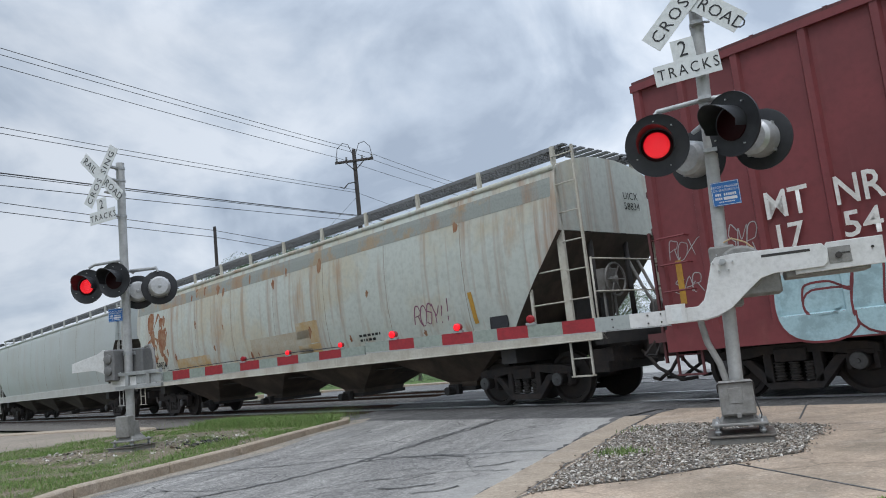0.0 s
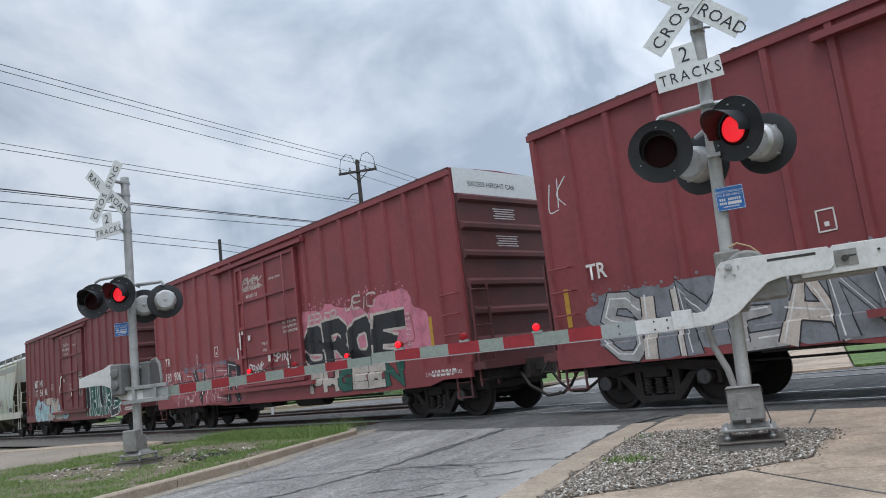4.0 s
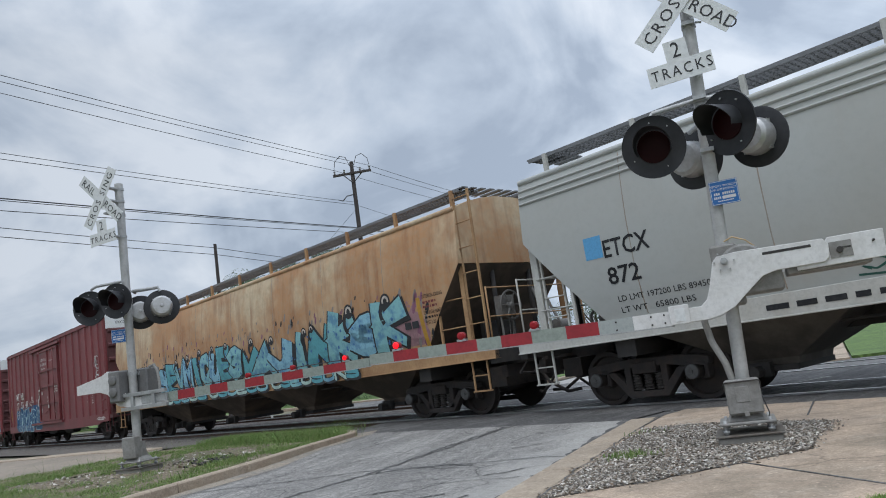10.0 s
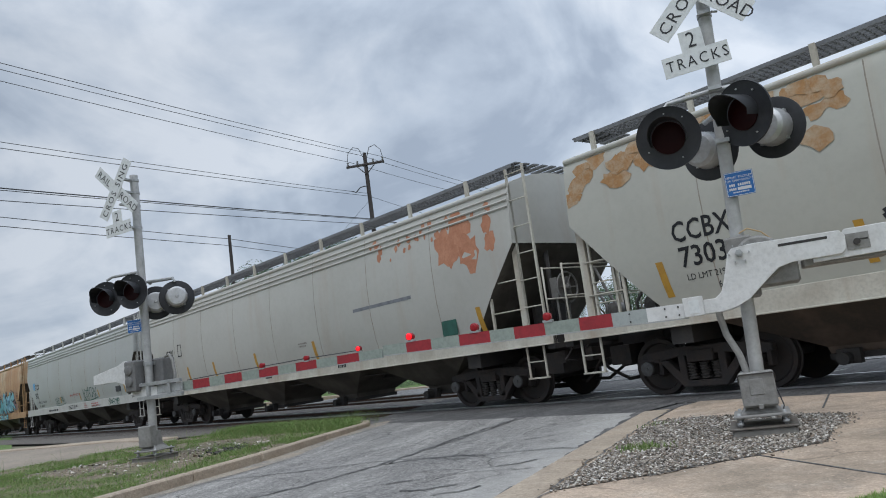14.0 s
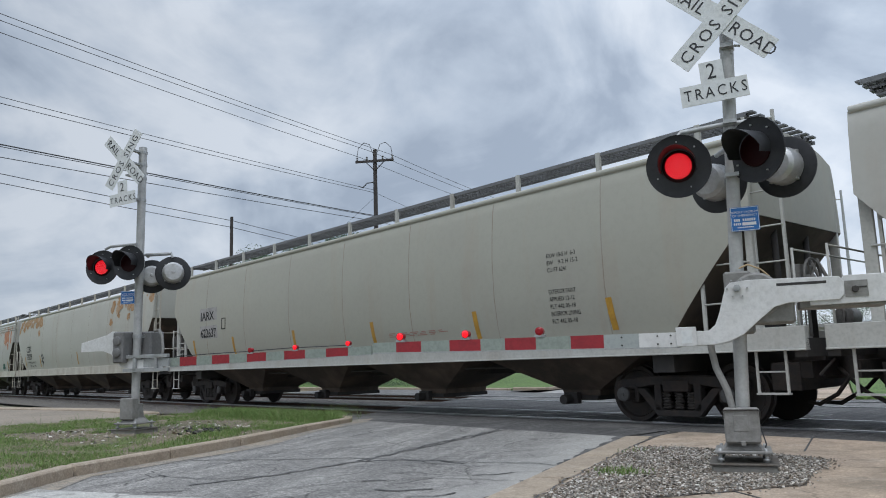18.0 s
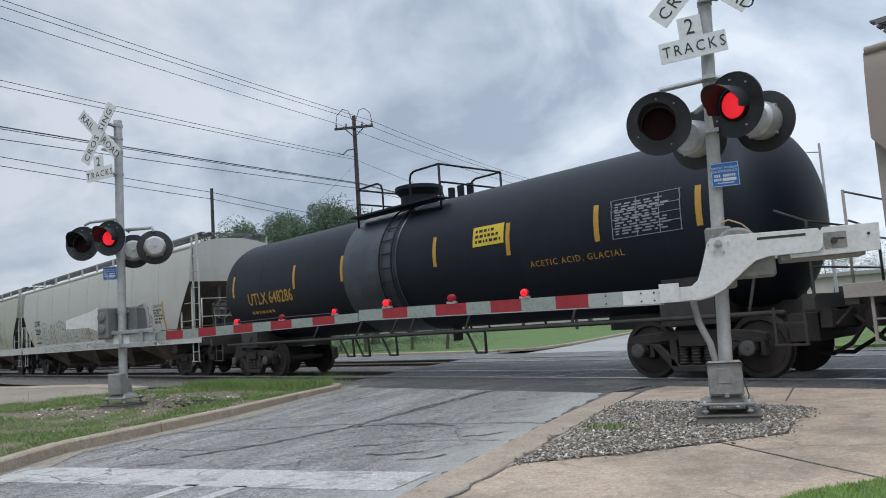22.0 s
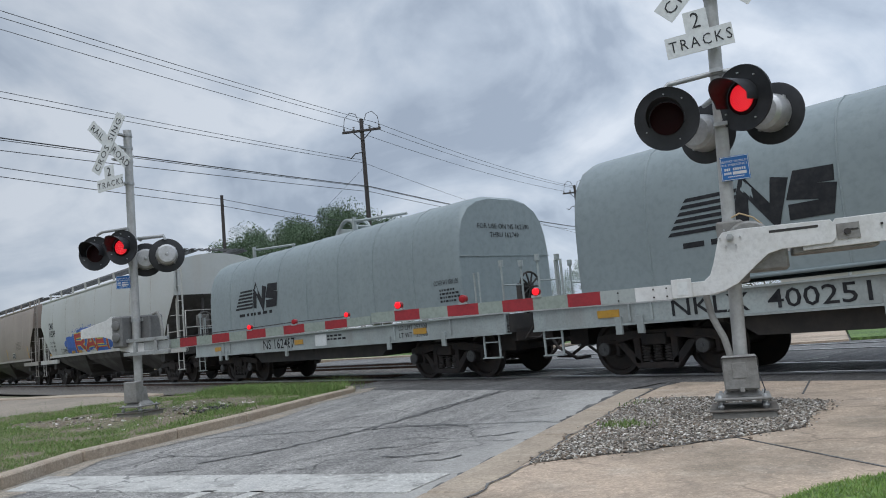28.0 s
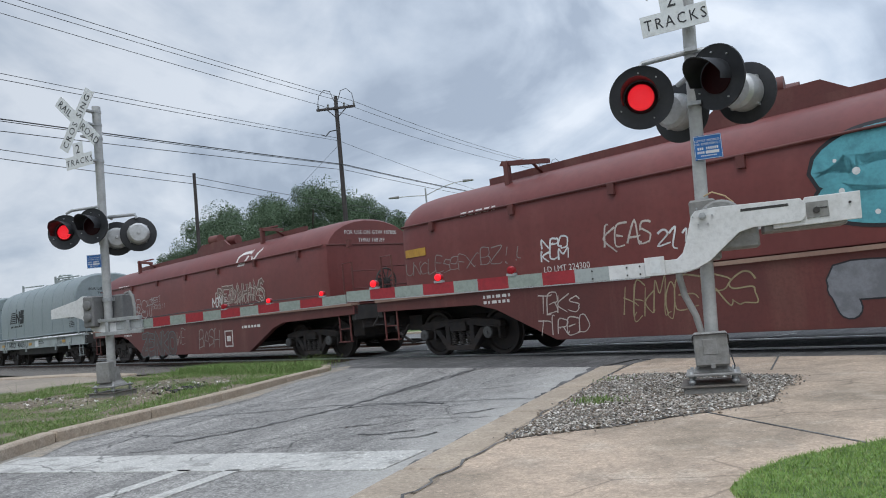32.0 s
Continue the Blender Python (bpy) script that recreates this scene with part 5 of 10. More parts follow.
def tree(at, h, spread, seed, leaves=26000, label="dark green spreading live oak", low=0.50):
    rnd = random.Random(seed)
    t = thing("tree", label, "tree", Matrix.Translation(at), "trees beyond the tracks")
    bm = bmesh.new()
    fork = h * 0.28
    rod(bm, (0, 0, -0.2), (0.1, 0, fork), h * 0.038, 10, h * 0.028)
    tips = []
    for k in range(9):
        a = 2 * math.pi * k / 9 + rnd.uniform(-.3, .3)
        rr = spread * rnd.uniform(0.35, 0.75)
        mid = Vector((math.cos(a) * rr * .45, math.sin(a) * rr * .45, h * rnd.uniform(.40, .52)))
        tip = Vector((math.cos(a) * rr, math.sin(a) * rr, h * rnd.uniform(.52, .82)))
        rod(bm, (0.1, 0, fork), mid, h * 0.016, 6, h * 0.011)
        rod(bm, mid, tip, h * 0.011, 6, h * 0.004)
        tips.append(tip)
    part("trunk", bm, bark, t, "grey-brown trunk and limbs")
    lumps = []
    for k in range(70):
        a, rr = rnd.uniform(0, 6.28), spread * math.sqrt(rnd.random()) * 0.92
        top = h * (0.97 - 0.30 * (rr / spread) ** 2)
        lumps.append((Vector((math.cos(a) * rr, math.sin(a) * rr, top - rnd.random() ** (1.6 if low < .6 else .8) * h * low)), spread * rnd.uniform(.14, .28)))
    fine = leaves > 10000
    leaves = int(leaves * (3.4 if fine else 1.8))
    rs = np.random.RandomState(seed + 7)
    cs, rad = np.array([tuple(c) for c, r in lumps]), np.array([r for c, r in lumps])
    pick = rs.randint(0, len(lumps), leaves)
    d = rs.normal(0, 1, (leaves, 3)) * (1, 1, .75)
    d *= (rad[pick] * rs.rand(leaves) ** 0.4 / np.linalg.norm(d, axis=1))[:, None]
    p = cs[pick] + d
    s = (rs.uniform(0.035, 0.080, leaves) * (1 if fine else 1.35) * h / 10)[:, None]
    u = rs.normal(0, 1, (leaves, 3))
    u /= np.linalg.norm(u, axis=1)[:, None]
    w = np.cross(u, rs.normal(0, 1, (leaves, 3)))
    w /= np.linalg.norm(w, axis=1)[:, None]
    V = np.stack([p - s * u, p - .2 * s * u - .55 * s * w, p + s * u - .1 * s * w, p + .1 * s * u + .6 * s * w], 1).reshape(-1, 3)
    F = np.arange(leaves * 4).reshape(-1, 4)
    me = bpy.data.meshes.new("crown")
    me.from_pydata(V.tolist(), [], F.tolist())
    me.materials.append(leaf)
    part("crown", me, None, t, "dense dark green leaves")
    return t


def street_lamp(at, h, arms, label):
    p = thing("street_lamp", label, "street lamp", Matrix.Translation(at), "street lamps")
    bm = bmesh.new()
    rod(bm, (0, 0, 0), (0, 0, h), 0.10, 12, 0.06)
    part("pole", bm, galv, p)
    for dx, dy, rise in arms:
        bm = bmesh.new()
        pts = [Vector((dx * k, dy * k, h - 0.5 + rise * math.sin(k * math.pi / 2))) for k in (0, .25, .5, .75, 1)]
        tube(bm, pts, 0.035, 6)
        part("arm", bm, galv, p)
        bm = bmesh.new()
        d = Vector((dx, dy, 0)).normalized()
        rod(bm, pts[-1] - d * .1, pts[-1] + d * .65, 0.10, 8, 0.06)
        part("lamp_head", bm, cast_grey, p)


def background():
    poles_and_wires()
    for az, d, h, sp, seed in ((-15.6, 62, 8.4, 4.4, 1), (-12.8, 60, 10.7, 5.6, 2), (-8.6, 63, 11.8, 6.6, 3), (-4.8, 62, 10.6, 4.8, 4), (-1.9, 66, 9.0, 3.2, 5)):
        tree(ring_at(az, d), h, sp, seed)
    for k, (az, d, h, sp) in enumerate(((2.2, 95, 7.5, 6), (6.5, 100, 7.0, 6), (11.5, 85, 7.6, 4.5), (13.2, 90, 8.2, 4.5), (17.5, 110, 7.0, 7), (23, 110, 6.5, 7), (28, 105, 7, 7), (34, 100, 8, 7), (-24, 110, 6, 6), (-30, 130, 7, 8))):
        tree(ring_at(az, d), h, sp, 20 + k, 6000, "distant rounded green tree")
    for k in range(11):
        tree(sq(25.5 + 3.1 * k, 23.6 + .5 * (k % 2)), 2.5 + .35 * (k % 3), 2.3, 60 + k, 6000, "dense dark green shrub under the trees", 0.95)
    marker = thing("marker_post", "slim white marker post at the kerb", "post", Matrix.Translation((-7.75, 32.2, 0)))
    bm = bmesh.new()
    box(bm, -.05, .05, -.02, .02, -.2, .80)
    part("post", bm, sign_white, marker, bevel=.006)
    bm = bmesh.new()
    box(bm, -.055, .055, -.024, .024, .62, .70)
    part("band", bm, under_black, marker, "dark band")
    street_lamp(ring_at(0.8, 52), 9.3, ((2.75, -.3, .75), (-2.0, .4, .1)), "tall grey street lamp with two arms")
    street_lamp(ring_at(28.3, 45), 9.6, ((-2.6, 1.2, .25),), "tall grey street lamp with one arm")
    b = thing("low_building", "low pale building with a flat roof beyond the lawn", "building", Matrix.Translation(ring_at(31.5, 88)) @ pose(0, 0, 0, 0, 0, -30))
    bm = bmesh.new()
    box(bm, -11, 11, -5, 5, -0.3, 3.4)
    part("wall", bm, mat("building_wall", (0.50, 0.47, 0.42), 0.85, other=(0.4, 0.37, 0.33), scale=0.6, amount=0.6), b)
    bm = bmesh.new()
    box(bm, -11.4, 11.4, -5.4, 5.4, 3.4, 3.75)
    part("roof", bm, mat("building_roof", (0.30, 0.29, 0.28), 0.8), b)
    for k in range(5):
        bm = bmesh.new()
        box(bm, -9 + 4 * k, -7.4 + 4 * k, -5.06, -4.98, 1.0, 2.4)
        part("window", bm, mat("dark_glass", (0.03, 0.035, 0.04), 0.15), b)

# ---------------------------------------------------------------- rolling stock: shared meshes
SHARED = {}
TRAIN = []          # (car, s of its front at the start, wheelsets, trucks' places)


def shared(name, build, material, bevel=0.0):
    if name not in SHARED:
        bm = bmesh.new()
        build(bm)
        me = finish(bm, name, bevel)
        me.materials.append(material)
        SHARED[name] = me
    return SHARED[name]


def mesh_wheelset(bm):
    for s in (-1, 1):
        prof = [(s * 0.675, 0.10), (s * 0.675, 0.36), (s * 0.68, 0.482), (s * 0.705, 0.484), (s * 0.712, 0.460), (s * 0.80, 0.450), (s * 0.80, 0.385), (s * 0.755, 0.36), (s * 0.77, 0.17), (s * 0.81, 0.14), (s * 0.81, 0.09)]
        lathe(bm, prof, seg=32)
    rod(bm, (0, -1.05, 0), (0, 1.05, 0), 0.085, 14)
    for s in (-1, 1):
        rod(bm, (0, s * 1.0, 0), (0, s * 1.16, 0), 0.11, 14)
        for k in range(3):
            a = 2.1 * k
            rod(bm, (0.06 * math.cos(a), s * 1.16, 0.06 * math.sin(a)), (0.06 * math.cos(a), s * 1.18, 0.06 * math.sin(a)), 0.02, 6)


def mesh_side_frame(bm):
    for s in (-1,):
        y0, y1 = s * 0.90, s * 1.06
        top = [(-1.12, 0.55), (-1.12, 0.66), (-0.95, 0.70), (-0.45, 0.74), (0.45, 0.74), (0.95, 0.70), (1.12, 0.66), (1.12, 0.55), (0.72, 0.55), (0.40, 0.60), (-0.40, 0.60), (-0.72, 0.55)]
        prism(bm, top, y0, y1)
        low = [(-0.74, 0.55), (-0.58, 0.55), (-0.26, 0.22), (0.26, 0.22), (0.58, 0.55), (0.74, 0.55), (0.36, 0.12), (-0.36, 0.12)]
        prism(bm, low, y0, y1)
        for x in (-0.34, 0.34):
            box(bm, x - 0.06, x + 0.06, min(y0, y1), max(y0, y1), 0.2, 0.62)
        for x in (-0.89, 0.89):
            box(bm, x - 0.17, x + 0.17, min(y0, y1) - .01, max(y0, y1) + .01, 0.53, 0.60)
            box(bm, x - 0.20, x - 0.13, min(y0, y1), max(y0, y1), 0.34, 0.56)
            box(bm, x + 0.13, x + 0.20, min(y0, y1), max(y0, y1), 0.34, 0.56)


def mesh_spring(bm):
    prof = [(0.225, 0.02)]
    for k in range(6):
        prof += [(0.235 + 0.045 * k, 0.060), (0.245 + 0.045 * k, 0.080), (0.258 + 0.045 * k, 0.080), (0.268 + 0.045 * k, 0.060)]
    lathe(bm, prof, axis="z", seg=12)


def mesh_bolster(bm):
    box(bm, -0.22, 0.22, -1.10, 1.10, 0.50, 0.68)
    box(bm, -0.20, 0.20, -0.45, 0.45, 0.68, 0.80)
    box(bm, -0.50, 0.50, -0.62, 0.62, 0.30, 0.52)
    for s in (-1, 1):
        prism(bm, [(-0.78, 0.40), (-0.5, 0.54), (0.5, 0.54), (0.78, 0.40), (0.5, 0.30), (-0.5, 0.30)], s * 0.36 - .05, s * 0.36 + .05)
    for x in (-0.42, 0.42):
        rod(bm, (x, -0.72, 0.36), (x, 0.72, 0.36), 0.045, 8)
        for s in (-1, 1):
            box(bm, x - 0.10, x + 0.10, s * 0.74 - 0.06, s * 0.74 + 0.06, 0.28, 0.46)


cap_steel = mat("cap_steel", (0.085, 0.085, 0.085), .55, .2, other=(0.05, 0.045, 0.04), scale=12, amount=.6)


def mesh_cap(bm):
    lathe(bm, [(0.0, 0.115), (-0.035, 0.11), (-0.045, 0.085), (-0.04, 0.03), (-0.055, 0.025), (-0.055, 0.004)], seg=18)


def add_truck(car, x, wheels, tint=None):
    t = part("truck", shared("truck_bolster", mesh_bolster, truck_iron, 0.01), None, car, "dark rusty cast steel truck", at=pose(x, 0, 0, 0, 0, 0))
    for turn in (0, 180):
        part("side_frame", shared("truck_side_frame", mesh_side_frame, truck_iron, 0.012), None, t, "dark cast side frame", at=pose(0, 0, 0, 0, 0, turn))
        for dx in (-.21, 0, .21):
            part("spring", shared("truck_spring", mesh_spring, mat("spring_steel", (0.055, 0.048, 0.043), .65, .1)), None, t, at=pose(0, 0, 0, 0, 0, turn) @ pose(dx, -.98, 0, 0, 0, 0))
    for dx in (-0.89, 0.89):
        w = part("wheelset", shared("wheelset", mesh_wheelset, wheel_steel), None, t, "steel wheels on an axle", at=pose(dx, 0, 0.457, 0, 0, 0))
        wheels.append(w)
        part("bearing_cap", shared("bearing_cap", mesh_cap, cap_steel), None, t, "grey round bearing cap", at=pose(dx, -1.165, 0.457, 0, 0, 0))


def mesh_coupler(bm):
    box(bm, -0.75, 0.0, -0.08, 0.08, 0.78, 0.94)
    prism(bm, [(-0.80, -0.14), (-1.0, -0.16), (-1.06, -0.05), (-0.98, 0.02), (-1.04, 0.12), (-0.86, 0.17), (-0.74, 0.10), (-0.74, -0.10)], 0.72, 0.99, "xy")
    box(bm, -0.35, 0.9, -0.24, 0.24, 0.66, 1.02)
    box(bm, -0.10, 0.05, -1.15, 1.15, 0.70, 0.92)
    rod(bm, (0.25, -0.55, 0.62), (0.25, 0.55, 0.62), 0.11, 12)
    box(bm, 0.15, 0.55, 0.35, 0.95, 0.52, 0.90)
    box(bm, 0.20, 0.60, -0.85, -0.40, 0.56, 0.88)
    tube(bm, [(-0.1, 0.3, 0.82), (-0.45, 0.42, 0.5), (-0.8, 0.34, 0.28), (-1.02, 0.2, 0.30)], 0.03, 8)
    tube(bm, [(-0.3, -0.35, 0.80), (-0.55, -0.40, 0.45), (-0.85, -0.30, 0.30), (-1.05, -0.15, 0.32)], 0.028, 8)
    tube(bm, [(-0.15, -1.40, 0.95), (-0.35, -1.40, 0.75), (-0.55, -0.8, 0.72), (-0.75, -0.2, 0.98)], 0.016, 6)


def add_couplers(car, xa, xb):
    me = shared("coupler", mesh_coupler, truck_iron, 0.0)
    part("coupler", me, None, car, "dark knuckle coupler and air hose", at=pose(xa, 0, 0, 0, 0, 0))
    part("coupler", me, None, car, "dark knuckle coupler and air hose", at=pose(xb, 0, 0, 0, 0, 180))


def ladder(car, material, x, w, z0, z1, y, n, turn=0):
    """Two stiles and rungs, in the plane of the side, or of the end if turned."""
    bm = bmesh.new()
    for dx in (0, w):
        box(bm, dx - 0.02, dx + 0.02, -0.02, 0.02, z0, z1)
    for k in range(n):
        z = z0 + 0.12 + (z1 - z0 - 0.24) * k / (n - 1)
        rod(bm, (0, -0.03, z), (w, -0.03, z), 0.012, 6)
    return part("ladder", bm, material, car, at=pose(x, y, 0, 0, 0, turn))


def step(car, material, x, y=-1.5, z0=0.45, z1=1.05):
    bm = bmesh.new()
    for dx in (-0.2, 0.2):
        box(bm, x + dx - 0.018, x + dx + 0.018, y - 0.012, y + 0.012, z0, z1)
    box(bm, x - 0.22, x + 0.22, y - 0.05, y + 0.05, z0 - 0.012, z0 + 0.012)
    box(bm, x - 0.20, x + 0.20, y - 0.012, y + 0.012, z0 + 0.28, z0 + 0.30)
    return part("stirrup_step", bm, material, car)


# ---------------------------------------------------------------- spray paint on the sides
def ribbon(bm, pts, w, surf, eps):
    """A flat stripe along the points with mitred bends; w may change along it."""
    P = [Vector(p) for p in pts]
    n = len(P)
    L, R = [], []
    for k, p in enumerate(P):
        a = (p - P[k - 1]).normalized() if k and (p - P[k - 1]).length > 1e-6 else None
        b = (P[k + 1] - p).normalized() if k < n - 1 and (P[k + 1] - p).length > 1e-6 else None
        a, b = a or b or Vector((1, 0)), b or a or Vector((1, 0))
        d = a + b
        d = d.normalized() if d.length > 1e-3 else a
        ww = (w(k / (n - 1)) if callable(w) else w) / 2 / max(.62, a.dot(d))
        L.append(Vector((p.x - d.y * ww, p.y + d.x * ww)))
        R.append(Vector((p.x + d.y * ww, p.y - d.x * ww)))
    rows = []
    put = lambda v: bm.verts.new((v.x, -surf(v.y) - eps, v.y))
    for k in range(n - 1):
        m = max(1, int((P[k + 1] - P[k]).length / .09))
        rows += [(put(L[k].lerp(L[k + 1], i / m)), put(R[k].lerp(R[k + 1], i / m))) for i in range(m)]
    rows.append((put(L[-1]), put(R[-1])))
    for (a, b), (c, d) in zip(rows, rows[1:]):
        bm.faces.new((a, c, d, b))


def disc(bm, c, r, surf, eps, n=14):
    ring = []
    for k in range(n):
        z = c[1] + r * math.sin(2 * math.pi * k / n)
        ring.append(bm.verts.new((c[0] + r * math.cos(2 * math.pi * k / n), -surf(z) - eps, z)))
    bm.faces.new(ring[::-1])


# strokes of plain capitals on a grid of eight: points are column and row, a comma lifts the pen
STROKES = {"A": "00 48 80,23 63", "B": "00 08 58 77 75 54 04,54 73 71 50 00", "C": "77 58 28 06 02 20 50 71", "D": "00 08 48 75 73 40 00", "E": "78 08 00 70,04 54",
           "F": "00 08 78,04 54", "G": "77 58 28 06 02 20 60 73 43", "H": "00 08,04 74,78 70", "I": "40 48", "J": "78 72 50 20 02", "K": "00 08,78 04 70", "L": "08 00 70",
           "M": "00 08 44 88 80", "N": "00 08 70 78", "O": "20 02 06 28 58 76 72 50 20", "P": "00 08 58 77 75 54 04", "Q": "20 02 06 28 58 76 72 50 20,42 80",
           "R": "00 08 58 77 75 54 04,44 80", "S": "77 58 28 06 15 64 73 71 50 20 01", "T": "08 88,48 40", "U": "08 02 20 50 72 78", "V": "08 40 88", "W": "08 20 45 60 88",
           "X": "00 88,08 80", "Y": "08 44 88,44 40", "Z": "08 88 00 80", "1": "16 48 40", "2": "06 28 58 76 65 00 80", "!": "48 43,41 40"}


def strokes(ch):
    return [[(int(p[0]) / 8, int(p[1]) / 8) for p in st.split()] for st in STROKES[ch].split(",")]


def curved(pts, n=5):
    """The points rounded into one soft line."""
    out = []
    for k in range(len(pts) - 1):
        p0, p1, p2, p3 = (Vector(pts[min(max(j, 0), len(pts) - 1)]) for j in (k - 1, k, k + 1, k + 2))
        for i in range(n):
            q = i / n
            out.append(tuple(.5 * (2 * p1 + (p2 - p0) * q + (2 * p0 - 5 * p1 + 4 * p2 - p3) * q * q + (3 * p1 - p0 - 3 * p2 + p3) * q ** 3)))
    return out + [tuple(pts[-1])]


BOX_POSTS = [0.09, .82, 1.68, 2.62, 3.5, 4.33, 5.2, 6.06, 10.08, 10.92, 11.80, 12.68, 13.52, 14.28, 15.05, 15.66]
POST_DEPTH = .055


def settle(bm, surf, posts=()):
    """Lays flat paint on a side: into the bends of a curved one, over the posts and the sill of a box car."""
    if not bm.verts:
        return
    for v in bm.verts:
        v.co.y += surf(v.co.z)
    if posts:
        lo, hi = min(v.co.x for v in bm.verts), max(v.co.x for v in bm.verts)
        planes = [((p + d, 0, 0), (1, 0, 0)) for p in posts if lo - .1 < p < hi + .1 for d in (-.075, -.045, .045, .075)]
        planes += [((0, 0, z), (0, 0, 1)) for z in (1.095, 1.115)]
    else:
        planes = [((0, 0, z), (0, 0, 1)) for z in (1.415, 1.425, 1.7, 2.2, 2.66, 2.8, 2.96)]
    for co, no in planes:
        bmesh.ops.bisect_plane(bm, geom=bm.verts[:] + bm.edges[:] + bm.faces[:], plane_co=co, plane_no=no)
    for v in bm.verts:
        v.co.y -= surf(v.co.z)
        if posts:
            near = min(abs(v.co.x - p) for p in posts)
            rise = POST_DEPTH * min(1.0, max(0.0, (.075 - near) / .03)) if v.co.z > .99 else 0.0
            sill = .052 * min(1.0, max(0.0, (1.115 - v.co.z) / .02))
            v.co.y -= max(rise, sill)


def cloud(car, x0, x1, z0, z1, n, material, surf, seed, posts=(), eps=.002):
    """Soft sprayed colour with a ragged, speckled edge."""
    rnd = random.Random(seed)
    h = z1 - z0
    for k in range(n):
        bm = bmesh.new()
        cx, cz = x0 + (x1 - x0) * (k + rnd.random()) / n, z0 + h * rnd.uniform(.35, .65)
        rx, rz = (x1 - x0) / n * rnd.uniform(.85, 1.25), h * rnd.uniform(.45, .58)
        ring = []
        for i in range(40):
            a = 2 * math.pi * i / 40
            rr = 1 + .10 * math.sin(3 * a + k) + .06 * math.sin(7 * a + 2 * k) + rnd.uniform(-.07, .07)
            zz = min(z1 + .1 * h, max(z0, cz + rz * rr * math.sin(a)))
            ring.append((cx + rx * rr * math.cos(a), zz))
        mid = bm.verts.new((cx, -surf(cz) - eps - .00012 * k, cz))
        vs = [bm.verts.new((x, -surf(z) - eps - .00012 * k, z)) for x, z in ring]
        for i in range(40):
            bm.faces.new((vs[i], vs[(i + 1) % 40], mid))
        settle(bm, surf, posts)
        part("paint_cloud", bm, material, car, "soft sprayed colour behind the forms")
    bm = bmesh.new()
    for _ in range(22 * n):
        x, up = rnd.uniform(x0 - .1, x1 + .1), rnd.random() < .75
        z = (z1 + abs(rnd.gauss(0, .09)) * h) if up else max(z0, z0 + rnd.uniform(0, .2) * h)
        disc(bm, (x, z), rnd.uniform(.01, .04), surf, eps + .001, 6)
    settle(bm, surf, posts)
    tagged(part("overspray", bm, material, car), "fine specks of sprayed paint", "", "", "stuff")


def sideline(pts, off):
    """The points shifted sideways."""
    P = [Vector(p) for p in pts]
    out = []
    for k, p in enumerate(P):
        d = (P[min(k + 1, len(P) - 1)] - P[max(k - 1, 0)]).normalized()
        out.append((p.x - d.y * off, p.y + d.x * off))
    return out


def outline(car, text, x0, x1, z0, z1, material, surf, seed, thick=.34, line=.03):
    """Hollow sprayed letters: only the run of the can round each stroke."""
    rnd = random.Random(seed)
    w, h = (x1 - x0) / len(text), z1 - z0
    t = thick * w
    for i, ch in enumerate(text):
        bm = bmesh.new()
        sl, hh = rnd.uniform(-.1, .15), h * rnd.uniform(.9, 1.08)
        for k, st in enumerate(strokes(ch)):
            pts = curved([(x0 + w * (i + .12 + .76 * (a + rnd.uniform(-.05, .05))) + sl * h * b, z0 + t / 2 + (hh - t) * (b + rnd.uniform(-.05, .05))) for a, b in st], 5)
            loop = sideline(pts, t / 2) + [pts[-1] if len(pts) < 2 else tuple(Vector(pts[-1]) + (Vector(pts[-1]) - Vector(pts[-2])).normalized() * t * .45)]
            loop += sideline(pts, -t / 2)[::-1] + [tuple(Vector(pts[0]) + (Vector(pts[0]) - Vector(pts[1])).normalized() * t * .45), loop[0]]
            gap = rnd.randrange(0, max(1, len(loop) // 3))
            loop = [(a, max(z0 - .02, b)) for a, b in loop]
            ribbon(bm, loop[gap:], lambda q: line * (1.1 - .35 * q), surf, .004 + .0003 * i + .00005 * k)
        settle(bm, surf)
        part("graffiti_form", bm, material, car, "hollow sprayed outline of a letter form")


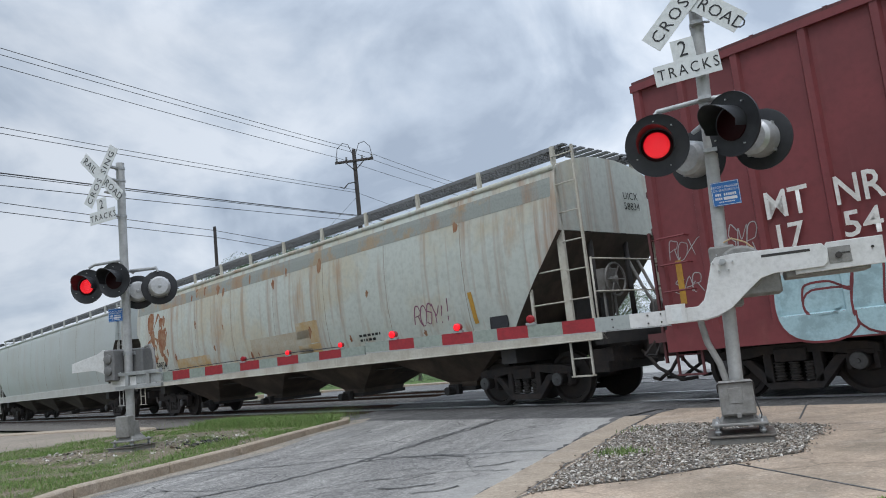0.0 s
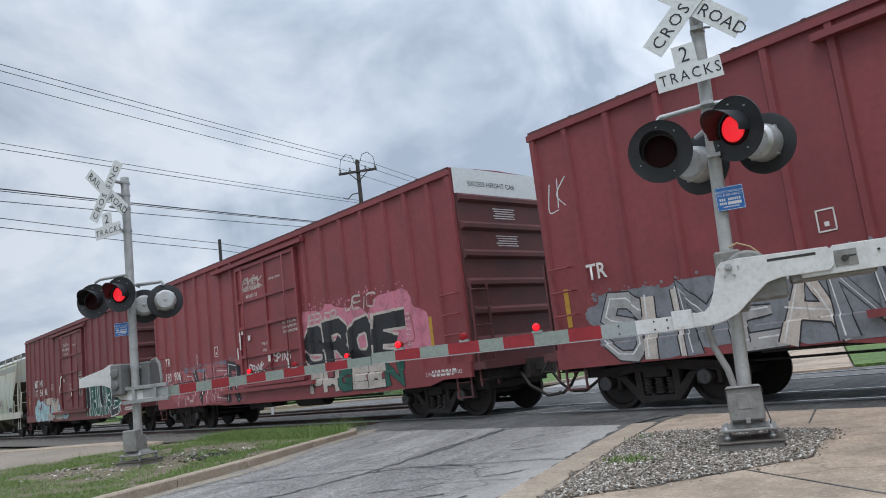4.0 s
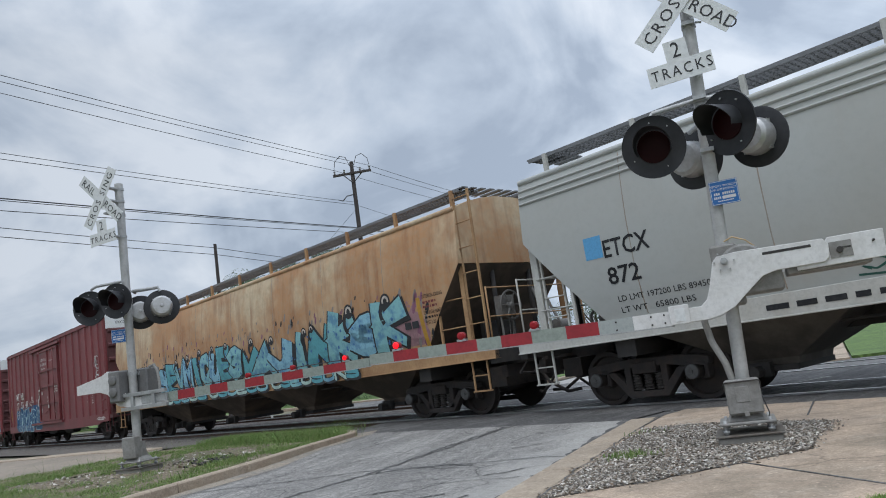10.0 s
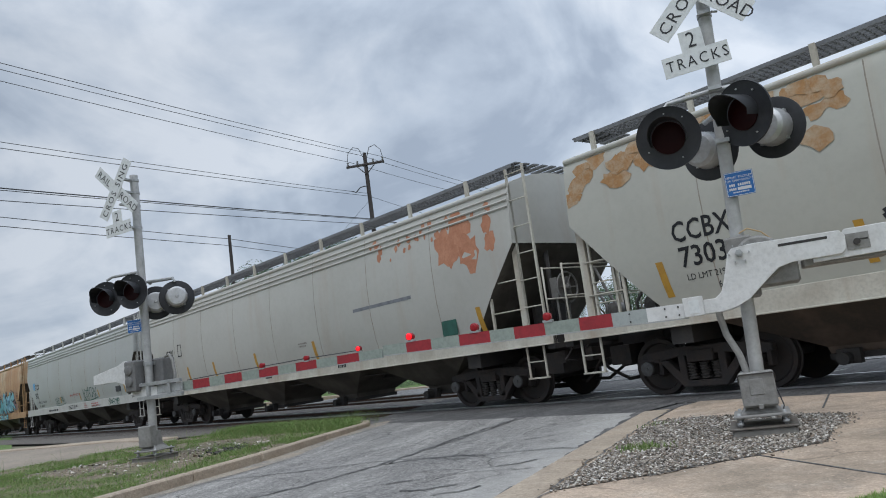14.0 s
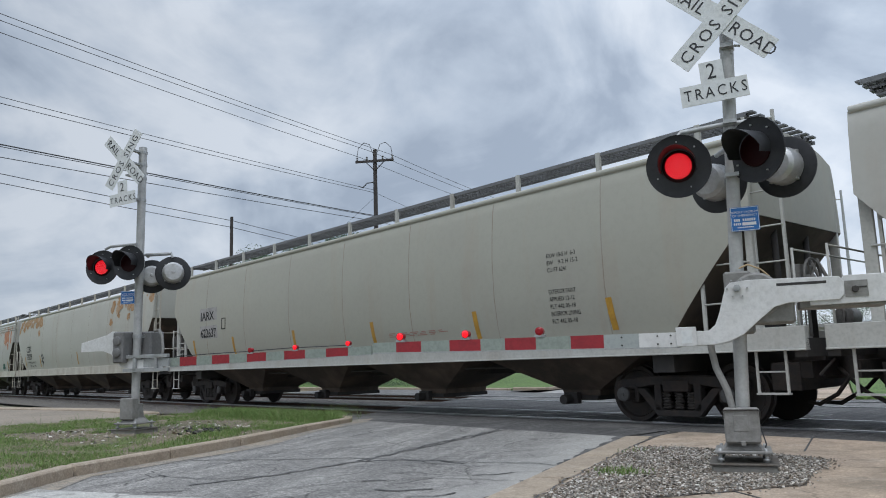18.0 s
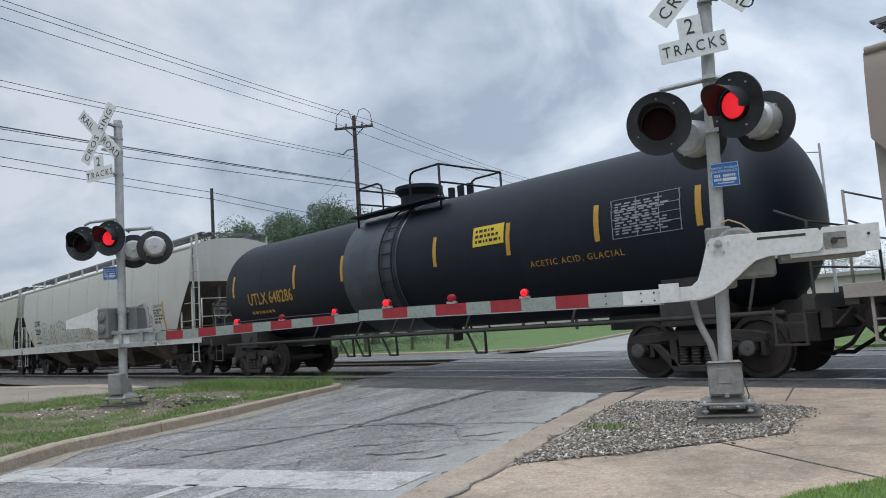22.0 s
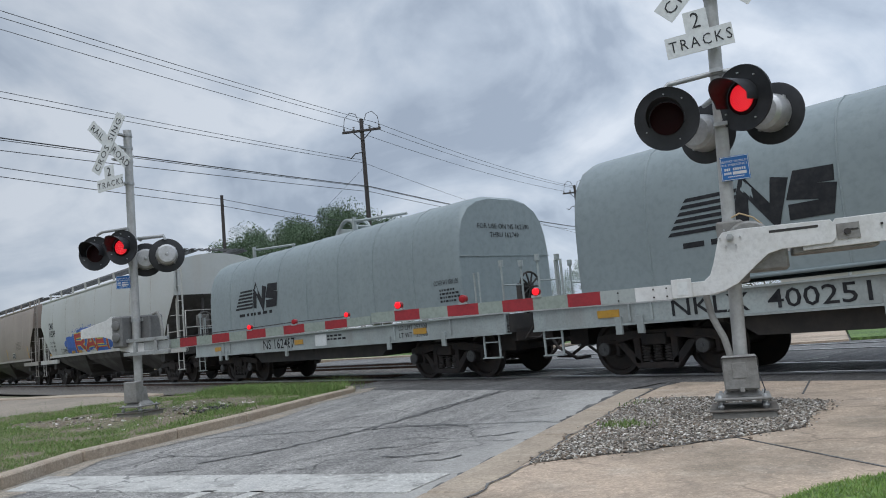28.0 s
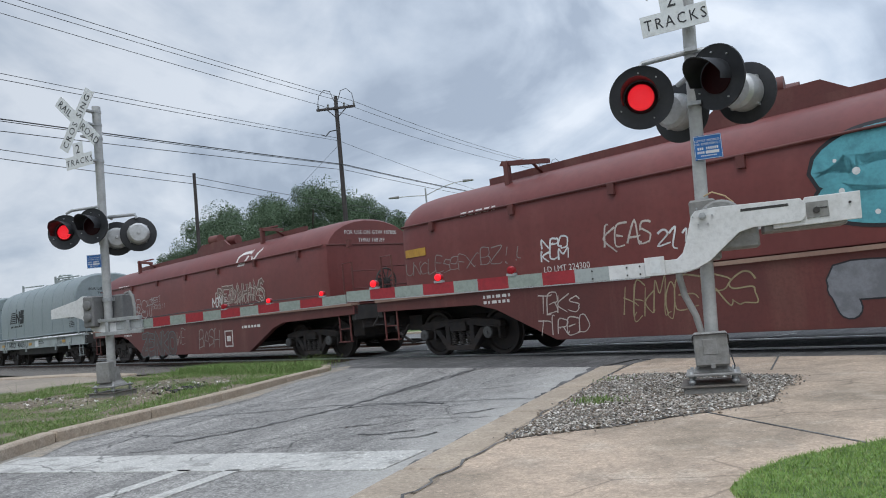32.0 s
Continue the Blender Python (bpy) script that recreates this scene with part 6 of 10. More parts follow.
def piece(car, text, x0, x1, z0, z1, fill, line, surf, seed, thick=.30, edge=.035, back=None, shade=None, high=None, spots=None, rise=0.0, style="block", posts=(), lean=0.0):
    """Big sprayed capitals: each has its shade, outline, fill and highlights, and overlaps the one before."""
    rnd = random.Random(seed)
    n, h = len(text), z1 - z0
    w = (x1 - x0) / n
    fills = fill if isinstance(fill, (list, tuple)) else [fill]
    if back:
        cloud(car, x0 - .15, x1 + .15, z0, z1, max(3, n), back, surf, seed + 500, posts)
    for i, ch in enumerate(text):
        if ch == " ":
            continue
        gx, e = x0 + w * i, .0045 + .0011 * i
        lift = rise * (i / max(1, n - 1) - .5)
        sl, hh = lean + rnd.uniform(-.10, .10), h * rnd.uniform(.92, 1.05)
        t = thick * min(w, h * 1.1)
        wild = style == "wild"
        S, O, Fi, H = bmesh.new(), bmesh.new(), bmesh.new(), bmesh.new()
        j = lambda: rnd.uniform(-.06, .06) if wild else rnd.uniform(-.03, .03)
        for k, st in enumerate(strokes(ch)):
            st = [(a + j(), b + j()) for a, b in st]
            pad = .5 * t
            pts = [(gx + pad * .6 + (w - pad * .8) * a + sl * h * b, z0 + lift + pad + (hh - 2 * pad) * b) for a, b in st]
            if style == "bubble":
                pts = curved(pts, 4)
            P = [Vector(p) for p in pts]
            ext = t * (.5 if style == "block" else .15 if style == "bubble" else .55)
            P[0] += (P[0] - P[1]).normalized() * ext
            P[-1] += (P[-1] - P[-2]).normalized() * ext * (1.7 if wild and rnd.random() < .4 else 1)
            pts = [(p.x, min(z1 + .3 * h, max(z0 + .01, p.y))) for p in P]
            point = wild and rnd.random() < .5
            inner = (lambda q, t=t: t * (1.1 - .6 * q ** 2)) if point else t
            outer = (lambda q, t=t: t * (1.1 - .6 * q ** 2) + 2 * edge) if point else t + 2 * edge
            if shade:
                ribbon(S, [(a + 1.6 * edge + .03, b - .8 * edge - .02) for a, b in pts], outer, lambda z: surf(max(z, z0 - .02)), e + .00003 * k)
            ribbon(O, pts, outer, surf, e + .0002 + .00004 * k)
            ribbon(Fi, pts, inner, surf, e + .0005 + .00004 * k)
            if style == "bubble":
                for p in (pts[0], pts[-1]):
                    disc(O, p, t / 2 + edge, surf, e + .0002 + .00004 * k + .00002)
                    disc(Fi, p, t / 2, surf, e + .0005 + .00004 * k + .00002)
            if high:
                ribbon(H, [(a - .20 * t, b + .16 * t) for a, b in pts], .10 * t, surf, e + .0008 + .00004 * k)
        if spots:
            for _ in range(9):
                disc(H, (gx + w * rnd.uniform(.05, .95), z0 + lift + hh * rnd.uniform(.12, .88)), h * rnd.uniform(.018, .042), surf, e + .0009, 8)
        for bm in (S, O, Fi, H):
            settle(bm, surf, posts)
        form = part("graffiti_form", O, line, car, "sprayed outline of a big letter form")
        part("fill", Fi, fills[i % len(fills)], form)
        if shade:
            part("shade", S, shade, form)
        else:
            S.free()
        if high or spots:
            part("highlight", H, high or spots, form)
        else:
            H.free()


def tag(car, text, x0, x1, z0, z1, material, surf, seed, w=.03, lean=.15, posts=(), under=False):
    """A quick hand-sprayed word in one thin line."""
    rnd = random.Random(seed)
    h, ww = z1 - z0, (x1 - x0) / len(text)
    for i, ch in enumerate(text):
        if ch == " ":
            continue
        bm = bmesh.new()
        hh, up = h * rnd.uniform(.8, 1.1), h * rnd.uniform(-.08, .08)
        for k, st in enumerate(strokes(ch)):
            pts = [(x0 + ww * (i - .05 + 1.02 * (a + rnd.uniform(-.10, .10))) + lean * h * b, z0 + up + hh * (b + rnd.uniform(-.09, .09))) for a, b in st]
            if rnd.random() < .5:
                a, b = pts[-1]
                pts.append((a + ww * rnd.uniform(.1, .4), b - h * rnd.uniform(-.15, .2)))
            ribbon(bm, curved(pts), lambda q: w * (1.05 - .45 * q), surf, .005 + .0002 * i + .00004 * k)
        settle(bm, surf, posts)
        part("spray_tag", bm, material, car, "thin sprayed stroke of a tag")
    if under:
        bm = bmesh.new()
        ribbon(bm, curved([(x0 - .1, z0 - .06), (x0 + .5 * (x1 - x0), z0 - .10), (x1 + .15, z0 - .02)]), w * .8, surf, .0045)
        settle(bm, surf, posts)
        part("spray_tag", bm, material, car, "thin sprayed underline")


def print_block(car, x, z, w, h, rows, material, surf, seed=0):
    """Lines of print too small to read, as bars."""
    rnd = random.Random(seed)
    bm = bmesh.new()
    for r in range(rows):
        zz = z + h - (r + 0.5) * h / rows
        xx = x
        while xx < x + w * rnd.uniform(.7, 1):
            l = rnd.uniform(.05, .16) * max(.4, w)
            a, b = zz - h / rows * .27, zz + h / rows * .27
            vs = [bm.verts.new((p, -surf(q) - .005, q)) for p, q in ((xx, a), (xx + l, a), (xx + l, b), (xx, b))]
            bm.faces.new(vs)
            xx += l + .05 * max(.4, w)
    return tagged(part("small_print", bm, material, car), "lines of small print", "", "", "stuff")


def stripe(car, x, z0, z1, w, material, surf, slant=0.0):
    bm = bmesh.new()
    n = 6
    for k in range(n):
        za, zb = z0 + (z1 - z0) * k / n, z0 + (z1 - z0) * (k + 1) / n
        vs = [bm.verts.new((x + dx + slant * (q - z0), -surf(q) - .006, q)) for dx, q in ((0, za), (w, za), (w, zb), (0, zb))]
        bm.faces.new(vs)
    bmesh.ops.remove_doubles(bm, verts=bm.verts, dist=1e-5)
    return part("reflective_strip", bm, material, car, "yellow reflective strip")


ylw = mat("reflector_yellow", (0.48, 0.265, 0.032), 0.5, other=(0.36, 0.18, 0.035), scale=6, amount=0.6)
letter_white = mat("letter_white", (0.70, 0.69, 0.66), 0.6, other=(0.45, 0.40, 0.36), scale=9, amount=0.5)
letter_black = mat("letter_black", (0.018, 0.019, 0.022), 0.7, other=(0.06, 0.06, 0.06), scale=9, amount=0.35, spec=.2)
spray = lambda name, col: mat("spray_" + name, col, 0.6, other=(0.05, 0.17, 0.36) if name in ("ltblue", "aqua") else tuple(c * .6 for c in col), scale=4.0, amount=0.7, lo=.48, hi=.62)
SP = {"black": spray("black", (0.02, 0.02, 0.024)), "white": spray("white", (0.66, 0.67, 0.66)), "teal": spray("teal", (0.10, 0.36, 0.42)), "aqua": spray("aqua", (0.22, 0.47, 0.50)),
      "green": spray("green", (0.02, 0.10, 0.075)), "pink": spray("pink", (0.58, 0.20, 0.27)), "silver": spray("silver", (0.36, 0.35, 0.34)), "orange": spray("orange", (0.52, 0.26, 0.11)),
      "blue": spray("blue", (0.03, 0.10, 0.21)), "royal": spray("royal", (0.03, 0.11, 0.42)), "red": spray("red", (0.42, 0.03, 0.03)), "yellow": spray("yellow", (0.55, 0.55, 0.06)), "grey": spray("grey", (0.20, 0.21, 0.23)),
      "peach": spray("peach", (0.62, 0.36, 0.24)), "ltblue": spray("ltblue", (0.25, 0.50, 0.62)), "purple": spray("purple", (0.25, 0.10, 0.16)),
      "beige": spray("beige", (0.46, 0.40, 0.34)), "powder": spray("powder", (0.36, 0.52, 0.56)), "maroon": spray("maroon", (0.17, 0.03, 0.035)), "rose": spray("rose", (0.36, 0.11, 0.12)),
      "bone": spray("bone", (0.52, 0.46, 0.41)), "dusk": spray("dusk", (0.15, 0.21, 0.27)), "stone": spray("stone", (0.25, 0.22, 0.20)), "slate": spray("slate", (0.16, 0.20, 0.20))}


# ---------------------------------------------------------------- box cars
def boxcar(s0, label, marks, decor, tone=1.0, L=15.75):
    HW, Z0, EAVE = 1.40, 0.98, 4.93
    far = lambda x: x if x < 10.2 else 10.2 + (x - 10.2) * (L - 10.2) / 5.55
    col = (0.205 * tone, 0.041 * tone, 0.045 * tone)
    red = mat("boxcar_red_%d" % round(tone * 100), col, 0.55, other=(0.145 * tone, 0.031 * tone, 0.034 * tone), scale=0.8, amount=0.8, streak=(0.23, 0.085, 0.07), streak_amount=0.35, streak_lo=.56, streak_hi=.8,
              streak_scale=(5, 5, .25), bump=0.06, bump_scale=6)
    dirt = mat("boxcar_end_red", (0.125, 0.036, 0.037), 0.65, other=(0.07, 0.030, 0.030), scale=1.2, amount=0.8)
    car = thing("box_car", label, "box car", group="freight train")
    wheels = []
    for y in (-HW, HW - 0.06):
        bm = bmesh.new()
        box(bm, 0.0, L, y, y + 0.06, Z0, EAVE)
        part("side_sheet", bm, red, car, "oxide red steel side sheet")
    bm = bmesh.new()
    box(bm, 0.06, L - 0.06, -HW + .06, HW - .06, Z0 - 0.04, Z0 + 0.04)
    part("car_floor", bm, under_black, car)
    # roof of cross panels with a rib between each two
    prof = [(-HW - .03, EAVE - .04), (-HW - .03, EAVE + .05), (0, EAVE + .10), (HW + .03, EAVE + .05), (HW + .03, EAVE - .04)]

    def roof_strip(bm, x0, x1, up):
        a, b = ([bm.verts.new((x, y, z + up)) for y, z in prof] for x in (x0, x1))
        for i in range(4):
            bm.faces.new((a[i], a[i + 1], b[i + 1], b[i]))
    panel = shared("roof_panel_%d" % round(L * 100), lambda bm: roof_strip(bm, .02, L / 16 - .02, 0), dirt)
    rib = shared("roof_rib", lambda bm: roof_strip(bm, -.03, .03, .012), dirt)
    for k in range(16):
        part("roof_panel", panel, None, car, at=pose(L * k / 16, 0, 0))
        if k:
            part("roof_rib", rib, None, car, at=pose(L * k / 16, 0, 0))
    for x in (.0, L - .04):
        bm = bmesh.new()
        a, b = ([bm.verts.new((xx, y, z)) for y, z in ((-HW, EAVE - .03), (-HW, EAVE + .045), (0, EAVE + .095), (HW, EAVE + .045), (HW, EAVE - .03))] for xx in (x, x + .04))
        bm.faces.new(a)
        bm.faces.new(b[::-1])
        for k in range(5):
            bm.faces.new((a[k], a[(k + 1) % 5], b[(k + 1) % 5], b[k]))
        part("roof_gable", bm, red, car)
    post = lambda bm: prism(bm, [(-.075, 0), (.075, 0), (.045, -POST_DEPTH), (-.045, -POST_DEPTH)], Z0 + .02, EAVE - .10, "xy")
    me = shared("boxcar_post_%d" % round(tone * 100), post, red)
    for x in BOX_POSTS:
        part("side_post", me, None, car, at=pose(far(x), -HW, 0, 0, 0, 0))
        part("side_post", me, None, car, at=pose(far(x), HW, 0, 0, 0, 180))
    # sills and top chords
    for s in (-1, 1):
        bm = bmesh.new()
        y0, y1 = (-HW - .05, -HW + .02) if s < 0 else (HW - .02, HW + .05)
        prism(bm, [(0, Z0 + .12), (0, .76), (4.6, .76), (5.1, .70), (11.0, .66), (L - 1.25, .70), (L - .85, .80), (L, .80), (L, Z0 + .12)], y0, y1)
        part("side_sill", bm, red, car, "red side sill")
        bm = bmesh.new()
        box(bm, 0, L, y0 - .02, y1 + .02, EAVE - .12, EAVE - .01)
        part("top_chord", bm, red, car)
    # sliding plug door with its frame and bars
    for s in (-1, 1):
        Y = lambda a, b: (min(s * a, s * b), max(s * a, s * b))
        bm = bmesh.new()
        y0, y1 = Y(HW + .005, HW + .065)
        box(bm, 6.42, 9.75, y0, y1, 1.15, 4.55)
        door = part("door", bm, red, car, "red ribbed sliding door", bevel=.008)
        y0, y1 = Y(HW + .066, HW + .115)
        bars = [(x, x + .10, 1.15, 4.55) for x in (6.42, 8.05, 9.66)]
        bars += [(a, b, z, z + .09) for z in (1.15, 1.95, 2.75, 3.5, 4.45) for a, b in ((6.53, 8.04), (8.16, 9.65))]
        for a, b, c, d in bars:
            bm = bmesh.new()
            box(bm, a, b, y0, y1, c, d)
            part("door_bar", bm, red, door)
        y0, y1 = Y(HW + .02, HW + .16)
        for z in (4.60, 1.02):
            bm = bmesh.new()
            box(bm, 5.0, 10.2, y0, y1, z, z + .10)
            part("door_track", bm, red, car)
        yb = s * (HW + .15)
        for p, q in (((6.9, yb, 1.2), (6.9, yb, 4.5)), ((9.2, yb, 1.2), (9.2, yb, 4.5)), ((7.6, yb, 1.5), (8.4, yb, 1.75))):
            bm = bmesh.new()
            rod(bm, p, q, .018, 6)
            part("locking_bar", bm, red, door)
    # ribbed ends
    for x, sgn in ((0, -1), (L, 1)):
        bm = bmesh.new()
        zs = [Z0 + .3 + k * .58 for k in range(6)]
        box(bm, *((x - .02, x + .06) if sgn < 0 else (x - .06, x + .02)), -HW + .065, HW - .065, Z0, EAVE + .02)
        end = part("end_wall", bm, dirt, car, "dark red corrugated end wall")
        for z in zs:
            bm = bmesh.new()
            pr = [(-HW + .1, z + .08), (-HW + .1, z + .28), (HW - .1, z + .28), (HW - .1, z + .08)]
            xa, xb = (x - .02, x - .10) if sgn < 0 else (x + .02, x + .10)
            a = [bm.verts.new((xa, y, zz)) for y, zz in pr]
            b = [bm.verts.new((xb, y * .98, zz + (.06 if zz < z + .1 else -.06))) for y, zz in pr]
            bm.faces.new(b)
            for i in range(4):
                bm.faces.new((a[i], a[(i + 1) % 4], b[(i + 1) % 4], b[i]))
            part("end_rib", bm, dirt, end)
        bm = bmesh.new()
        xa = x - .035 if sgn < 0 else x + .022
        box(bm, xa, xa + .012, -HW + .05, HW - .05, 4.44, EAVE + .05)
        pl = part("height_panel", bm, sign_white, car, "white panel marked for excess height")
        if sgn > 0:
            me = letters("EXCESS HEIGHT CAR", .15, 1.0, "CENTER")
            for v in me.vertices:
                v.co = (xa + .016, v.co.x - .25, v.co.y + 4.62)
            me.materials.clear()
            part("lettering", me, letter_black, pl)
            for k, zz in enumerate((4.16, 3.58)):
                bm = bmesh.new()
                for r in range(5):
                    box(bm, x + .022, x + .026, -.30 + .03 * (r % 3), .36 - .04 * (r % 2), zz - .05 * r, zz - .05 * r + .02)
                tagged(part("small_print", bm, letter_white, car), "lines of small print", "", "", "stuff")
        # end ladder, platform, brake wheel
        ladder(car, dirt, x + (-.12 if sgn < 0 else .12), .45, .6, 2.6, -HW + .08 if sgn < 0 else -HW + .08, 6, 90)
        bm = bmesh.new()
        box(bm, *((x - .34, x - .02) if sgn < 0 else (x + .02, x + .34)), -HW, HW, .92, 1.06)
        part("end_sill", bm, dirt, car, "dark red end sill")
        step(car, dirt, x + (.3 if sgn < 0 else -.3), -HW + .02, .42, .80)
    grab = shared("grab_iron_%d" % round(tone * 100), lambda bm: tube(bm, [(0, -HW, 0), (0, -HW - .12, 0), (.45, -HW - .12, 0), (.45, -HW, 0)], .012, 6), red)
    for x in (.12, L - .57):
        for z in (1.25, 1.65, 2.05, 2.45):
            part("grab_iron", grab, None, car, at=pose(x, 0, z, 0, 0, 0))
    bm = bmesh.new()
    box(bm, -.2, L + .2, -.2, .2, .72, .95)
    for k in range(9):
        box(bm, 1 + k * 1.7, 1.12 + k * 1.7, -1.25, 1.25, .82, .95)
    box(bm, 5.6, 6.9, -.9, -.4, .52, .86)
    rod(bm, (8.3, -.75, .66), (9.6, -.75, .66), .20, 14)
    rod(bm, (2.4, -.5, .60), (13.4, -.5, .52), .022, 6)
    rod(bm, (3.4, -1.1, .74), (12.4, -1.1, .62), .03, 6)
    part("underframe", bm, under_black, car, "dark underframe and brake gear")
    for x in (1.62, L - 1.55):
        add_truck(car, x, wheels)
    add_couplers(car, -.08, L + .08)
    face = lambda z: HW
    a, b = marks
    for text, size, x, z, wd in a:
        lettering(text, size, car, letter_white, x, z, face, eps=POST_DEPTH + .004, fit=wd, bold=.006)
    for k, (a, b2) in enumerate((("EXH", "17-0"), ("EXW", "10-8"), ("EW", "9-2"), ("IL", "50-6"), ("IW", "9-6"), ("IH", "13-1"), ("CU FT", "6273"))):
        lettering(a, .085, car, letter_white, far(13.30), 2.22 - .105 * k, face)
        lettering(b2, .085, car, letter_white, far(13.86), 2.22 - .105 * k, face)
    lettering("2 INCH HI COMP SHOES", .10, car, letter_white, far(14.4), .90, lambda z: HW + .05, fit=1.1)
    on_door = lambda z: HW + .066
    plain = a[0][0] == "TR"
    for text, x, z, w, size in (("CLOSE AND LOCK", 6.86, 4.02, .90, .17), ("BOTH DOORS BEFORE", 6.80, 3.80, 1.04, .17), ("MOVING CAR", 6.98, 3.58, .66, .17), ("OPENING 10 FT 6 IN", 8.3, 3.92, .62, .09),
                                ("NO LUBE REQUIRED", 8.86, 2.66, .66, .09), ("DOOR EQUIPPED WITH", 8.86, 2.54, .70, .09), ("SELF-LUBRICATING FITTINGS", 8.86, 2.42, .76, .09),
                                ("OPEN CLOSE", 7.66, 2.22, .48, .11), ("ASD", 7.72, 2.04, .20, .11)):
        lettering(text, size * (.8 if plain else 1), car, letter_white, x + (1.3 if plain and x < 7.5 else 0), z - (.72 if plain and x < 7.5 else 0), on_door, fit=w * (.75 if plain else 1), bold=.001)
    bm = bmesh.new()
    for a, b, c, d in ((0, .24, 0, .02), (0, .24, .28, .30), (0, .02, 0, .30), (.22, .24, 0, .30), (.09, .15, .07, .13)):
        box(bm, 4.58 + a, 4.58 + b, -HW - .010, -HW - .004, 2.17 + c, 2.17 + d)
    part("stencil_box", bm, letter_white, car, "small white stencilled box")
    for x, z, w, h in ((6.48, 2.2, .07, .5), (6.62, 2.62, .10, .10), (6.3, 1.95, .06, .32), (7.0, 2.42, .12, .14), (9.05, 1.5, .10, .22), (8.05, 1.75, .13, .16)):
        bm = bmesh.new()
        box(bm, x, x + w, -HW - .124, -HW - .117, z, z + h)
        part("paper_label", bm, letter_white, car, "torn white paper label")
    print_block(car, far(14.6), .86, .8, .16, 2, letter_white, lambda z: HW + .05, 7)
    stripe(car, .30, 1.45, 2.1, .10, ylw, face)
    stripe(car, L - 1.13 + (L - 15.75) * .5, 1.45, 2.1, .10, ylw, face)
    decor(car, face)
    TRAIN.append((car, s0, wheels))
    return car


# ---------------------------------------------------------------- covered hoppers
ROUND = [(1.38, 1.44), (1.7, 1.52), (2.2, 1.585), (2.8, 1.60), (2.96, 1.598), (3.4, 1.57), (3.8, 1.53), (4.02, 1.49)]
ROOF = [(4.10, 1.42), (4.22, 1.10), (4.31, .7), (4.36, .3)]


def hopper_surf(z):
    if z <= ROUND[0][0]:
        return ROUND[0][1]
    for (z0, y0), (z1, y1) in zip(ROUND, ROUND[1:]):
        if z <= z1:
            return y0 + (y1 - y0) * (z - z0) / (z1 - z0)
    return ROUND[-1][1]


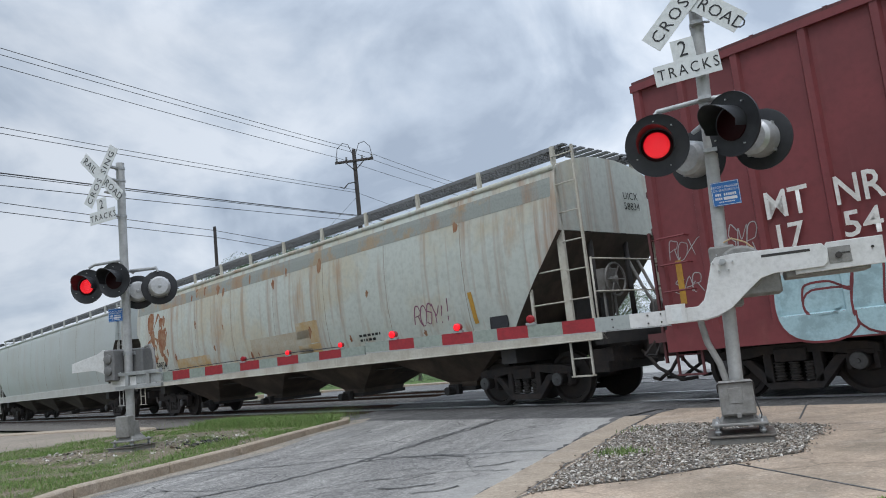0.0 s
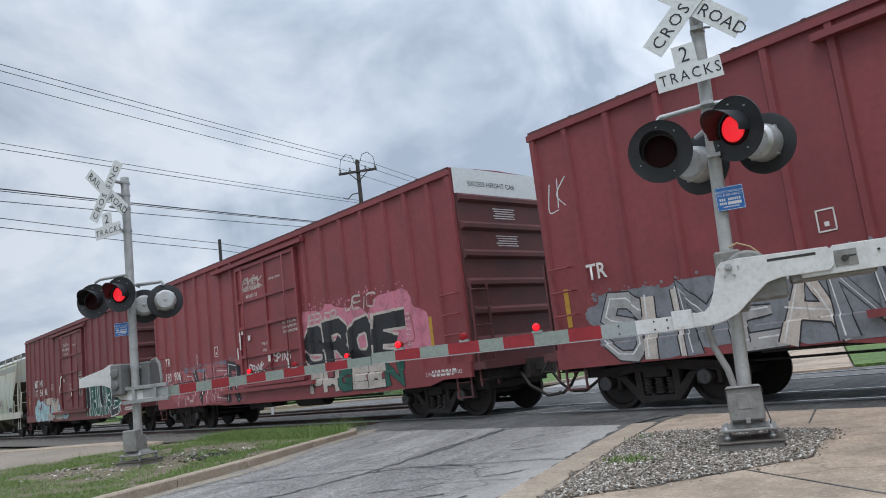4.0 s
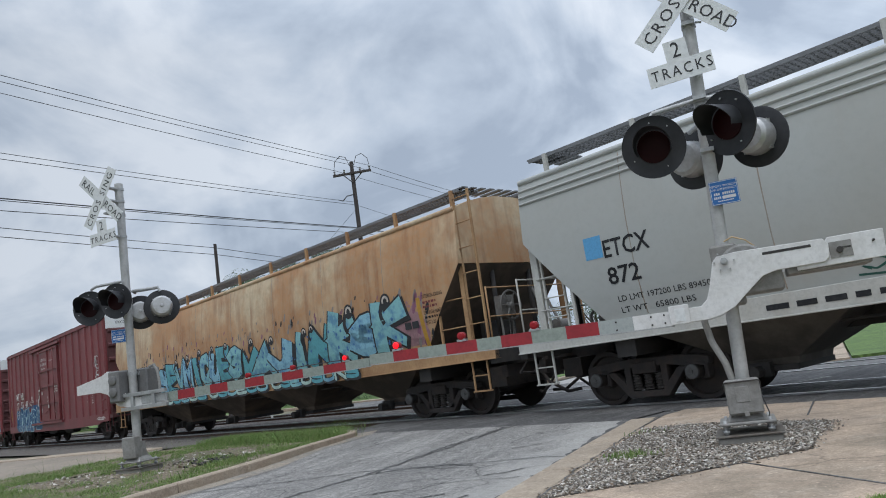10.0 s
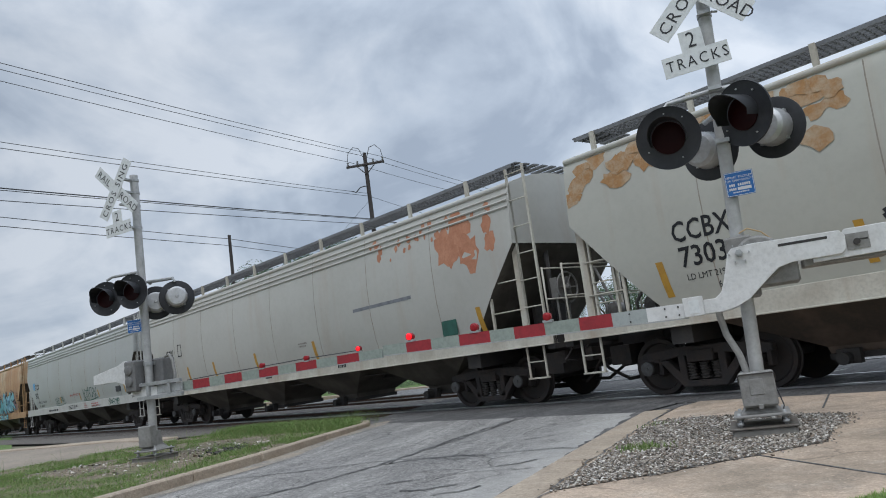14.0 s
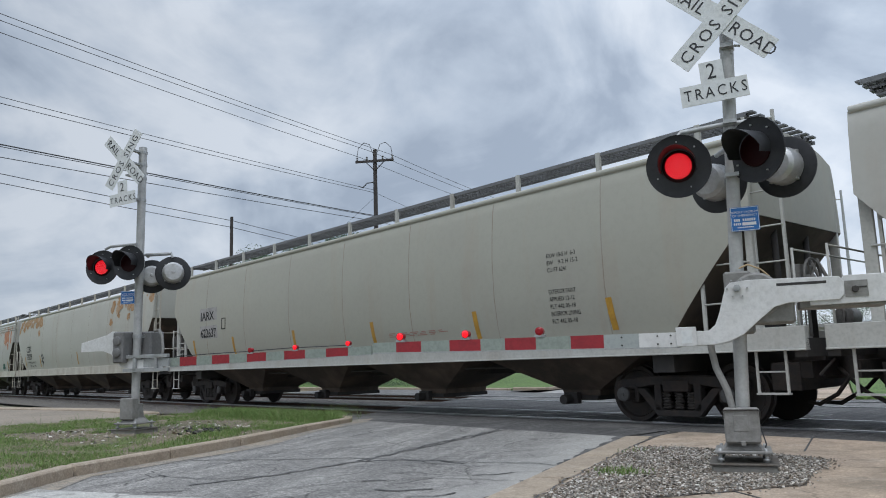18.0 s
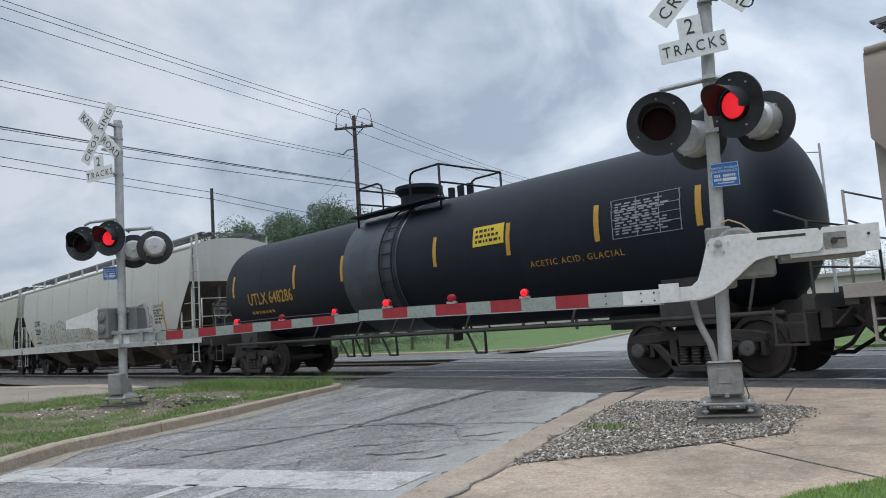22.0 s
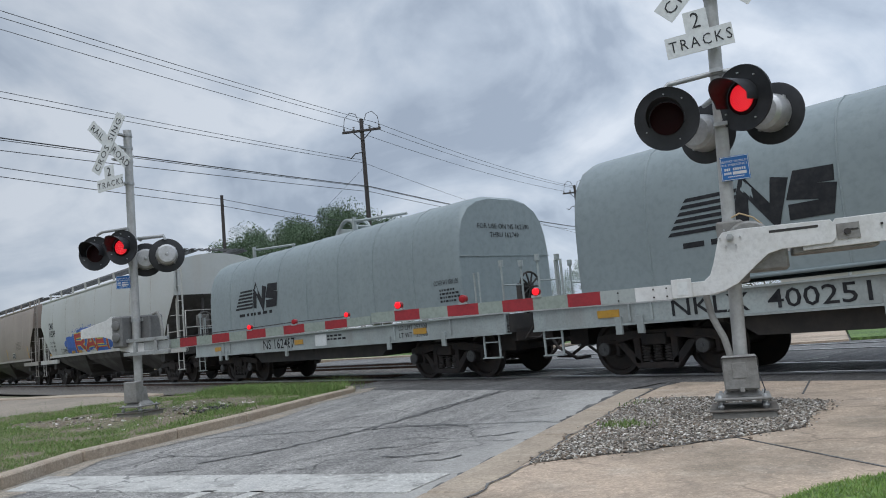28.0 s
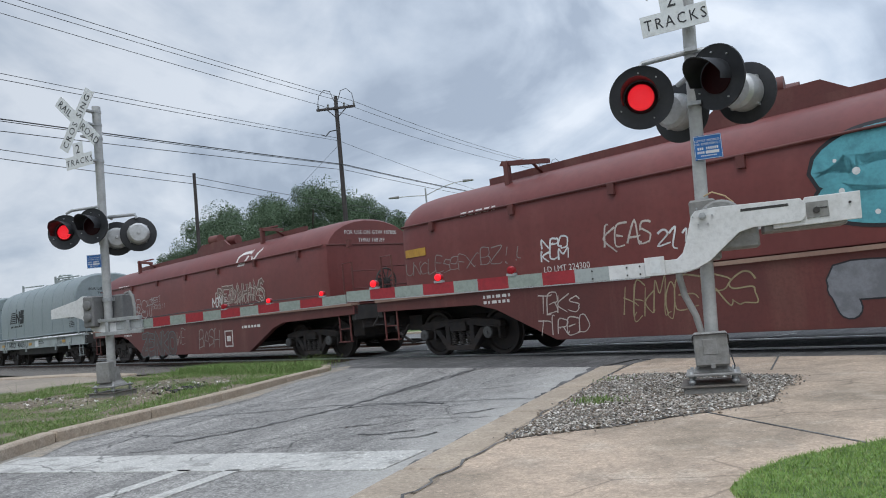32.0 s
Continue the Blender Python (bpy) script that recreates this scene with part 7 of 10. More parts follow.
def hopper(s0, L, label, body_mat, frame_mat, style, decor, bays=4, under=None, seams=8, seam_mat=None):
    """A covered hopper car: curved sides, sloped ends, roof walk, discharge bays, end ladders."""
    car = thing("covered_hopper_car", label, "hopper car", group="freight train")
    wheels = []
    under = under or body_mat
    half = [(z, y) for z, y in ROUND] + ROOF
    cut = lambda z: max(0.0, (2.95 - z) * .88)
    bm = bmesh.new()
    n = max(10, int(L / 1.2))
    ring = [(-y, z) for z, y in half] + [(y, z) for z, y in half[::-1]]
    grid = []
    for y, z in ring:
        x0, x1 = cut(z), L - cut(z)
        grid.append([bm.verts.new((x0 + (x1 - x0) * k / n, y, z)) for k in range(n + 1)])
    m = len(ring)
    for a, b in zip(grid, grid[1:]):
        for k in range(n):
            bm.faces.new((a[k], a[k + 1], b[k + 1], b[k])).smooth = True
    low = sum(1 for z, y in half if z < 2.9)
    for j in range(low, m // 2 - 1):
        for k in (0, n):
            bm.faces.new((grid[j][k], grid[j + 1][k], grid[m - 2 - j][k], grid[m - 1 - j][k]))
    part("body", bm, body_mat, car)
    # slope sheets: some grime, but mostly the shade below the end painted dark
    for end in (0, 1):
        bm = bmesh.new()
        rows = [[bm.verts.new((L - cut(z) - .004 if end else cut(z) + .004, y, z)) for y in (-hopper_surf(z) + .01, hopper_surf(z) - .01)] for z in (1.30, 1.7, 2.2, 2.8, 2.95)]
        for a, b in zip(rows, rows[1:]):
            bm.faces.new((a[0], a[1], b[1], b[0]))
        part("slope_sheet", bm, under, car, "grimy slope sheet under the end, shade painted into its colour")
    # top edge and seams between the sheets
    for s in (-1, 1):
        bm = bmesh.new()
        rod(bm, (.02, s * 1.47, 4.06), (L - .02, s * 1.47, 4.06), .055, 10)
        if style == "ribbed":
            for zz, yy in ((3.90, 1.515), (3.78, 1.54), (3.66, 1.55)):
                rod(bm, (.02, s * yy, zz), (L - .02, s * yy, zz), .025, 6)
        part("top_chord", bm, body_mat, car)
    sm = seam_mat or mat("seam_dirt", (0.31, 0.285, 0.25), .7, other=(0.25, 0.17, 0.11), scale=1.5, amount=.6)
    for k in range(1, seams):
        bm = bmesh.new()
        x = L * k / seams
        pts = [(x, -hopper_surf(z) + .004, z) for z in (1.42, 1.7, 2.2, 2.8, 2.96, 3.4, 3.8, 3.98)]
        if cut(1.45) > x or cut(1.45) > L - x:
            pts = pts[3:]
        tube(bm, pts, .010, 6)
        part("sheet_seam", bm, sm, car)
    # roof walk of grating on posts
    walk_mat = mat("roof_walk_steel", (0.20, 0.205, 0.215), 0.55, 0.3, other=(0.12, 0.12, 0.12), scale=3, amount=0.6)
    for s in (-1, 1):
        bm = bmesh.new()
        y0 = s * .93
        for dy in (-.27, .27):
            box(bm, .1, L - .1, y0 + dy - .018, y0 + dy + .018, 4.44, 4.50)
        k = 0
        while .1 + k * .10 < L - .1:
            x = .1 + k * .10
            box(bm, x, x + .022, y0 - .25, y0 + .25, 4.462, 4.49)
            k += 1
        for dy in (-.16, -.05, .06, .17):
            box(bm, .1, L - .1, y0 + dy - .008, y0 + dy + .008, 4.455, 4.495)
        part("roof_walk", bm, walk_mat, car, "dark steel grating walk along the roof")
    plank = shared("end_walk_plank", lambda bm: box(bm, .02, .58, -1.15, -1.0, 4.505, 4.53), walk_mat)
    for x in (.0, L - .6):
        for k in range(9):
            part("end_walk_plank", plank, None, car, at=pose(x, .26 * k, 0))
    bm = bmesh.new()
    box(bm, .8, L - .8, -.30, .30, 4.28, 4.42)
    part("hatch_trough", bm, under, car, "long loading hatch on the roof", bevel=.02)
    cover = shared("hatch_band_" + under.name, lambda bm: box(bm, -.05, .05, -.35, .35, 4.36, 4.45), under)
    for k in range(int((L - 1.8) / 1.2)):
        part("hatch_clamp", cover, None, car, at=pose(1.2 + k * 1.2, 0, 0, 0, 0, 0))
    pm = shared("walk_post_" + frame_mat.name, lambda bm: box(bm, -.04, .04, -1.26, -1.20, 4.08, 4.50), frame_mat)
    k = 0
    while .5 + 1.85 * k < L:
        part("walk_post", pm, None, car, at=pose(.5 + 1.85 * k, 0, 0, 0, 0, 0))
        part("walk_post", pm, None, car, at=pose(.5 + 1.85 * k, 0, 0, 0, 0, 180))
        k += 1
    # sills
    xa, xb = -.55, L + .55
    for s in (-1, 1):
        bm = bmesh.new()
        y0, y1 = (-1.52, -1.40) if s < 0 else (1.40, 1.52)
        if style == "bare":
            box(bm, .9, L - .9, y0 + .05, y1 + .02 if s < 0 else y1, 1.33, 1.43)
            box(bm, xa, 2.3, y0, y1, 1.06, 1.24)
            box(bm, L - 2.3, xb, y0, y1, 1.06, 1.24)
        else:
            box(bm, xa, xb, y0, y1, 1.06, 1.38)
            box(bm, xa, xb, y0 - .03, y1 + .03, 1.06, 1.085)
        part("side_sill", bm, frame_mat, car, "painted side sill", bevel=.006)
    bm = bmesh.new()
    box(bm, xa, xb, -.22, .22, .80, 1.12)
    for x in (xa, xb - .16):
        box(bm, x, x + .16, -1.5, 1.5, .98, 1.22)
    for x in (1.62, L - 1.62):
        box(bm, x - .18, x + .18, -1.42, 1.42, .80, 1.08)
    rod(bm, (2.6, -.9, .92), (L - 2.6, -.9, .92), .025, 6)
    part("underframe", bm, under_black, car, "dark underframe and centre sill")
    for x in (.1, L - 1.3):
        bm = bmesh.new()
        box(bm, x, x + 1.2, -1.42, 1.42, 1.225, 1.245)
        part("end_platform", bm, under_black, car)
    # slope sheet braces and brake gear at the ends
    for x, d in ((.15, 1), (L - .15, -1)):
        for y in (-.55, .55):
            bm = bmesh.new()
            rod(bm, (x, y, 1.24), (x, y, 3.0), .05, 8)
            part("end_brace", bm, under_black, car)
        bm = bmesh.new()
        box(bm, min(x + d * .5, x + d * .62), max(x + d * .5, x + d * .62), -.5, .5, 1.24, 1.85)
        part("brake_box", bm, under_black, car, bevel=.02)
        bm = bmesh.new()
        lathe(bm, [(-.25, .19), (.25, .19)], seg=16, centre=(x + d * .75, .15, 1.62))
        part("brake_cylinder", bm, under_black, car)
    # corner posts, ladders and rails
    for x, d in ((0, 1), (L, -1)):
        for s in (-1, 1):
            bm = bmesh.new()
            box(bm, min(x, x + d * .15), max(x, x + d * .15), s * 1.46 - .03, s * 1.46 + .03, 1.24, 4.05)
            part("corner_post", bm, frame_mat, car, bevel=.008)
        if d > 0:
            ladder(car, frame_mat, .22, .42, 1.15, 2.75, -1.47, 5)
        else:
            ladder(car, frame_mat, x - .02, .42, 1.15, 4.35, -1.47, 7)
        bm = bmesh.new()
        for z in (1.75, 2.3):
            tube(bm, [(x + d * .1, -1.50, z), (x + d * .82, -1.52, z)], .014, 6)
            tube(bm, [(x - d * .45, -1.42, z + .1), (x - d * .45, 1.42, z + .1)], .014, 6)
        box(bm, min(x + d * .80, x + d * .85), max(x + d * .80, x + d * .85), -1.53, -1.49, 1.2, 2.35)
        for y in (-1.42, 1.42):
            rod(bm, (x - d * .45, y, 1.2), (x - d * .45, y, 2.42), .018, 6)
        part("end_railing", bm, frame_mat, car)
        step(car, frame_mat, x - d * .15 + d * .1, -1.46, .50, 1.06)
    # hand brake: gear box, wheel with spokes, chain
    gear = mat("brake_grey", (0.20, 0.195, 0.185), .6, .1, other=(0.12, 0.10, 0.085), scale=6, amount=.6)
    bm = bmesh.new()
    pts = [(L + .42, -.75 + .28 * math.cos(radians(a)), 2.05 + .28 * math.sin(radians(a))) for a in range(0, 361, 20)]
    tube(bm, pts, .020, 6)
    for a in range(0, 360, 60):
        rod(bm, (L + .40, -.75, 2.05), (L + .42, -.75 + .27 * math.cos(radians(a)), 2.05 + .27 * math.sin(radians(a))), .014, 6)
    lathe(bm, [(L + .34, .06), (L + .44, .06), (L + .46, .03)], axis="x", seg=12, centre=(0, -.75, 2.05))
    wheel = part("brake_wheel", bm, gear, car, "grey hand brake wheel with spokes")
    bm = bmesh.new()
    box(bm, L + .18, L + .34, -.95, -.55, 1.85, 2.25)
    rod(bm, (L + .26, -.90, 1.25), (L + .26, -.90, 1.86), .025, 6)
    rod(bm, (L + .26, -.60, 1.25), (L + .26, -.60, 1.86), .025, 6)
    rod(bm, (L + .24, -.66, 1.85), (L + .24, -.70, 1.20), .014, 6)
    part("brake_gear_box", bm, gear, wheel, bevel=.02)
    for x, d in ((0, -1), (L, 1)):
        for y in (.45, .75):
            bm = bmesh.new()
            tube(bm, [(x + d * .30, y, 1.2), (x + d * .34, y, 1.62), (x + d * .10, y + .1, 1.95), (x - d * .15, y + .12, 2.5)], .03, 8)
            part("air_pipe", bm, gear, car)
        bm = bmesh.new()
        lathe(bm, [(-.2, .05), (-.18, .15), (.18, .15), (.2, .05)], seg=16, centre=(x + d * .22, .9, 1.55))
        part("air_reservoir", bm, gear, car, "grey air reservoir")
    # discharge bays
    gap = (L - 3.6) / bays
    for k in range(bays):
        c = 1.8 + gap * (k + .5)
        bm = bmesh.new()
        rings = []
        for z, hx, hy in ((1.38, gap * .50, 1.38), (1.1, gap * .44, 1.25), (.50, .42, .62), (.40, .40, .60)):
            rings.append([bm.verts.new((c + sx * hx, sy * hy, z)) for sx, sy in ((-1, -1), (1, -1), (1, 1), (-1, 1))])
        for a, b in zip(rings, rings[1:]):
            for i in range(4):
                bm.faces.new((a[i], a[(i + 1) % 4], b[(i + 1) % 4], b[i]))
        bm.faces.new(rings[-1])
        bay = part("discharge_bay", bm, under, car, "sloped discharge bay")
        bm = bmesh.new()
        box(bm, c - .40, c + .40, -.66, .66, .32, .40)
        rod(bm, (c - .12, -.98, .34), (c - .12, -.70, .34), .085, 12)
        rod(bm, (c - .1, -.95, .36), (c - .1, .95, .36), .05, 8)
        box(bm, c - .25, c + .05, -.80, -.69, .26, .46)
        part("outlet_gate", bm, under_black, bay, "dark outlet gate")
    for x in (1.65, L - 1.65):
        add_truck(car, x, wheels)
    add_couplers(car, -.35, L + .35)
    decor(car, hopper_surf, L)
    TRAIN.append((car, s0, wheels))
    return car


def hopper_paint(name, col, rust=0.3, dark=(0.33, 0.31, 0.27), rust_col=(0.33, 0.16, 0.065), lo=0.55, hi=0.75, big=0.35, wide=(1.6, 1.6, .20)):
    return mat(name, col, 0.55, other=dark, scale=0.45, amount=big, lo=.45, hi=.7, streak=rust_col, streak_amount=rust, streak_lo=lo, streak_hi=hi, streak_scale=wide, bump=.05, bump_scale=4, grain=.14)


# colour for slope sheets and bays: dirt plus painted-in shade of the underside
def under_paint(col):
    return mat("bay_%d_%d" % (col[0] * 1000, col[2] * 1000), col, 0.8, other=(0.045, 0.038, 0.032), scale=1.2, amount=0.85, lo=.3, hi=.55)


# ---------------------------------------------------------------- tank car
def tank_car(s0):
    L, R, ZC = 15.50, 1.42, 2.43
    car = thing("tank_car", "black tank car with yellow markings and a railed platform", "tank car", group="freight train")
    wheels = []
    black = mat("tank_black", (0.0062, 0.0092, 0.0165), 0.55, other=(0.0095, 0.0128, 0.021), scale=0.7, amount=.6, streak=(0.015, 0.018, 0.024), streak_amount=.3, spec=.28, grain=.15)
    gloss = mat("tank_band", (0.028, 0.034, 0.046), 0.34, other=(0.085, 0.095, 0.115), scale=1.2, amount=.6)
    bm = bmesh.new()
    prof = []
    for k in range(9):
        a = radians(90 * k / 8)
        prof.append((.10 - .75 * math.cos(a), max(.02, R * math.sin(a))))
    prof += [(L - .25 - p, r) for p, r in prof[::-1]]
    lathe(bm, prof, axis="x", seg=48, centre=(0, 0, ZC))
    part("tank", bm, black, car, "glossy black tank shell")
    for x in (2.0, 4.3, 9.9, 12.0, 14.2):
        bm = bmesh.new()
        lathe(bm, [(x, R + .0), (x + .01, R + .003), (x + .03, R + .003), (x + .04, R)], axis="x", seg=48, centre=(0, 0, ZC))
        part("weld_band", bm, black, car)
    bm = bmesh.new()
    lathe(bm, [(5.85, R + .004), (5.87, R + .02), (7.80, R + .02), (7.82, R + .004)], axis="x", seg=48, centre=(0, 0, ZC))
    part("spill_band", bm, gloss, car, "grey worn band below the manway")
    bm = bmesh.new()
    lathe(bm, [(ZC + R - .12, .44), (ZC + R + .26, .44), (ZC + R + .40, .57), (ZC + R + .48, .57), (ZC + R + .50, .52)], axis="z", seg=24, centre=(7.1, 0, 0))
    for k in range(3):
        rod(bm, (8.1 + .3 * k, .1, ZC + R - .05), (8.1 + .3 * k, .1, ZC + R + .3), .08, 10)
    part("manway", bm, black, car, "black manway housing")
    T = ZC + R
    for y in (-.95, .95):
        bm = bmesh.new()
        box(bm, 5.9, 8.9, y - .2, y + .2, T - .14, T - .10)
        part("platform_deck", bm, black, car, "black platform beside the manway")
        for x in (5.95, 8.85):
            bm = bmesh.new()
            rod(bm, (x, y, T - .5), (x, y, T + .56 if x < 7 else T + .60), .026, 8)
            part("rail_post", bm, black, car)
        for way in ([(5.95, .56), (6.55, .57), (6.75, .57), (6.88, .50), (6.92, .36), (6.92, -.12)], [(8.85, .60), (8.05, .60), (7.94, .55), (7.9, .45), (7.9, -.12)]):
            bm = bmesh.new()
            tube(bm, [(p, y, T + q) for p, q in way], .024, 6)
            part("hand_rail", bm, black, car)
    for x, heights in ((5.95, (.56, .22)), (8.85, (.60, .22))):
        for z in heights:
            bm = bmesh.new()
            rod(bm, (x, -.95, T + z), (x, .95, T + z), .022, 6)
            part("hand_rail", bm, black, car)
    arc = lambda x, a0, a1, n: [(x, -(R + .06) * math.cos(radians(a0 + (a1 - a0) * k / n)), ZC + (R + .06) * math.sin(radians(a0 + (a1 - a0) * k / n))) for k in range(n + 1)]
    bm = bmesh.new()
    for x in (7.30, 7.72):
        tube(bm, arc(x, -45, 62, 16), .02, 6)
    for k in range(9):
        p, q = arc(7.30, -38 + 12 * k, 0, 1)[0], arc(7.72, -38 + 12 * k, 0, 1)[0]
        rod(bm, p, q, .014, 6)
    part("side_ladder", bm, black, car, "black curved side ladder")
    bm = bmesh.new()
    for y in (-1.25, 1.25):
        rod(bm, (-.3, y, .93), (L + .3, y, .93), .035, 8)
        for x in (.9, 4.2, 6.0, 7.3, 7.9, 9.6, 12.2, 15.3):
            rod(bm, (x, y, .93), (x, y * .75, 1.5), .025, 6)
    for x, d in ((.78, 1), (L - 1.20, -1)):
        box(bm, x - .45, x + .45, -1.15, 1.15, .82, 1.30)
        prism(bm, [(x - .3, 1.2), (x + .3, 1.2), (x + .5, 1.75), (x - .5, 1.75)], -1.1, 1.1)
        box(bm, min(x - d * 1.9, x + d * 2), max(x - d * 1.9, x + d * 2), -.25, .25, .78, 1.1)
        box(bm, min(x - d * 1.95, x - d * 1.8), max(x - d * 1.95, x - d * 1.8), -1.4, 1.4, .95, 1.15)
    part("underframe", bm, under_black, car, "black saddles and end sills")
    bm = bmesh.new()
    rod(bm, (8.1, 0, .72), (8.1, 0, 1.2), .11, 12)
    part("bottom_outlet", bm, under_black, car, "bottom outlet valve")
    for x in (5.3, 5.9, 6.9, 9.6):
        bm = bmesh.new()
        tube(bm, [(x, -1.2, .93), (x + .15, -1.1, .5), (x + .4, -1.1, .5), (x + .5, -1.2, .93)], .025, 6)
        part("step_frame", bm, under_black, car)
    for x, d in ((-.95, 1), (L + .75, -1)):
        bm = bmesh.new()
        for z in (1.5, 2.1):
            tube(bm, [(x, -1.38, z), (x, 1.38, z)], .016, 6)
        for y in (-1.38, 1.38):
            tube(bm, [(x, y, 1.1), (x, y, 2.1), (x + d * .4, y, 2.3)], .02, 6)
        part("end_rail", bm, under_black, car)
        step(car, under_black, x + d * .35, -1.38, .50, 1.0)
    tsurf = lambda z: math.sqrt(max(.02, R * R - (z - ZC) ** 2))
    lettering("UTLX 648286", .44, car, ylw, 1.25, 1.98, tsurf, 1.0, bold=.006, fit=2.3)
    print_block(car, 1.25, 1.70, 1.2, .14, 1, ylw, tsurf, 3)
    for x in (.42, 3.65, 5.75, 9.0, 11.0, 12.95, 14.75):
        stripe(car, x, 2.25, 2.85, .10, ylw, tsurf)
    bm = bmesh.new()
    for k in range(5):
        za, zz = 2.50 + .075 * k, 2.50 + .075 * (k + 1)
        bm.faces.new([bm.verts.new((p, -tsurf(q) - .006, q)) for p, q in ((10.15, za), (10.95, za), (10.95, zz), (10.15, zz))])
    part("notice_panel", bm, mat("notice_yellow", (0.62, 0.45, 0.03), 0.5), car, "yellow notice panel")
    print_block(car, 10.22, 2.54, .66, .30, 3, letter_black, lambda z: tsurf(z) + .004, 9)
    lettering("UTLX", .20, car, letter_white, 14.3, 3.38, tsurf, 1.0, bold=.003, fit=.45)
    lettering("ACETIC ACID, GLACIAL", .15, car, ylw, 11.5, 1.98, tsurf, 1.25)
    print_block(car, 6.1, 1.75, .6, .5, 5, ylw, tsurf, 12)
    table_print = mat("table_print", (0.26, 0.28, 0.30), .6)
    print_block(car, 13.36, 2.29, 1.1, .52, 12, table_print, tsurf, 11)
    bm = bmesh.new()
    for z in (2.24, 2.40, 2.54, 2.68, 2.86):
        box(bm, 13.3, 14.52, -tsurf(z) - .008, -tsurf(z) - .002, z, z + .009)
    for x in (13.3, 13.75, 14.15, 14.506):
        for k in range(4):
            z = 2.24 + .155 * k
            box(bm, x, x + .009, -max(tsurf(z), tsurf(z + .155)) - .008, -tsurf(z + .08) - .001, z, z + .155)
    part("table_frame", bm, table_print, car, "thin white lines of the data table")
    for x in (.78, L - 1.20):
        add_truck(car, x, wheels)
    add_couplers(car, -.85, L + .75)
    TRAIN.append((car, s0, wheels))
    return car


# ---------------------------------------------------------------- coil cars
def hood_mesh(bm, L, prof, bulge=.12, round_end=.35):
    """A hood: a half section (height, half width) swept along x, ends rounded in."""
    ring = [(-y, z) for z, y in prof] + [(y, z) for z, y in prof[::-1]]
    zc = prof[0][0]
    xs = [(0, .965), (round_end * .15, .985), (round_end * .5, .997), (round_end, 1.0)]
    xs += [(L * k / 8, 1.0) for k in range(1, 8)]
    xs += [(L - a, b) for a, b in [(round_end, 1.0), (round_end * .5, .997), (round_end * .15, .985), (0, .965)]]
    rows = [[bm.verts.new((x, y * f, zc + (z - zc) * f)) for y, z in ring] for x, f in xs]
    for a, b in zip(rows, rows[1:]):
        for k in range(len(ring) - 1):
            bm.faces.new((a[k], a[k + 1], b[k + 1], b[k])).smooth = True
    bm.faces.new(rows[0][::-1])
    bm.faces.new(rows[-1])


NS_PROF = [(1.36, 1.40), (2.0, 1.405), (2.6, 1.39), (2.95, 1.34), (3.26, 1.24), (3.50, 1.05), (3.65, .78), (3.73, .4)]


def prof_surf(prof):
    def f(z):
        if z <= prof[0][0]:
            return prof[0][1]
        for (z0, y0), (z1, y1) in zip(prof, prof[1:]):
            if z <= z1:
                return y0 + (y1 - y0) * (z - z0) / (z1 - z0)
        return prof[-1][1]
    return f


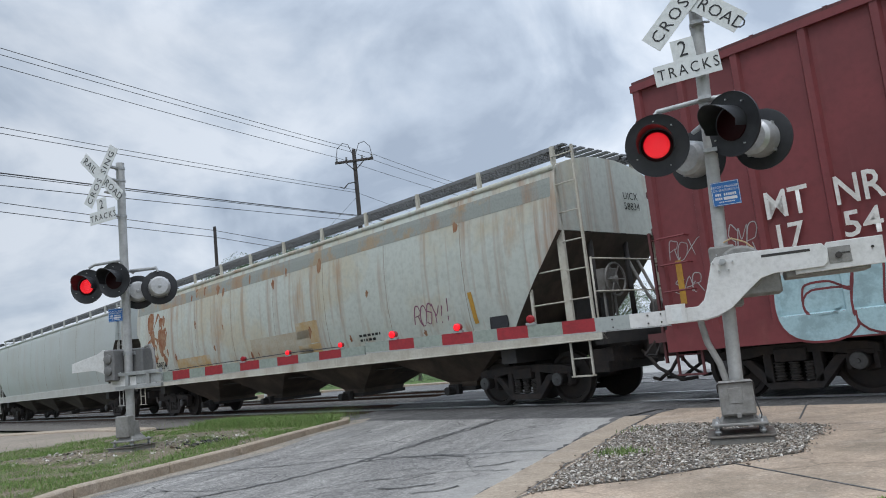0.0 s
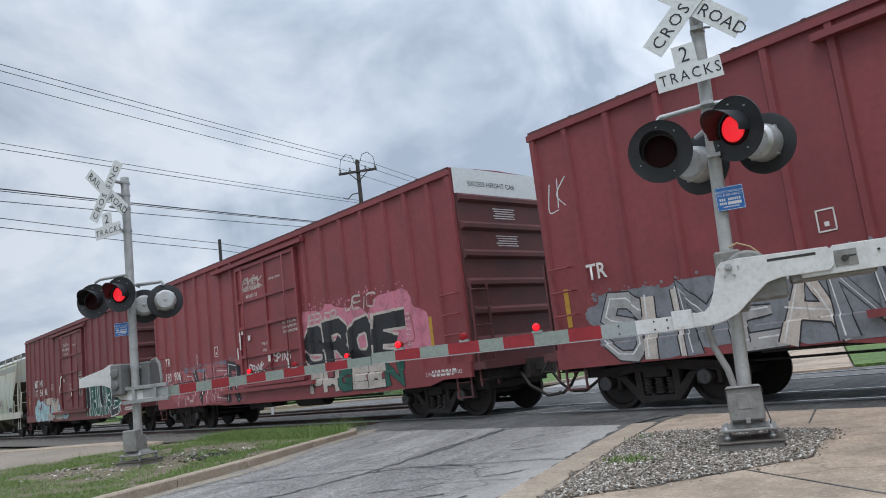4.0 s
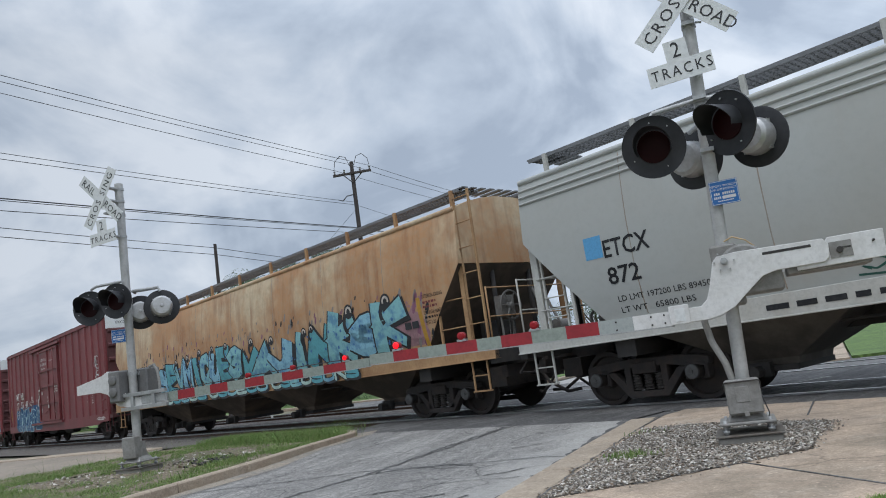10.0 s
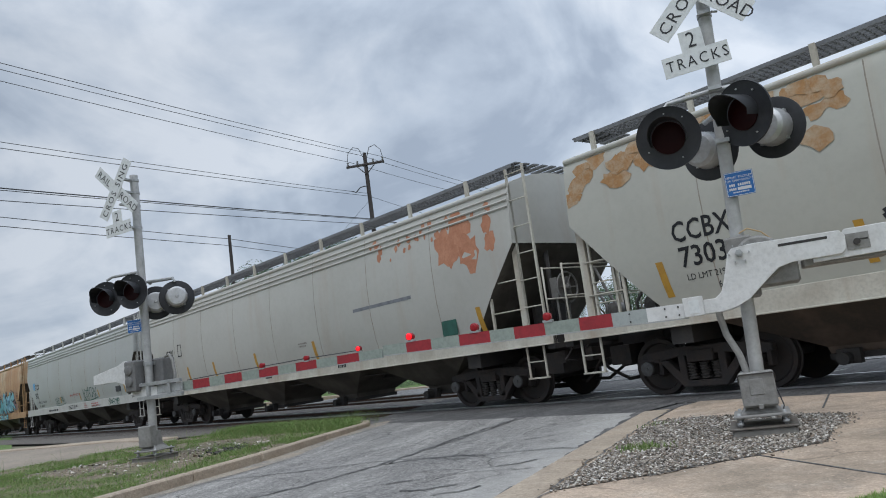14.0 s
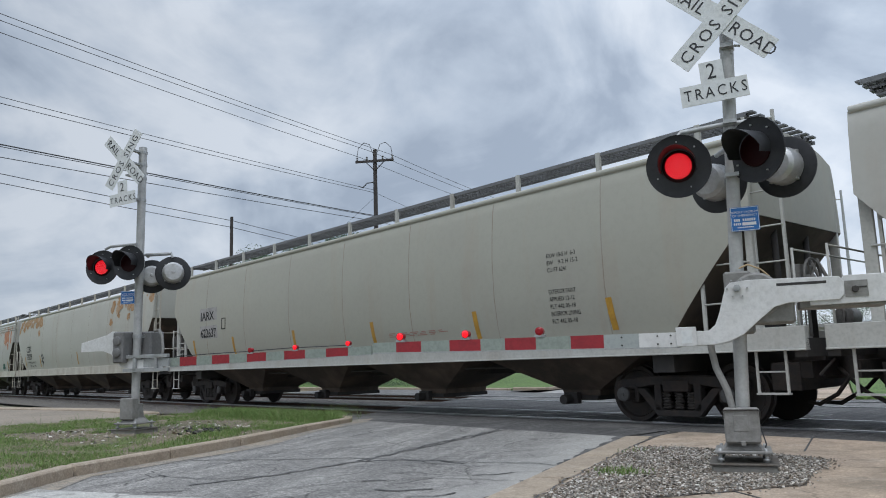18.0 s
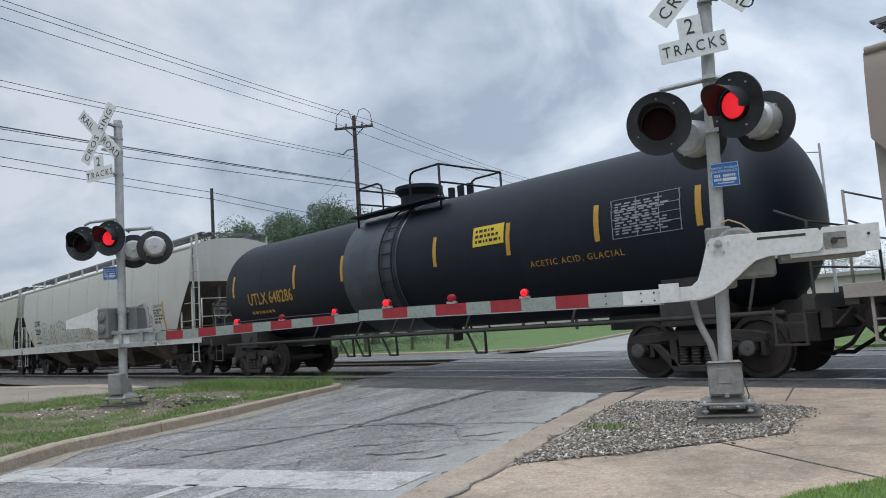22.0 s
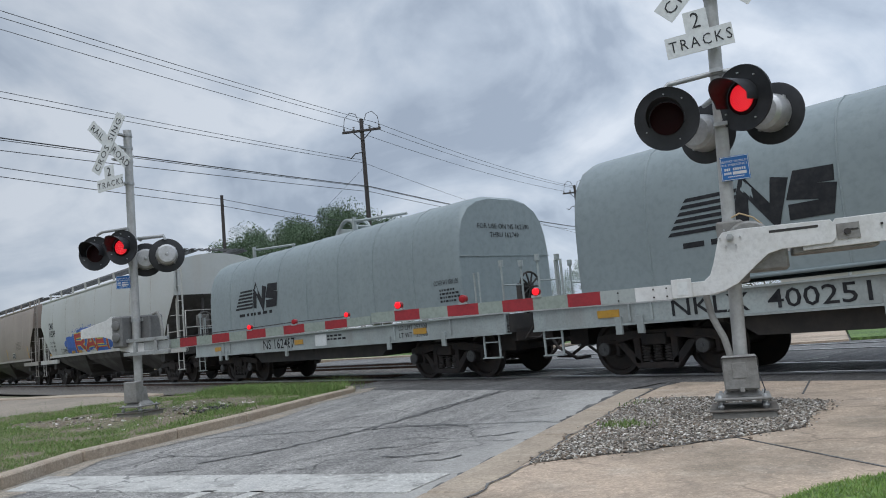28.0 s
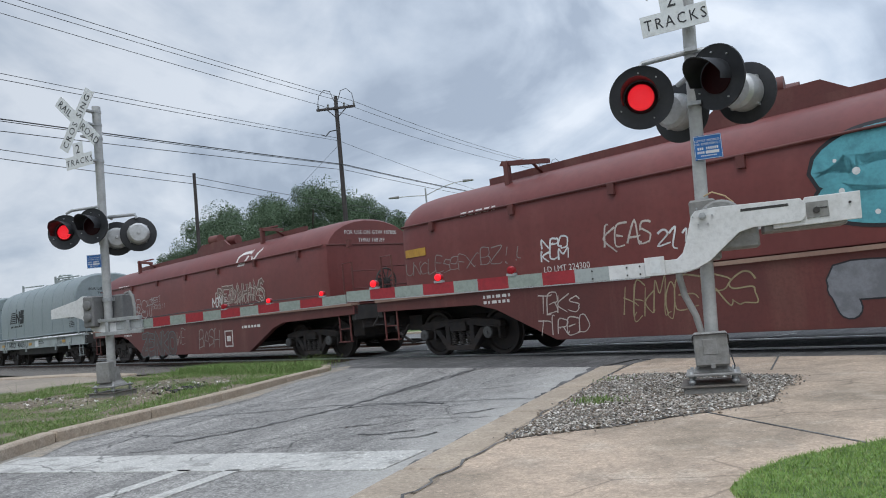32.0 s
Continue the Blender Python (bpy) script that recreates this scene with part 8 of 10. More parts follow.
def coil_grey(s0, L, number, light):
    car = thing("coil_car", "pale grey coil car with a smooth rounded hood", "coil car", group="freight train")
    wheels = []
    pal = mat("coil_grey", (0.225, 0.267, 0.275), 0.5, other=(0.195, 0.232, 0.24), scale=.5, amount=.6, streak=(0.285, 0.325, 0.325), streak_amount=.3, bump=.04, bump_scale=3)
    frame = mat("coil_frame_grey", (0.34, 0.38, 0.375), 0.55, other=(0.22, 0.23, 0.22), scale=1.5, amount=.6, streak=(0.22, 0.19, 0.16), streak_amount=.35)
    surf = prof_surf(NS_PROF)
    bm = bmesh.new()
    hood_mesh(bm, L, NS_PROF)
    hood = part("hood", bm, pal, car, "pale grey steel hood")
    bm = bmesh.new()
    for k in range(1, 8):
        x = L * k / 8
        bm = bmesh.new()
        tube(bm, [(x, -surf(z), z) for z in (1.38, 2.0, 2.6, 2.95, 3.26, 3.50, 3.65, 3.73)], .014, 6)
        part("hood_rib", bm, pal, hood)
    bm = bmesh.new()
    rod(bm, (.1, -1.41, 1.37), (L - .1, -1.41, 1.37), .03, 6)
    rod(bm, (L + .005, -1.36, 2.45), (L + .005, 1.36, 2.45), .012, 6)
    part("hood_edge", bm, pal, hood)
    for x in (1.9, L - 4.3):
        bm = bmesh.new()
        tube(bm, [(x, -.75, 3.5), (x, -.75, 3.90), (x + .12, -.70, 3.88), (x + 1.4, -.2, 3.86)], .035, 6)
        box(bm, x - .035, x + .035, -.80, -.72, 3.45, 3.98)
        box(bm, x - .12, x + .12, -.95, -.60, 3.42, 3.52)
        tube(bm, [(x + .3, .6, 3.55), (x + .3, .6, 3.85), (x + .8, .1, 3.88)], .035, 6)
        part("stacking_bracket", bm, frame, hood, "bent stacking brackets")
    bm = bmesh.new()
    c = L * .53
    for y in (-.22, .22):
        pts = [(c + .42 * math.cos(radians(a)), y, 3.68 + .42 * math.sin(radians(a))) for a in range(0, 181, 15)]
        tube(bm, pts, .05, 6)
        prism(bm, [(c - .75, 3.58), (c + .6, 3.58), (c + .42, 3.75), (c - .45, 3.95)], y - .02, y + .02)
    for a in (30, 90, 150):
        rod(bm, (c + .42 * math.cos(radians(a)), -.22, 3.68 + .42 * math.sin(radians(a))), (c + .42 * math.cos(radians(a)), .22, 3.68 + .42 * math.sin(radians(a))), .04, 6)
    part("lifting_bail", bm, frame, hood, "lifting bail on the hood")
    # side sill with pockets
    xa, xb = -1.05, L + 1.15
    for s in (-1, 1):
        bm = bmesh.new()
        y0, y1 = (-1.45, -1.33) if s < 0 else (1.33, 1.45)
        box(bm, xa, xb, y0, y1, .87, 1.22)
        sill = part("side_sill", bm, frame, car, "pale grey side sill", bevel=.004)
        for za, zb, w in ((1.22, 1.25, .05), (.84, .87, .04)):
            bm = bmesh.new()
            box(bm, xa, xb, y0 - w, y1 + w, za, zb)
            part("flange", bm, frame, sill)
        if s < 0:
            for x in (.7, 1.1, 4.6, 9.0, L - .6):
                bm = bmesh.new()
                box(bm, x, x + .12, -1.50, -1.45, .70, .98)
                part("tie_down_bracket", bm, frame, car, bevel=.004)
                bm = bmesh.new()
                box(bm, x + .25, x + .29, -1.48, -1.45, .9, 1.2)
                part("sill_rib", bm, frame, car)
    bm = bmesh.new()
    box(bm, xa, xb, -.3, .3, .74, 1.1)
    for x in (xa, xb - .12):
        box(bm, x, x + .12, -1.4, 1.4, .86, 1.2)
    for k in range(7):
        box(bm, .6 + k * L / 7, .8 + k * L / 7, -1.3, 1.3, .78, 1.2)
    part("underframe", bm, under_black, car, "dark underframe")
    bm = bmesh.new()
    prism(bm, [(2.5, .84), (2.9, .56), (L - 2.9, .56), (L - 2.5, .84)], -1.28, 1.28)
    part("belly", bm, under_black, car, "dark trough below the coils")
    bm = bmesh.new()
    box(bm, xa, .0, -1.3, 1.3, 1.252, 1.275)
    box(bm, L, xb, -1.3, 1.3, 1.252, 1.275)
    part("end_platform", bm, frame, car)
    for x, d in ((xa + .1, 1), (xb - .1, -1)):
        bm = bmesh.new()
        for y in (-1.3, -.75, .75, 1.3):
            rod(bm, (x, y, 1.2), (x, y, 2.15), .022, 6)
            rod(bm, (x, y, 2.10), (x, y, 2.22), .05, 8)
        tube(bm, [(x, -1.3, 1.75), (x, -.75, 1.75)], .016, 6)
        tube(bm, [(x, .75, 1.75), (x, 1.3, 1.75)], .016, 6)
        tube(bm, [(x + d * .5, -1.42, 1.25), (x + d * .5, -1.42, 2.05), (x + d * .62, -1.42, 2.05), (x + d * .62, -1.42, 1.25)], .016, 6)
        part("end_railing", bm, frame, car)
        step(car, frame, x + d * .3, -1.43, .42, .88)
        step(car, frame, x + d * .3, 1.43, .42, .88)
    bm = bmesh.new()
    tube(bm, [(xb - .26, -.35 + .29 * math.cos(radians(a)), 1.72 + .29 * math.sin(radians(a))) for a in range(0, 361, 20)], .022, 6)
    for a in range(0, 180, 36):
        c, q = math.cos(radians(a)) * .27, math.sin(radians(a)) * .27
        rod(bm, (xb - .26, -.35 - c, 1.72 - q), (xb - .26, -.35 + c, 1.72 + q), .018, 6)
    box(bm, xb - .50, xb - .3, -.50, -.20, 1.45, 1.80)
    rod(bm, (xb - .4, -.35, 1.0), (xb - .4, -.35, 1.5), .04, 8)
    part("brake_wheel", bm, under_black, car, "black hand brake wheel")
    bm = bmesh.new()
    for k in range(6):
        za, x0, x1 = 2.10 + .095 * k, 2.02 - .06 * (5 - k), 2.75 + .02 * k
        bm.faces.new([bm.verts.new((p + .05, -surf(q) - .006, q)) for p, q in ((x0 - .08 * 0, za), (x1, za), (x1 + .02, za + .055), (x0 + .05, za + .055))])
    ribbon(bm, [(2.92, 2.10), (3.02, 2.64), (3.40, 2.14), (3.52, 2.66)], .25, surf, .0065)
    ribbon(bm, [(4.22, 2.58), (3.78, 2.60), (3.72, 2.42), (4.12, 2.36), (4.08, 2.16), (3.60, 2.16)], .21, surf, .007)
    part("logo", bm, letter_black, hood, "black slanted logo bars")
    print_block(hood, 2.0, 1.86, 2.2, .15, 1, letter_black, surf, 2)
    lettering("COVER WT 6000 LBS", .14, hood, letter_black, L - .78, 1.92, surf, fit=.74)
    print_block(hood, L - .62, 1.55, .58, .30, 4, letter_black, surf, 4)
    lettering(number, .36, car, letter_black, 3.36 if light else 1.68, .92, lambda z: 1.45, 1.0, bold=.002, fit=1.7 if light else 2.8)
    lettering("LD LMT 252300", .15, car, letter_black, 9.4, 1.09, lambda z: 1.45, fit=.95)
    lettering("LT WT   53700", .15, car, letter_black, 9.4, .93, lambda z: 1.45, fit=.95)
    print_block(car, 6.4, 1.0, 1.0, .16, 2, letter_black, lambda z: 1.45, 6)
    for x in (.35, 5.05, 9.9):
        bm = bmesh.new()
        box(bm, x, x + .42, -1.462, -1.452, .98, 1.10)
        part("reflector", bm, ylw, car, "yellow reflector")
    bm = bmesh.new()
    box(bm, 6.05, 6.55, -1.462, -1.452, .90, 1.18)
    part("dot_panel", bm, sign_white, car, "white panel with dark dots")
    me = letters("FOR USE ON NS 162390", .15, 1.0, "CENTER")
    for v in me.vertices:
        v.co = (L + .012, v.co.x, v.co.y + 3.02)
    me.materials.clear()
    part("lettering", me, letter_black, hood)
    me = letters("THRU 162749", .15, 1.0, "CENTER")
    for v in me.vertices:
        v.co = (L + .012, v.co.x, v.co.y + 2.84)
    me.materials.clear()
    part("lettering", me, letter_black, hood)
    for x in (1.1, L - 1.0):
        add_truck(car, x, wheels)
    add_couplers(car, xa + .1, xb - .1)
    TRAIN.append((car, s0, wheels))
    return car


CN_PROF = [(1.30, 1.40), (1.7, 1.41), (2.2, 1.41), (2.66, 1.39), (2.88, 1.30), (3.08, 1.10), (3.23, .82), (3.32, .5), (3.36, .2)]


def coil_red(s0, L, decor):
    car = thing("coil_car", "oxide red coil car with a round hood and graffiti", "coil car", group="freight train")
    wheels = []
    red = mat("coil_red", (0.165, 0.038, 0.033), 0.5, other=(0.12, 0.029, 0.026), scale=.6, amount=.7, streak=(0.22, 0.075, 0.062), streak_amount=.3, bump=.05, bump_scale=4)
    low = mat("coil_red_sill", (0.13, 0.034, 0.029), 0.6, other=(0.085, 0.028, 0.025), scale=.8, amount=.7, streak=(0.21, 0.11, 0.08), streak_amount=.35)
    surf = prof_surf(CN_PROF)
    bm = bmesh.new()
    hood_mesh(bm, L, CN_PROF, round_end=.6)
    hood = part("hood", bm, red, car, "oxide red steel hood")
    bm = bmesh.new()
    rod(bm, (.05, -1.41, 2.70), (L - .05, -1.41, 2.70), .022, 6)
    rod(bm, (.05, 1.41, 2.70), (L - .05, 1.41, 2.70), .022, 6)
    for x in (0.0, L):
        rod(bm, (x, -1.37, 2.70), (x, 1.37, 2.70), .022, 6)
    for k in range(8):
        box(bm, .9 + k * 2.1, 1.02 + k * 2.1, -1.45, -1.37, 2.52, 2.70)
    part("belt_rail", bm, low, hood, "rail along the hood")
    bm = bmesh.new()
    for x in (2.6, L - 3.6):
        bm = bmesh.new()
        box(bm, x, x + .10, -.98, -.88, 3.05, 3.60)
        prism(bm, [(x - .12, 3.54), (x - .05, 3.62), (x + 1.0, 3.46), (x + 1.0, 3.38)], -.95, -.85)
        rod(bm, (x - .1, -.9, 3.58), (x, -.4, 3.66), .03, 6)
        rod(bm, (x + .6, -.9, 3.50), (x + .6, -.6, 3.3), .03, 6)
        part("stacking_bracket", bm, low, hood, "dark red stacking brackets")
    bm = bmesh.new()
    prism(bm, [(1.9, 3.27), (L - 1.9, 3.27), (L - 1.9, 3.42), (1.9, 3.42)], -.62, -.55)
    prism(bm, [(L * .5 - 1.3, 3.33), (L * .5 + 1.3, 3.33), (L * .5 + .75, 3.66), (L * .5 - .75, 3.66)], -.5, -.44)
    for y in (-.4, .2):
        rod(bm, (L * .5 - .2, y, 3.74), (L * .5 + .2, y + .1, 3.74), .16, 12)
    part("lifting_ridge", bm, low, hood, "ridge with the lifting bail")
    xa, xb = -.95, L + .95
    for s in (-1, 1):
        bm = bmesh.new()
        y0, y1 = (-1.44, -1.30) if s < 0 else (1.30, 1.44)
        prism(bm, [(xa, 1.02), (xa, 1.24), (xb, 1.24), (xb, 1.02), (L - 2.0, .98), (L - 2.5, .86), (L - 3.8, .28), (3.8, .28), (2.5, .86), (2.0, .98)], y0, y1)
        part("side_sill", bm, low, car, "deep oxide red side sill", bevel=.006)
        bm = bmesh.new()
        box(bm, xa, xb, y0 - .05, y1 + .05, 1.22, 1.28)
        part("sill_flange", bm, mat("sill_tan", (0.30, 0.20, 0.15), .7, other=(0.2, 0.1, 0.08), scale=2, amount=.6), car)
    bm = bmesh.new()
    box(bm, xa, xb, -.3, .3, .74, 1.1)
    for x in (xa, xb - .12):
        box(bm, x, x + .12, -1.4, 1.4, .90, 1.22)
    box(bm, 3.6, L - 3.6, -1.28, 1.28, .40, .5)
    part("underframe", bm, under_black, car, "dark underframe")
    bm = bmesh.new()
    box(bm, xa, 0, -1.3, 1.3, 1.242, 1.265)
    box(bm, L, xb, -1.3, 1.3, 1.242, 1.265)
    part("end_platform", bm, low, car)
    for x, d in ((xa + .1, 1), (xb - .1, -1)):
        bm = bmesh.new()
        for y in (-1.3, 1.3):
            tube(bm, [(x, y, 1.2), (x, y, 2.2), (x + d * .35, y, 2.2), (x + d * .35, y, 1.25)], .018, 6)
        for z in (1.6, 2.0):
            tube(bm, [(x, -1.3, z), (x, -.6, z)], .015, 6)
        part("end_railing", bm, low, car)
        step(car, low, x + d * .3, -1.40, .42, 1.02)
    bm = bmesh.new()
    tube(bm, [(xb - .26, -.2 + .29 * math.cos(radians(a)), 1.75 + .29 * math.sin(radians(a))) for a in range(0, 361, 20)], .022, 6)
    for a in range(0, 180, 36):
        c, q = math.cos(radians(a)) * .28, math.sin(radians(a)) * .28
        rod(bm, (xb - .26, -.2 - c, 1.75 - q), (xb - .26, -.2 + c, 1.75 + q), .018, 6)
    box(bm, xb - .50, xb - .3, -.36, -.05, 1.48, 1.82)
    rod(bm, (xb - .4, -.2, 1.0), (xb - .4, -.2, 1.5), .04, 8)
    part("brake_wheel", bm, under_black, car, "hand brake wheel")
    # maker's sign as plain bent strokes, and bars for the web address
    bm = bmesh.new()
    c = 10.52
    ribbon(bm, [(c + .52, 2.96), (c + .10, 2.95), (c - .06, 2.86), (c - .10, 2.74), (c + .0, 2.65), (c + .32, 2.65), (c + .58, 2.96), (c + .80, 2.68), (c + 1.08, 2.99)], .085, surf, .006)
    part("logo_stroke", bm, letter_white, hood, "white bent logo stroke")
    print_block(hood, 1.75, 2.64, 1.2, .15, 1, letter_white, surf, 21)
    bm = bmesh.new()
    box(bm, .12, .72, -1.422, -1.412, 2.06, 2.22)
    part("reflector", bm, ylw, car, "yellow reflector")
    lettering("LD LMT 224300", .15, car, letter_white, 3.65, 1.42, surf, 1.0, fit=.95)
    print_block(car, 2.2, .96, .8, .2, 2, letter_white, lambda z: 1.44, 31)
    print_block(car, 10.6, .9, 1.0, .12, 1, letter_white, lambda z: 1.44, 32)
    bm = bmesh.new()
    for a, b, c2, d2 in ((0, .45, 0, .03), (0, .45, .42, .45), (0, .03, 0, .45), (.42, .45, 0, .45), (.12, .33, .15, .3)):
        box(bm, 9.6 + a, 9.6 + b, -1.452, -1.442, .45 + c2, .45 + d2)
    part("stencil_box", bm, letter_white, car, "white stencilled box")
    me = letters("FOR USE ON GTW 187800", .14, 1.0, "CENTER")
    for v in me.vertices:
        v.co = (L + .012, v.co.x, v.co.y + 2.95)
    me.materials.clear()
    part("lettering", me, letter_white, hood)
    me = letters("THRU 188189", .14, 1.0, "CENTER")
    for v in me.vertices:
        v.co = (L + .012, v.co.x, v.co.y + 2.76)
    me.materials.clear()
    part("lettering", me, letter_white, hood)
    decor(car, surf, L)
    for x in (1.1, L - 1.35):
        add_truck(car, x, wheels)
    add_couplers(car, xa + .15, xb - .15)
    TRAIN.append((car, s0, wheels))
    return car

# ---------------------------------------------------------------- the train, front to rear
def consist():
    W, B = letter_white, letter_black
    cream = hopper_paint("hopper_cream", (0.435, 0.43, 0.38), .28)
    pale = hopper_paint("hopper_pale", (0.42, 0.45, 0.44), .18)
    rusty = mat("hopper_rusty_grey", (0.48, 0.51, 0.465), .55, other=(0.47, 0.42, 0.30), scale=.42, amount=.7, lo=.50, hi=.62, streak=(0.36, 0.20, 0.09), streak_amount=.7, streak_lo=.58, streak_hi=.72,
                streak_scale=(1.3, 1.3, .30), streak2=(0.27, 0.12, 0.05), streak2_amount=.75, streak2_scale=(3.4, 3.4, .10), bump=.05, bump_scale=4)
    tan = mat("hopper_yellow_tan", (0.56, 0.45, 0.30), .6, other=(0.43, 0.21, 0.085), scale=.38, amount=.85, lo=.39, hi=.54, streak=(0.30, 0.13, 0.05), streak_amount=.75, streak_lo=.47, streak_hi=.66,
              streak_scale=(.8, .8, .55), streak2=(0.24, 0.095, 0.04), streak2_amount=.75, streak2_scale=(3.5, 3.5, .35), bump=.05, bump_scale=4)
    grey = hopper_paint("hopper_grey", (0.395, 0.41, 0.395), .12)
    white = hopper_paint("hopper_off_white", (0.455, 0.45, 0.415), .20)
    olive = hopper_paint("hopper_olive_white", (0.375, 0.37, 0.315), .15)
    brown = hopper_paint("hopper_brown_grey", (0.285, 0.232, 0.20), .35, dark=(0.205, 0.165, 0.145), rust_col=(0.36, 0.29, 0.235), big=.6)
    sill_cream = mat("sill_cream", (0.53, 0.51, 0.44), .6, other=(0.33, 0.28, 0.22), scale=1.5, amount=.6, streak=(0.25, 0.14, 0.07), streak_amount=.4)
    sill_white = mat("sill_white", (0.47, 0.47, 0.44), .6, other=(0.36, 0.35, 0.32), scale=1.5, amount=.5, streak=(0.27, 0.2, 0.13), streak_amount=.3)
    rust_frame = mat("sill_rust", (0.42, 0.26, 0.13), .7, other=(0.22, 0.10, 0.045), scale=1.5, amount=.7)
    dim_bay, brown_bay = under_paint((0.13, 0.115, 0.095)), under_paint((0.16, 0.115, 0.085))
    nothing = lambda car, surf, L: None

    hopper(69.6, 19.2, "pale grey covered hopper car at the front of the train", pale, sill_white, "sill", nothing, under=dim_bay)
    hopper(48.4, 19.2, "pale blue-grey covered hopper car", pale, sill_white, "sill", lambda car, surf, L: (print_block(car, 16.6, 2.2, .9, .3, 2, B, surf, 1)), under=dim_bay)

    def d1(car, surf, L):
        lettering("58834", .34, car, B, 1.5, 1.62, surf, bold=.004)
        for x0, x1, z0, z1, m in ((8.2, 11.2, 1.45, 2.05, "peach"), (10.6, 11.6, 1.45, 2.25, "orange"), (3.2, 5.6, 1.42, 1.85, "orange")):
            bm = bmesh.new()
            for k in range(4):
                za, zb = z0 + (z1 - z0) * k / 4, z0 + (z1 - z0) * (k + 1) / 4
                bm.faces.new([bm.verts.new((p, -surf(q) - .004, q)) for p, q in ((x0, za), (x1, za), (x1, zb), (x0, zb))])
            part("paint_patch", bm, mat("patch_" + m, (0.40, 0.33, 0.235) if m == "peach" else (0.45, 0.30, 0.13), .6, other=(0.45, 0.43, 0.36), scale=2.0, amount=.9), car, "tan primer patch")
        bm = bmesh.new()
        for za, zb in ((3.56, 3.68), (3.68, 3.80), (3.80, 3.90)):
            bm.faces.new([bm.verts.new((p, -surf(q) - .003, q)) for p, q in ((.1, za), (L - .1, za), (L - .1, zb), (.1, zb))])
        part("side_band", bm, mat("band_grey", (0.27, 0.29, 0.265), .6, other=(0.36, 0.25, 0.14), scale=1.2, amount=.8, lo=.52, hi=.62, streak=(0.3, 0.15, 0.07), streak_amount=.7), car, "grey band under the top edge")
        rnd = random.Random(17)
        rust_red = mat("rust_red", (0.24, 0.085, 0.035), .85, other=(0.40, 0.30, 0.19), scale=3, amount=.6)
        for k in range(34):
            bm = bmesh.new()
            if k < 12:
                x, z, r = rnd.uniform(1.2, 2.4), rnd.uniform(2.0, 3.3), rnd.uniform(.12, .34)
            elif k < 22:
                x, z, r = rnd.uniform(2.5, 17), 3.9 - abs(rnd.gauss(0, .25)), rnd.uniform(.05, .12)
            else:
                x, z, r = rnd.uniform(2.5, 16), rnd.uniform(1.5, 3.2), rnd.uniform(.03, .09)
            ring = []
            for i in range(12):
                a = 2 * math.pi * i / 12
                rr = r * rnd.uniform(.55, 1.2)
                zz = min(3.99, z + rr * (1.4 if math.sin(a) > 0 else 2.2) * math.sin(a))
                ring.append(bm.verts.new((x + rr * math.cos(a), -surf(zz) - .003 - .0001 * k, zz)))
            bm.faces.new(ring)
            part("rust_patch", bm, rust_red, car, "red-brown rust patch")
        tag(car, "ROSY!!", 15.2, 16.3, 1.75, 2.15, SP["purple"], surf, 3, .03)
        stripe(car, 16.9, 1.6, 2.2, .11, ylw, surf, -.08)
        print_block(car, 13.2, 1.55, .8, .2, 2, B, surf, 5)
        bm = bmesh.new()
        box(bm, 17.3, 17.75, -hopper_surf(1.6) - .02, -hopper_surf(1.6) - .006, 1.46, 1.68)
        part("stencil_panel", bm, SP["black"], car, "black stencil panel")
    c1 = hopper(26.95, 19.2, "grey covered hopper car streaked with rust and patched in tan", rusty, sill_cream, "sill", d1, under=brown_bay)
    for text, z in (("UICX", 3.62), ("58834", 3.42)):
        me = letters(text, .20, 1.05)
        for v in me.vertices:
            v.co = (19.2 + .012, v.co.x + .45, v.co.y + z)
        me.materials.clear()
        part("lettering", me, B, c1)

    mtnr = lambda n: ([("MT", .52, 1.76, 2.42, .60), ("NR", .52, 2.66, 2.42, .60), (n[0], .46, 1.80, 2.0, .44), (n[1], .46, 2.70, 2.0, .47), (n[2], .46, 3.57, 2.0, .45)], None)

    def g2(car, surf):
        beige, pb = SP["beige"], SP["powder"]
        piece(car, "GUTX", 1.75, 5.6, .78, 1.80, [pb, pb, beige, beige], SP["maroon"], surf, 5, .34, .03, style="bubble", posts=BOX_POSTS)
        cloud(car, 2.0, 5.5, .78, 1.6, 4, pb, surf, 6, BOX_POSTS)
        piece(car, "SO", 5.7, 7.4, .78, 1.20, [beige, pb], SP["maroon"], lambda z: surf(z) + .06, 7, .36, .025, style="bubble")
        piece(car, "TRUWKE", 9.85, 13.75, .78, 2.12, [SP["black"], SP["green"], SP["green"], SP["black"], SP["green"], SP["black"]], SP["white"], surf, 8, .34, .045, style="wild", posts=BOX_POSTS, back=SP["green"])
        tag(car, "PLAE", 9.10, 9.62, 1.75, 2.25, SP["white"], lambda z: surf(z) + .068, 2, .03)
        tag(car, "KBK", 13.77, 14.15, .84, 1.18, SP["white"], surf, 3, .035, posts=BOX_POSTS)
        tag(car, "SEIM", 14.36, 14.85, 1.5, 1.9, SP["powder"], surf, 4, .035, posts=BOX_POSTS)
        for text, x0, x1, z0, z1, k in (("ROX", .22, .66, 2.12, 2.4, 11), ("SMR", 1.14, 1.55, 2.0, 2.45, 12), ("OR", 1.9, 2.3, 1.68, 1.9, 13), ("SAR", .25, .68, 1.6, 1.85, 14)):
            tag(car, text, x0, x1, z0, z1, SP["silver"], surf, k, .016, posts=BOX_POSTS)
    boxcar(6.1, "oxide red box car with white lettering and green and white graffiti", mtnr(("17", "54", "86")), g2, 0.9)

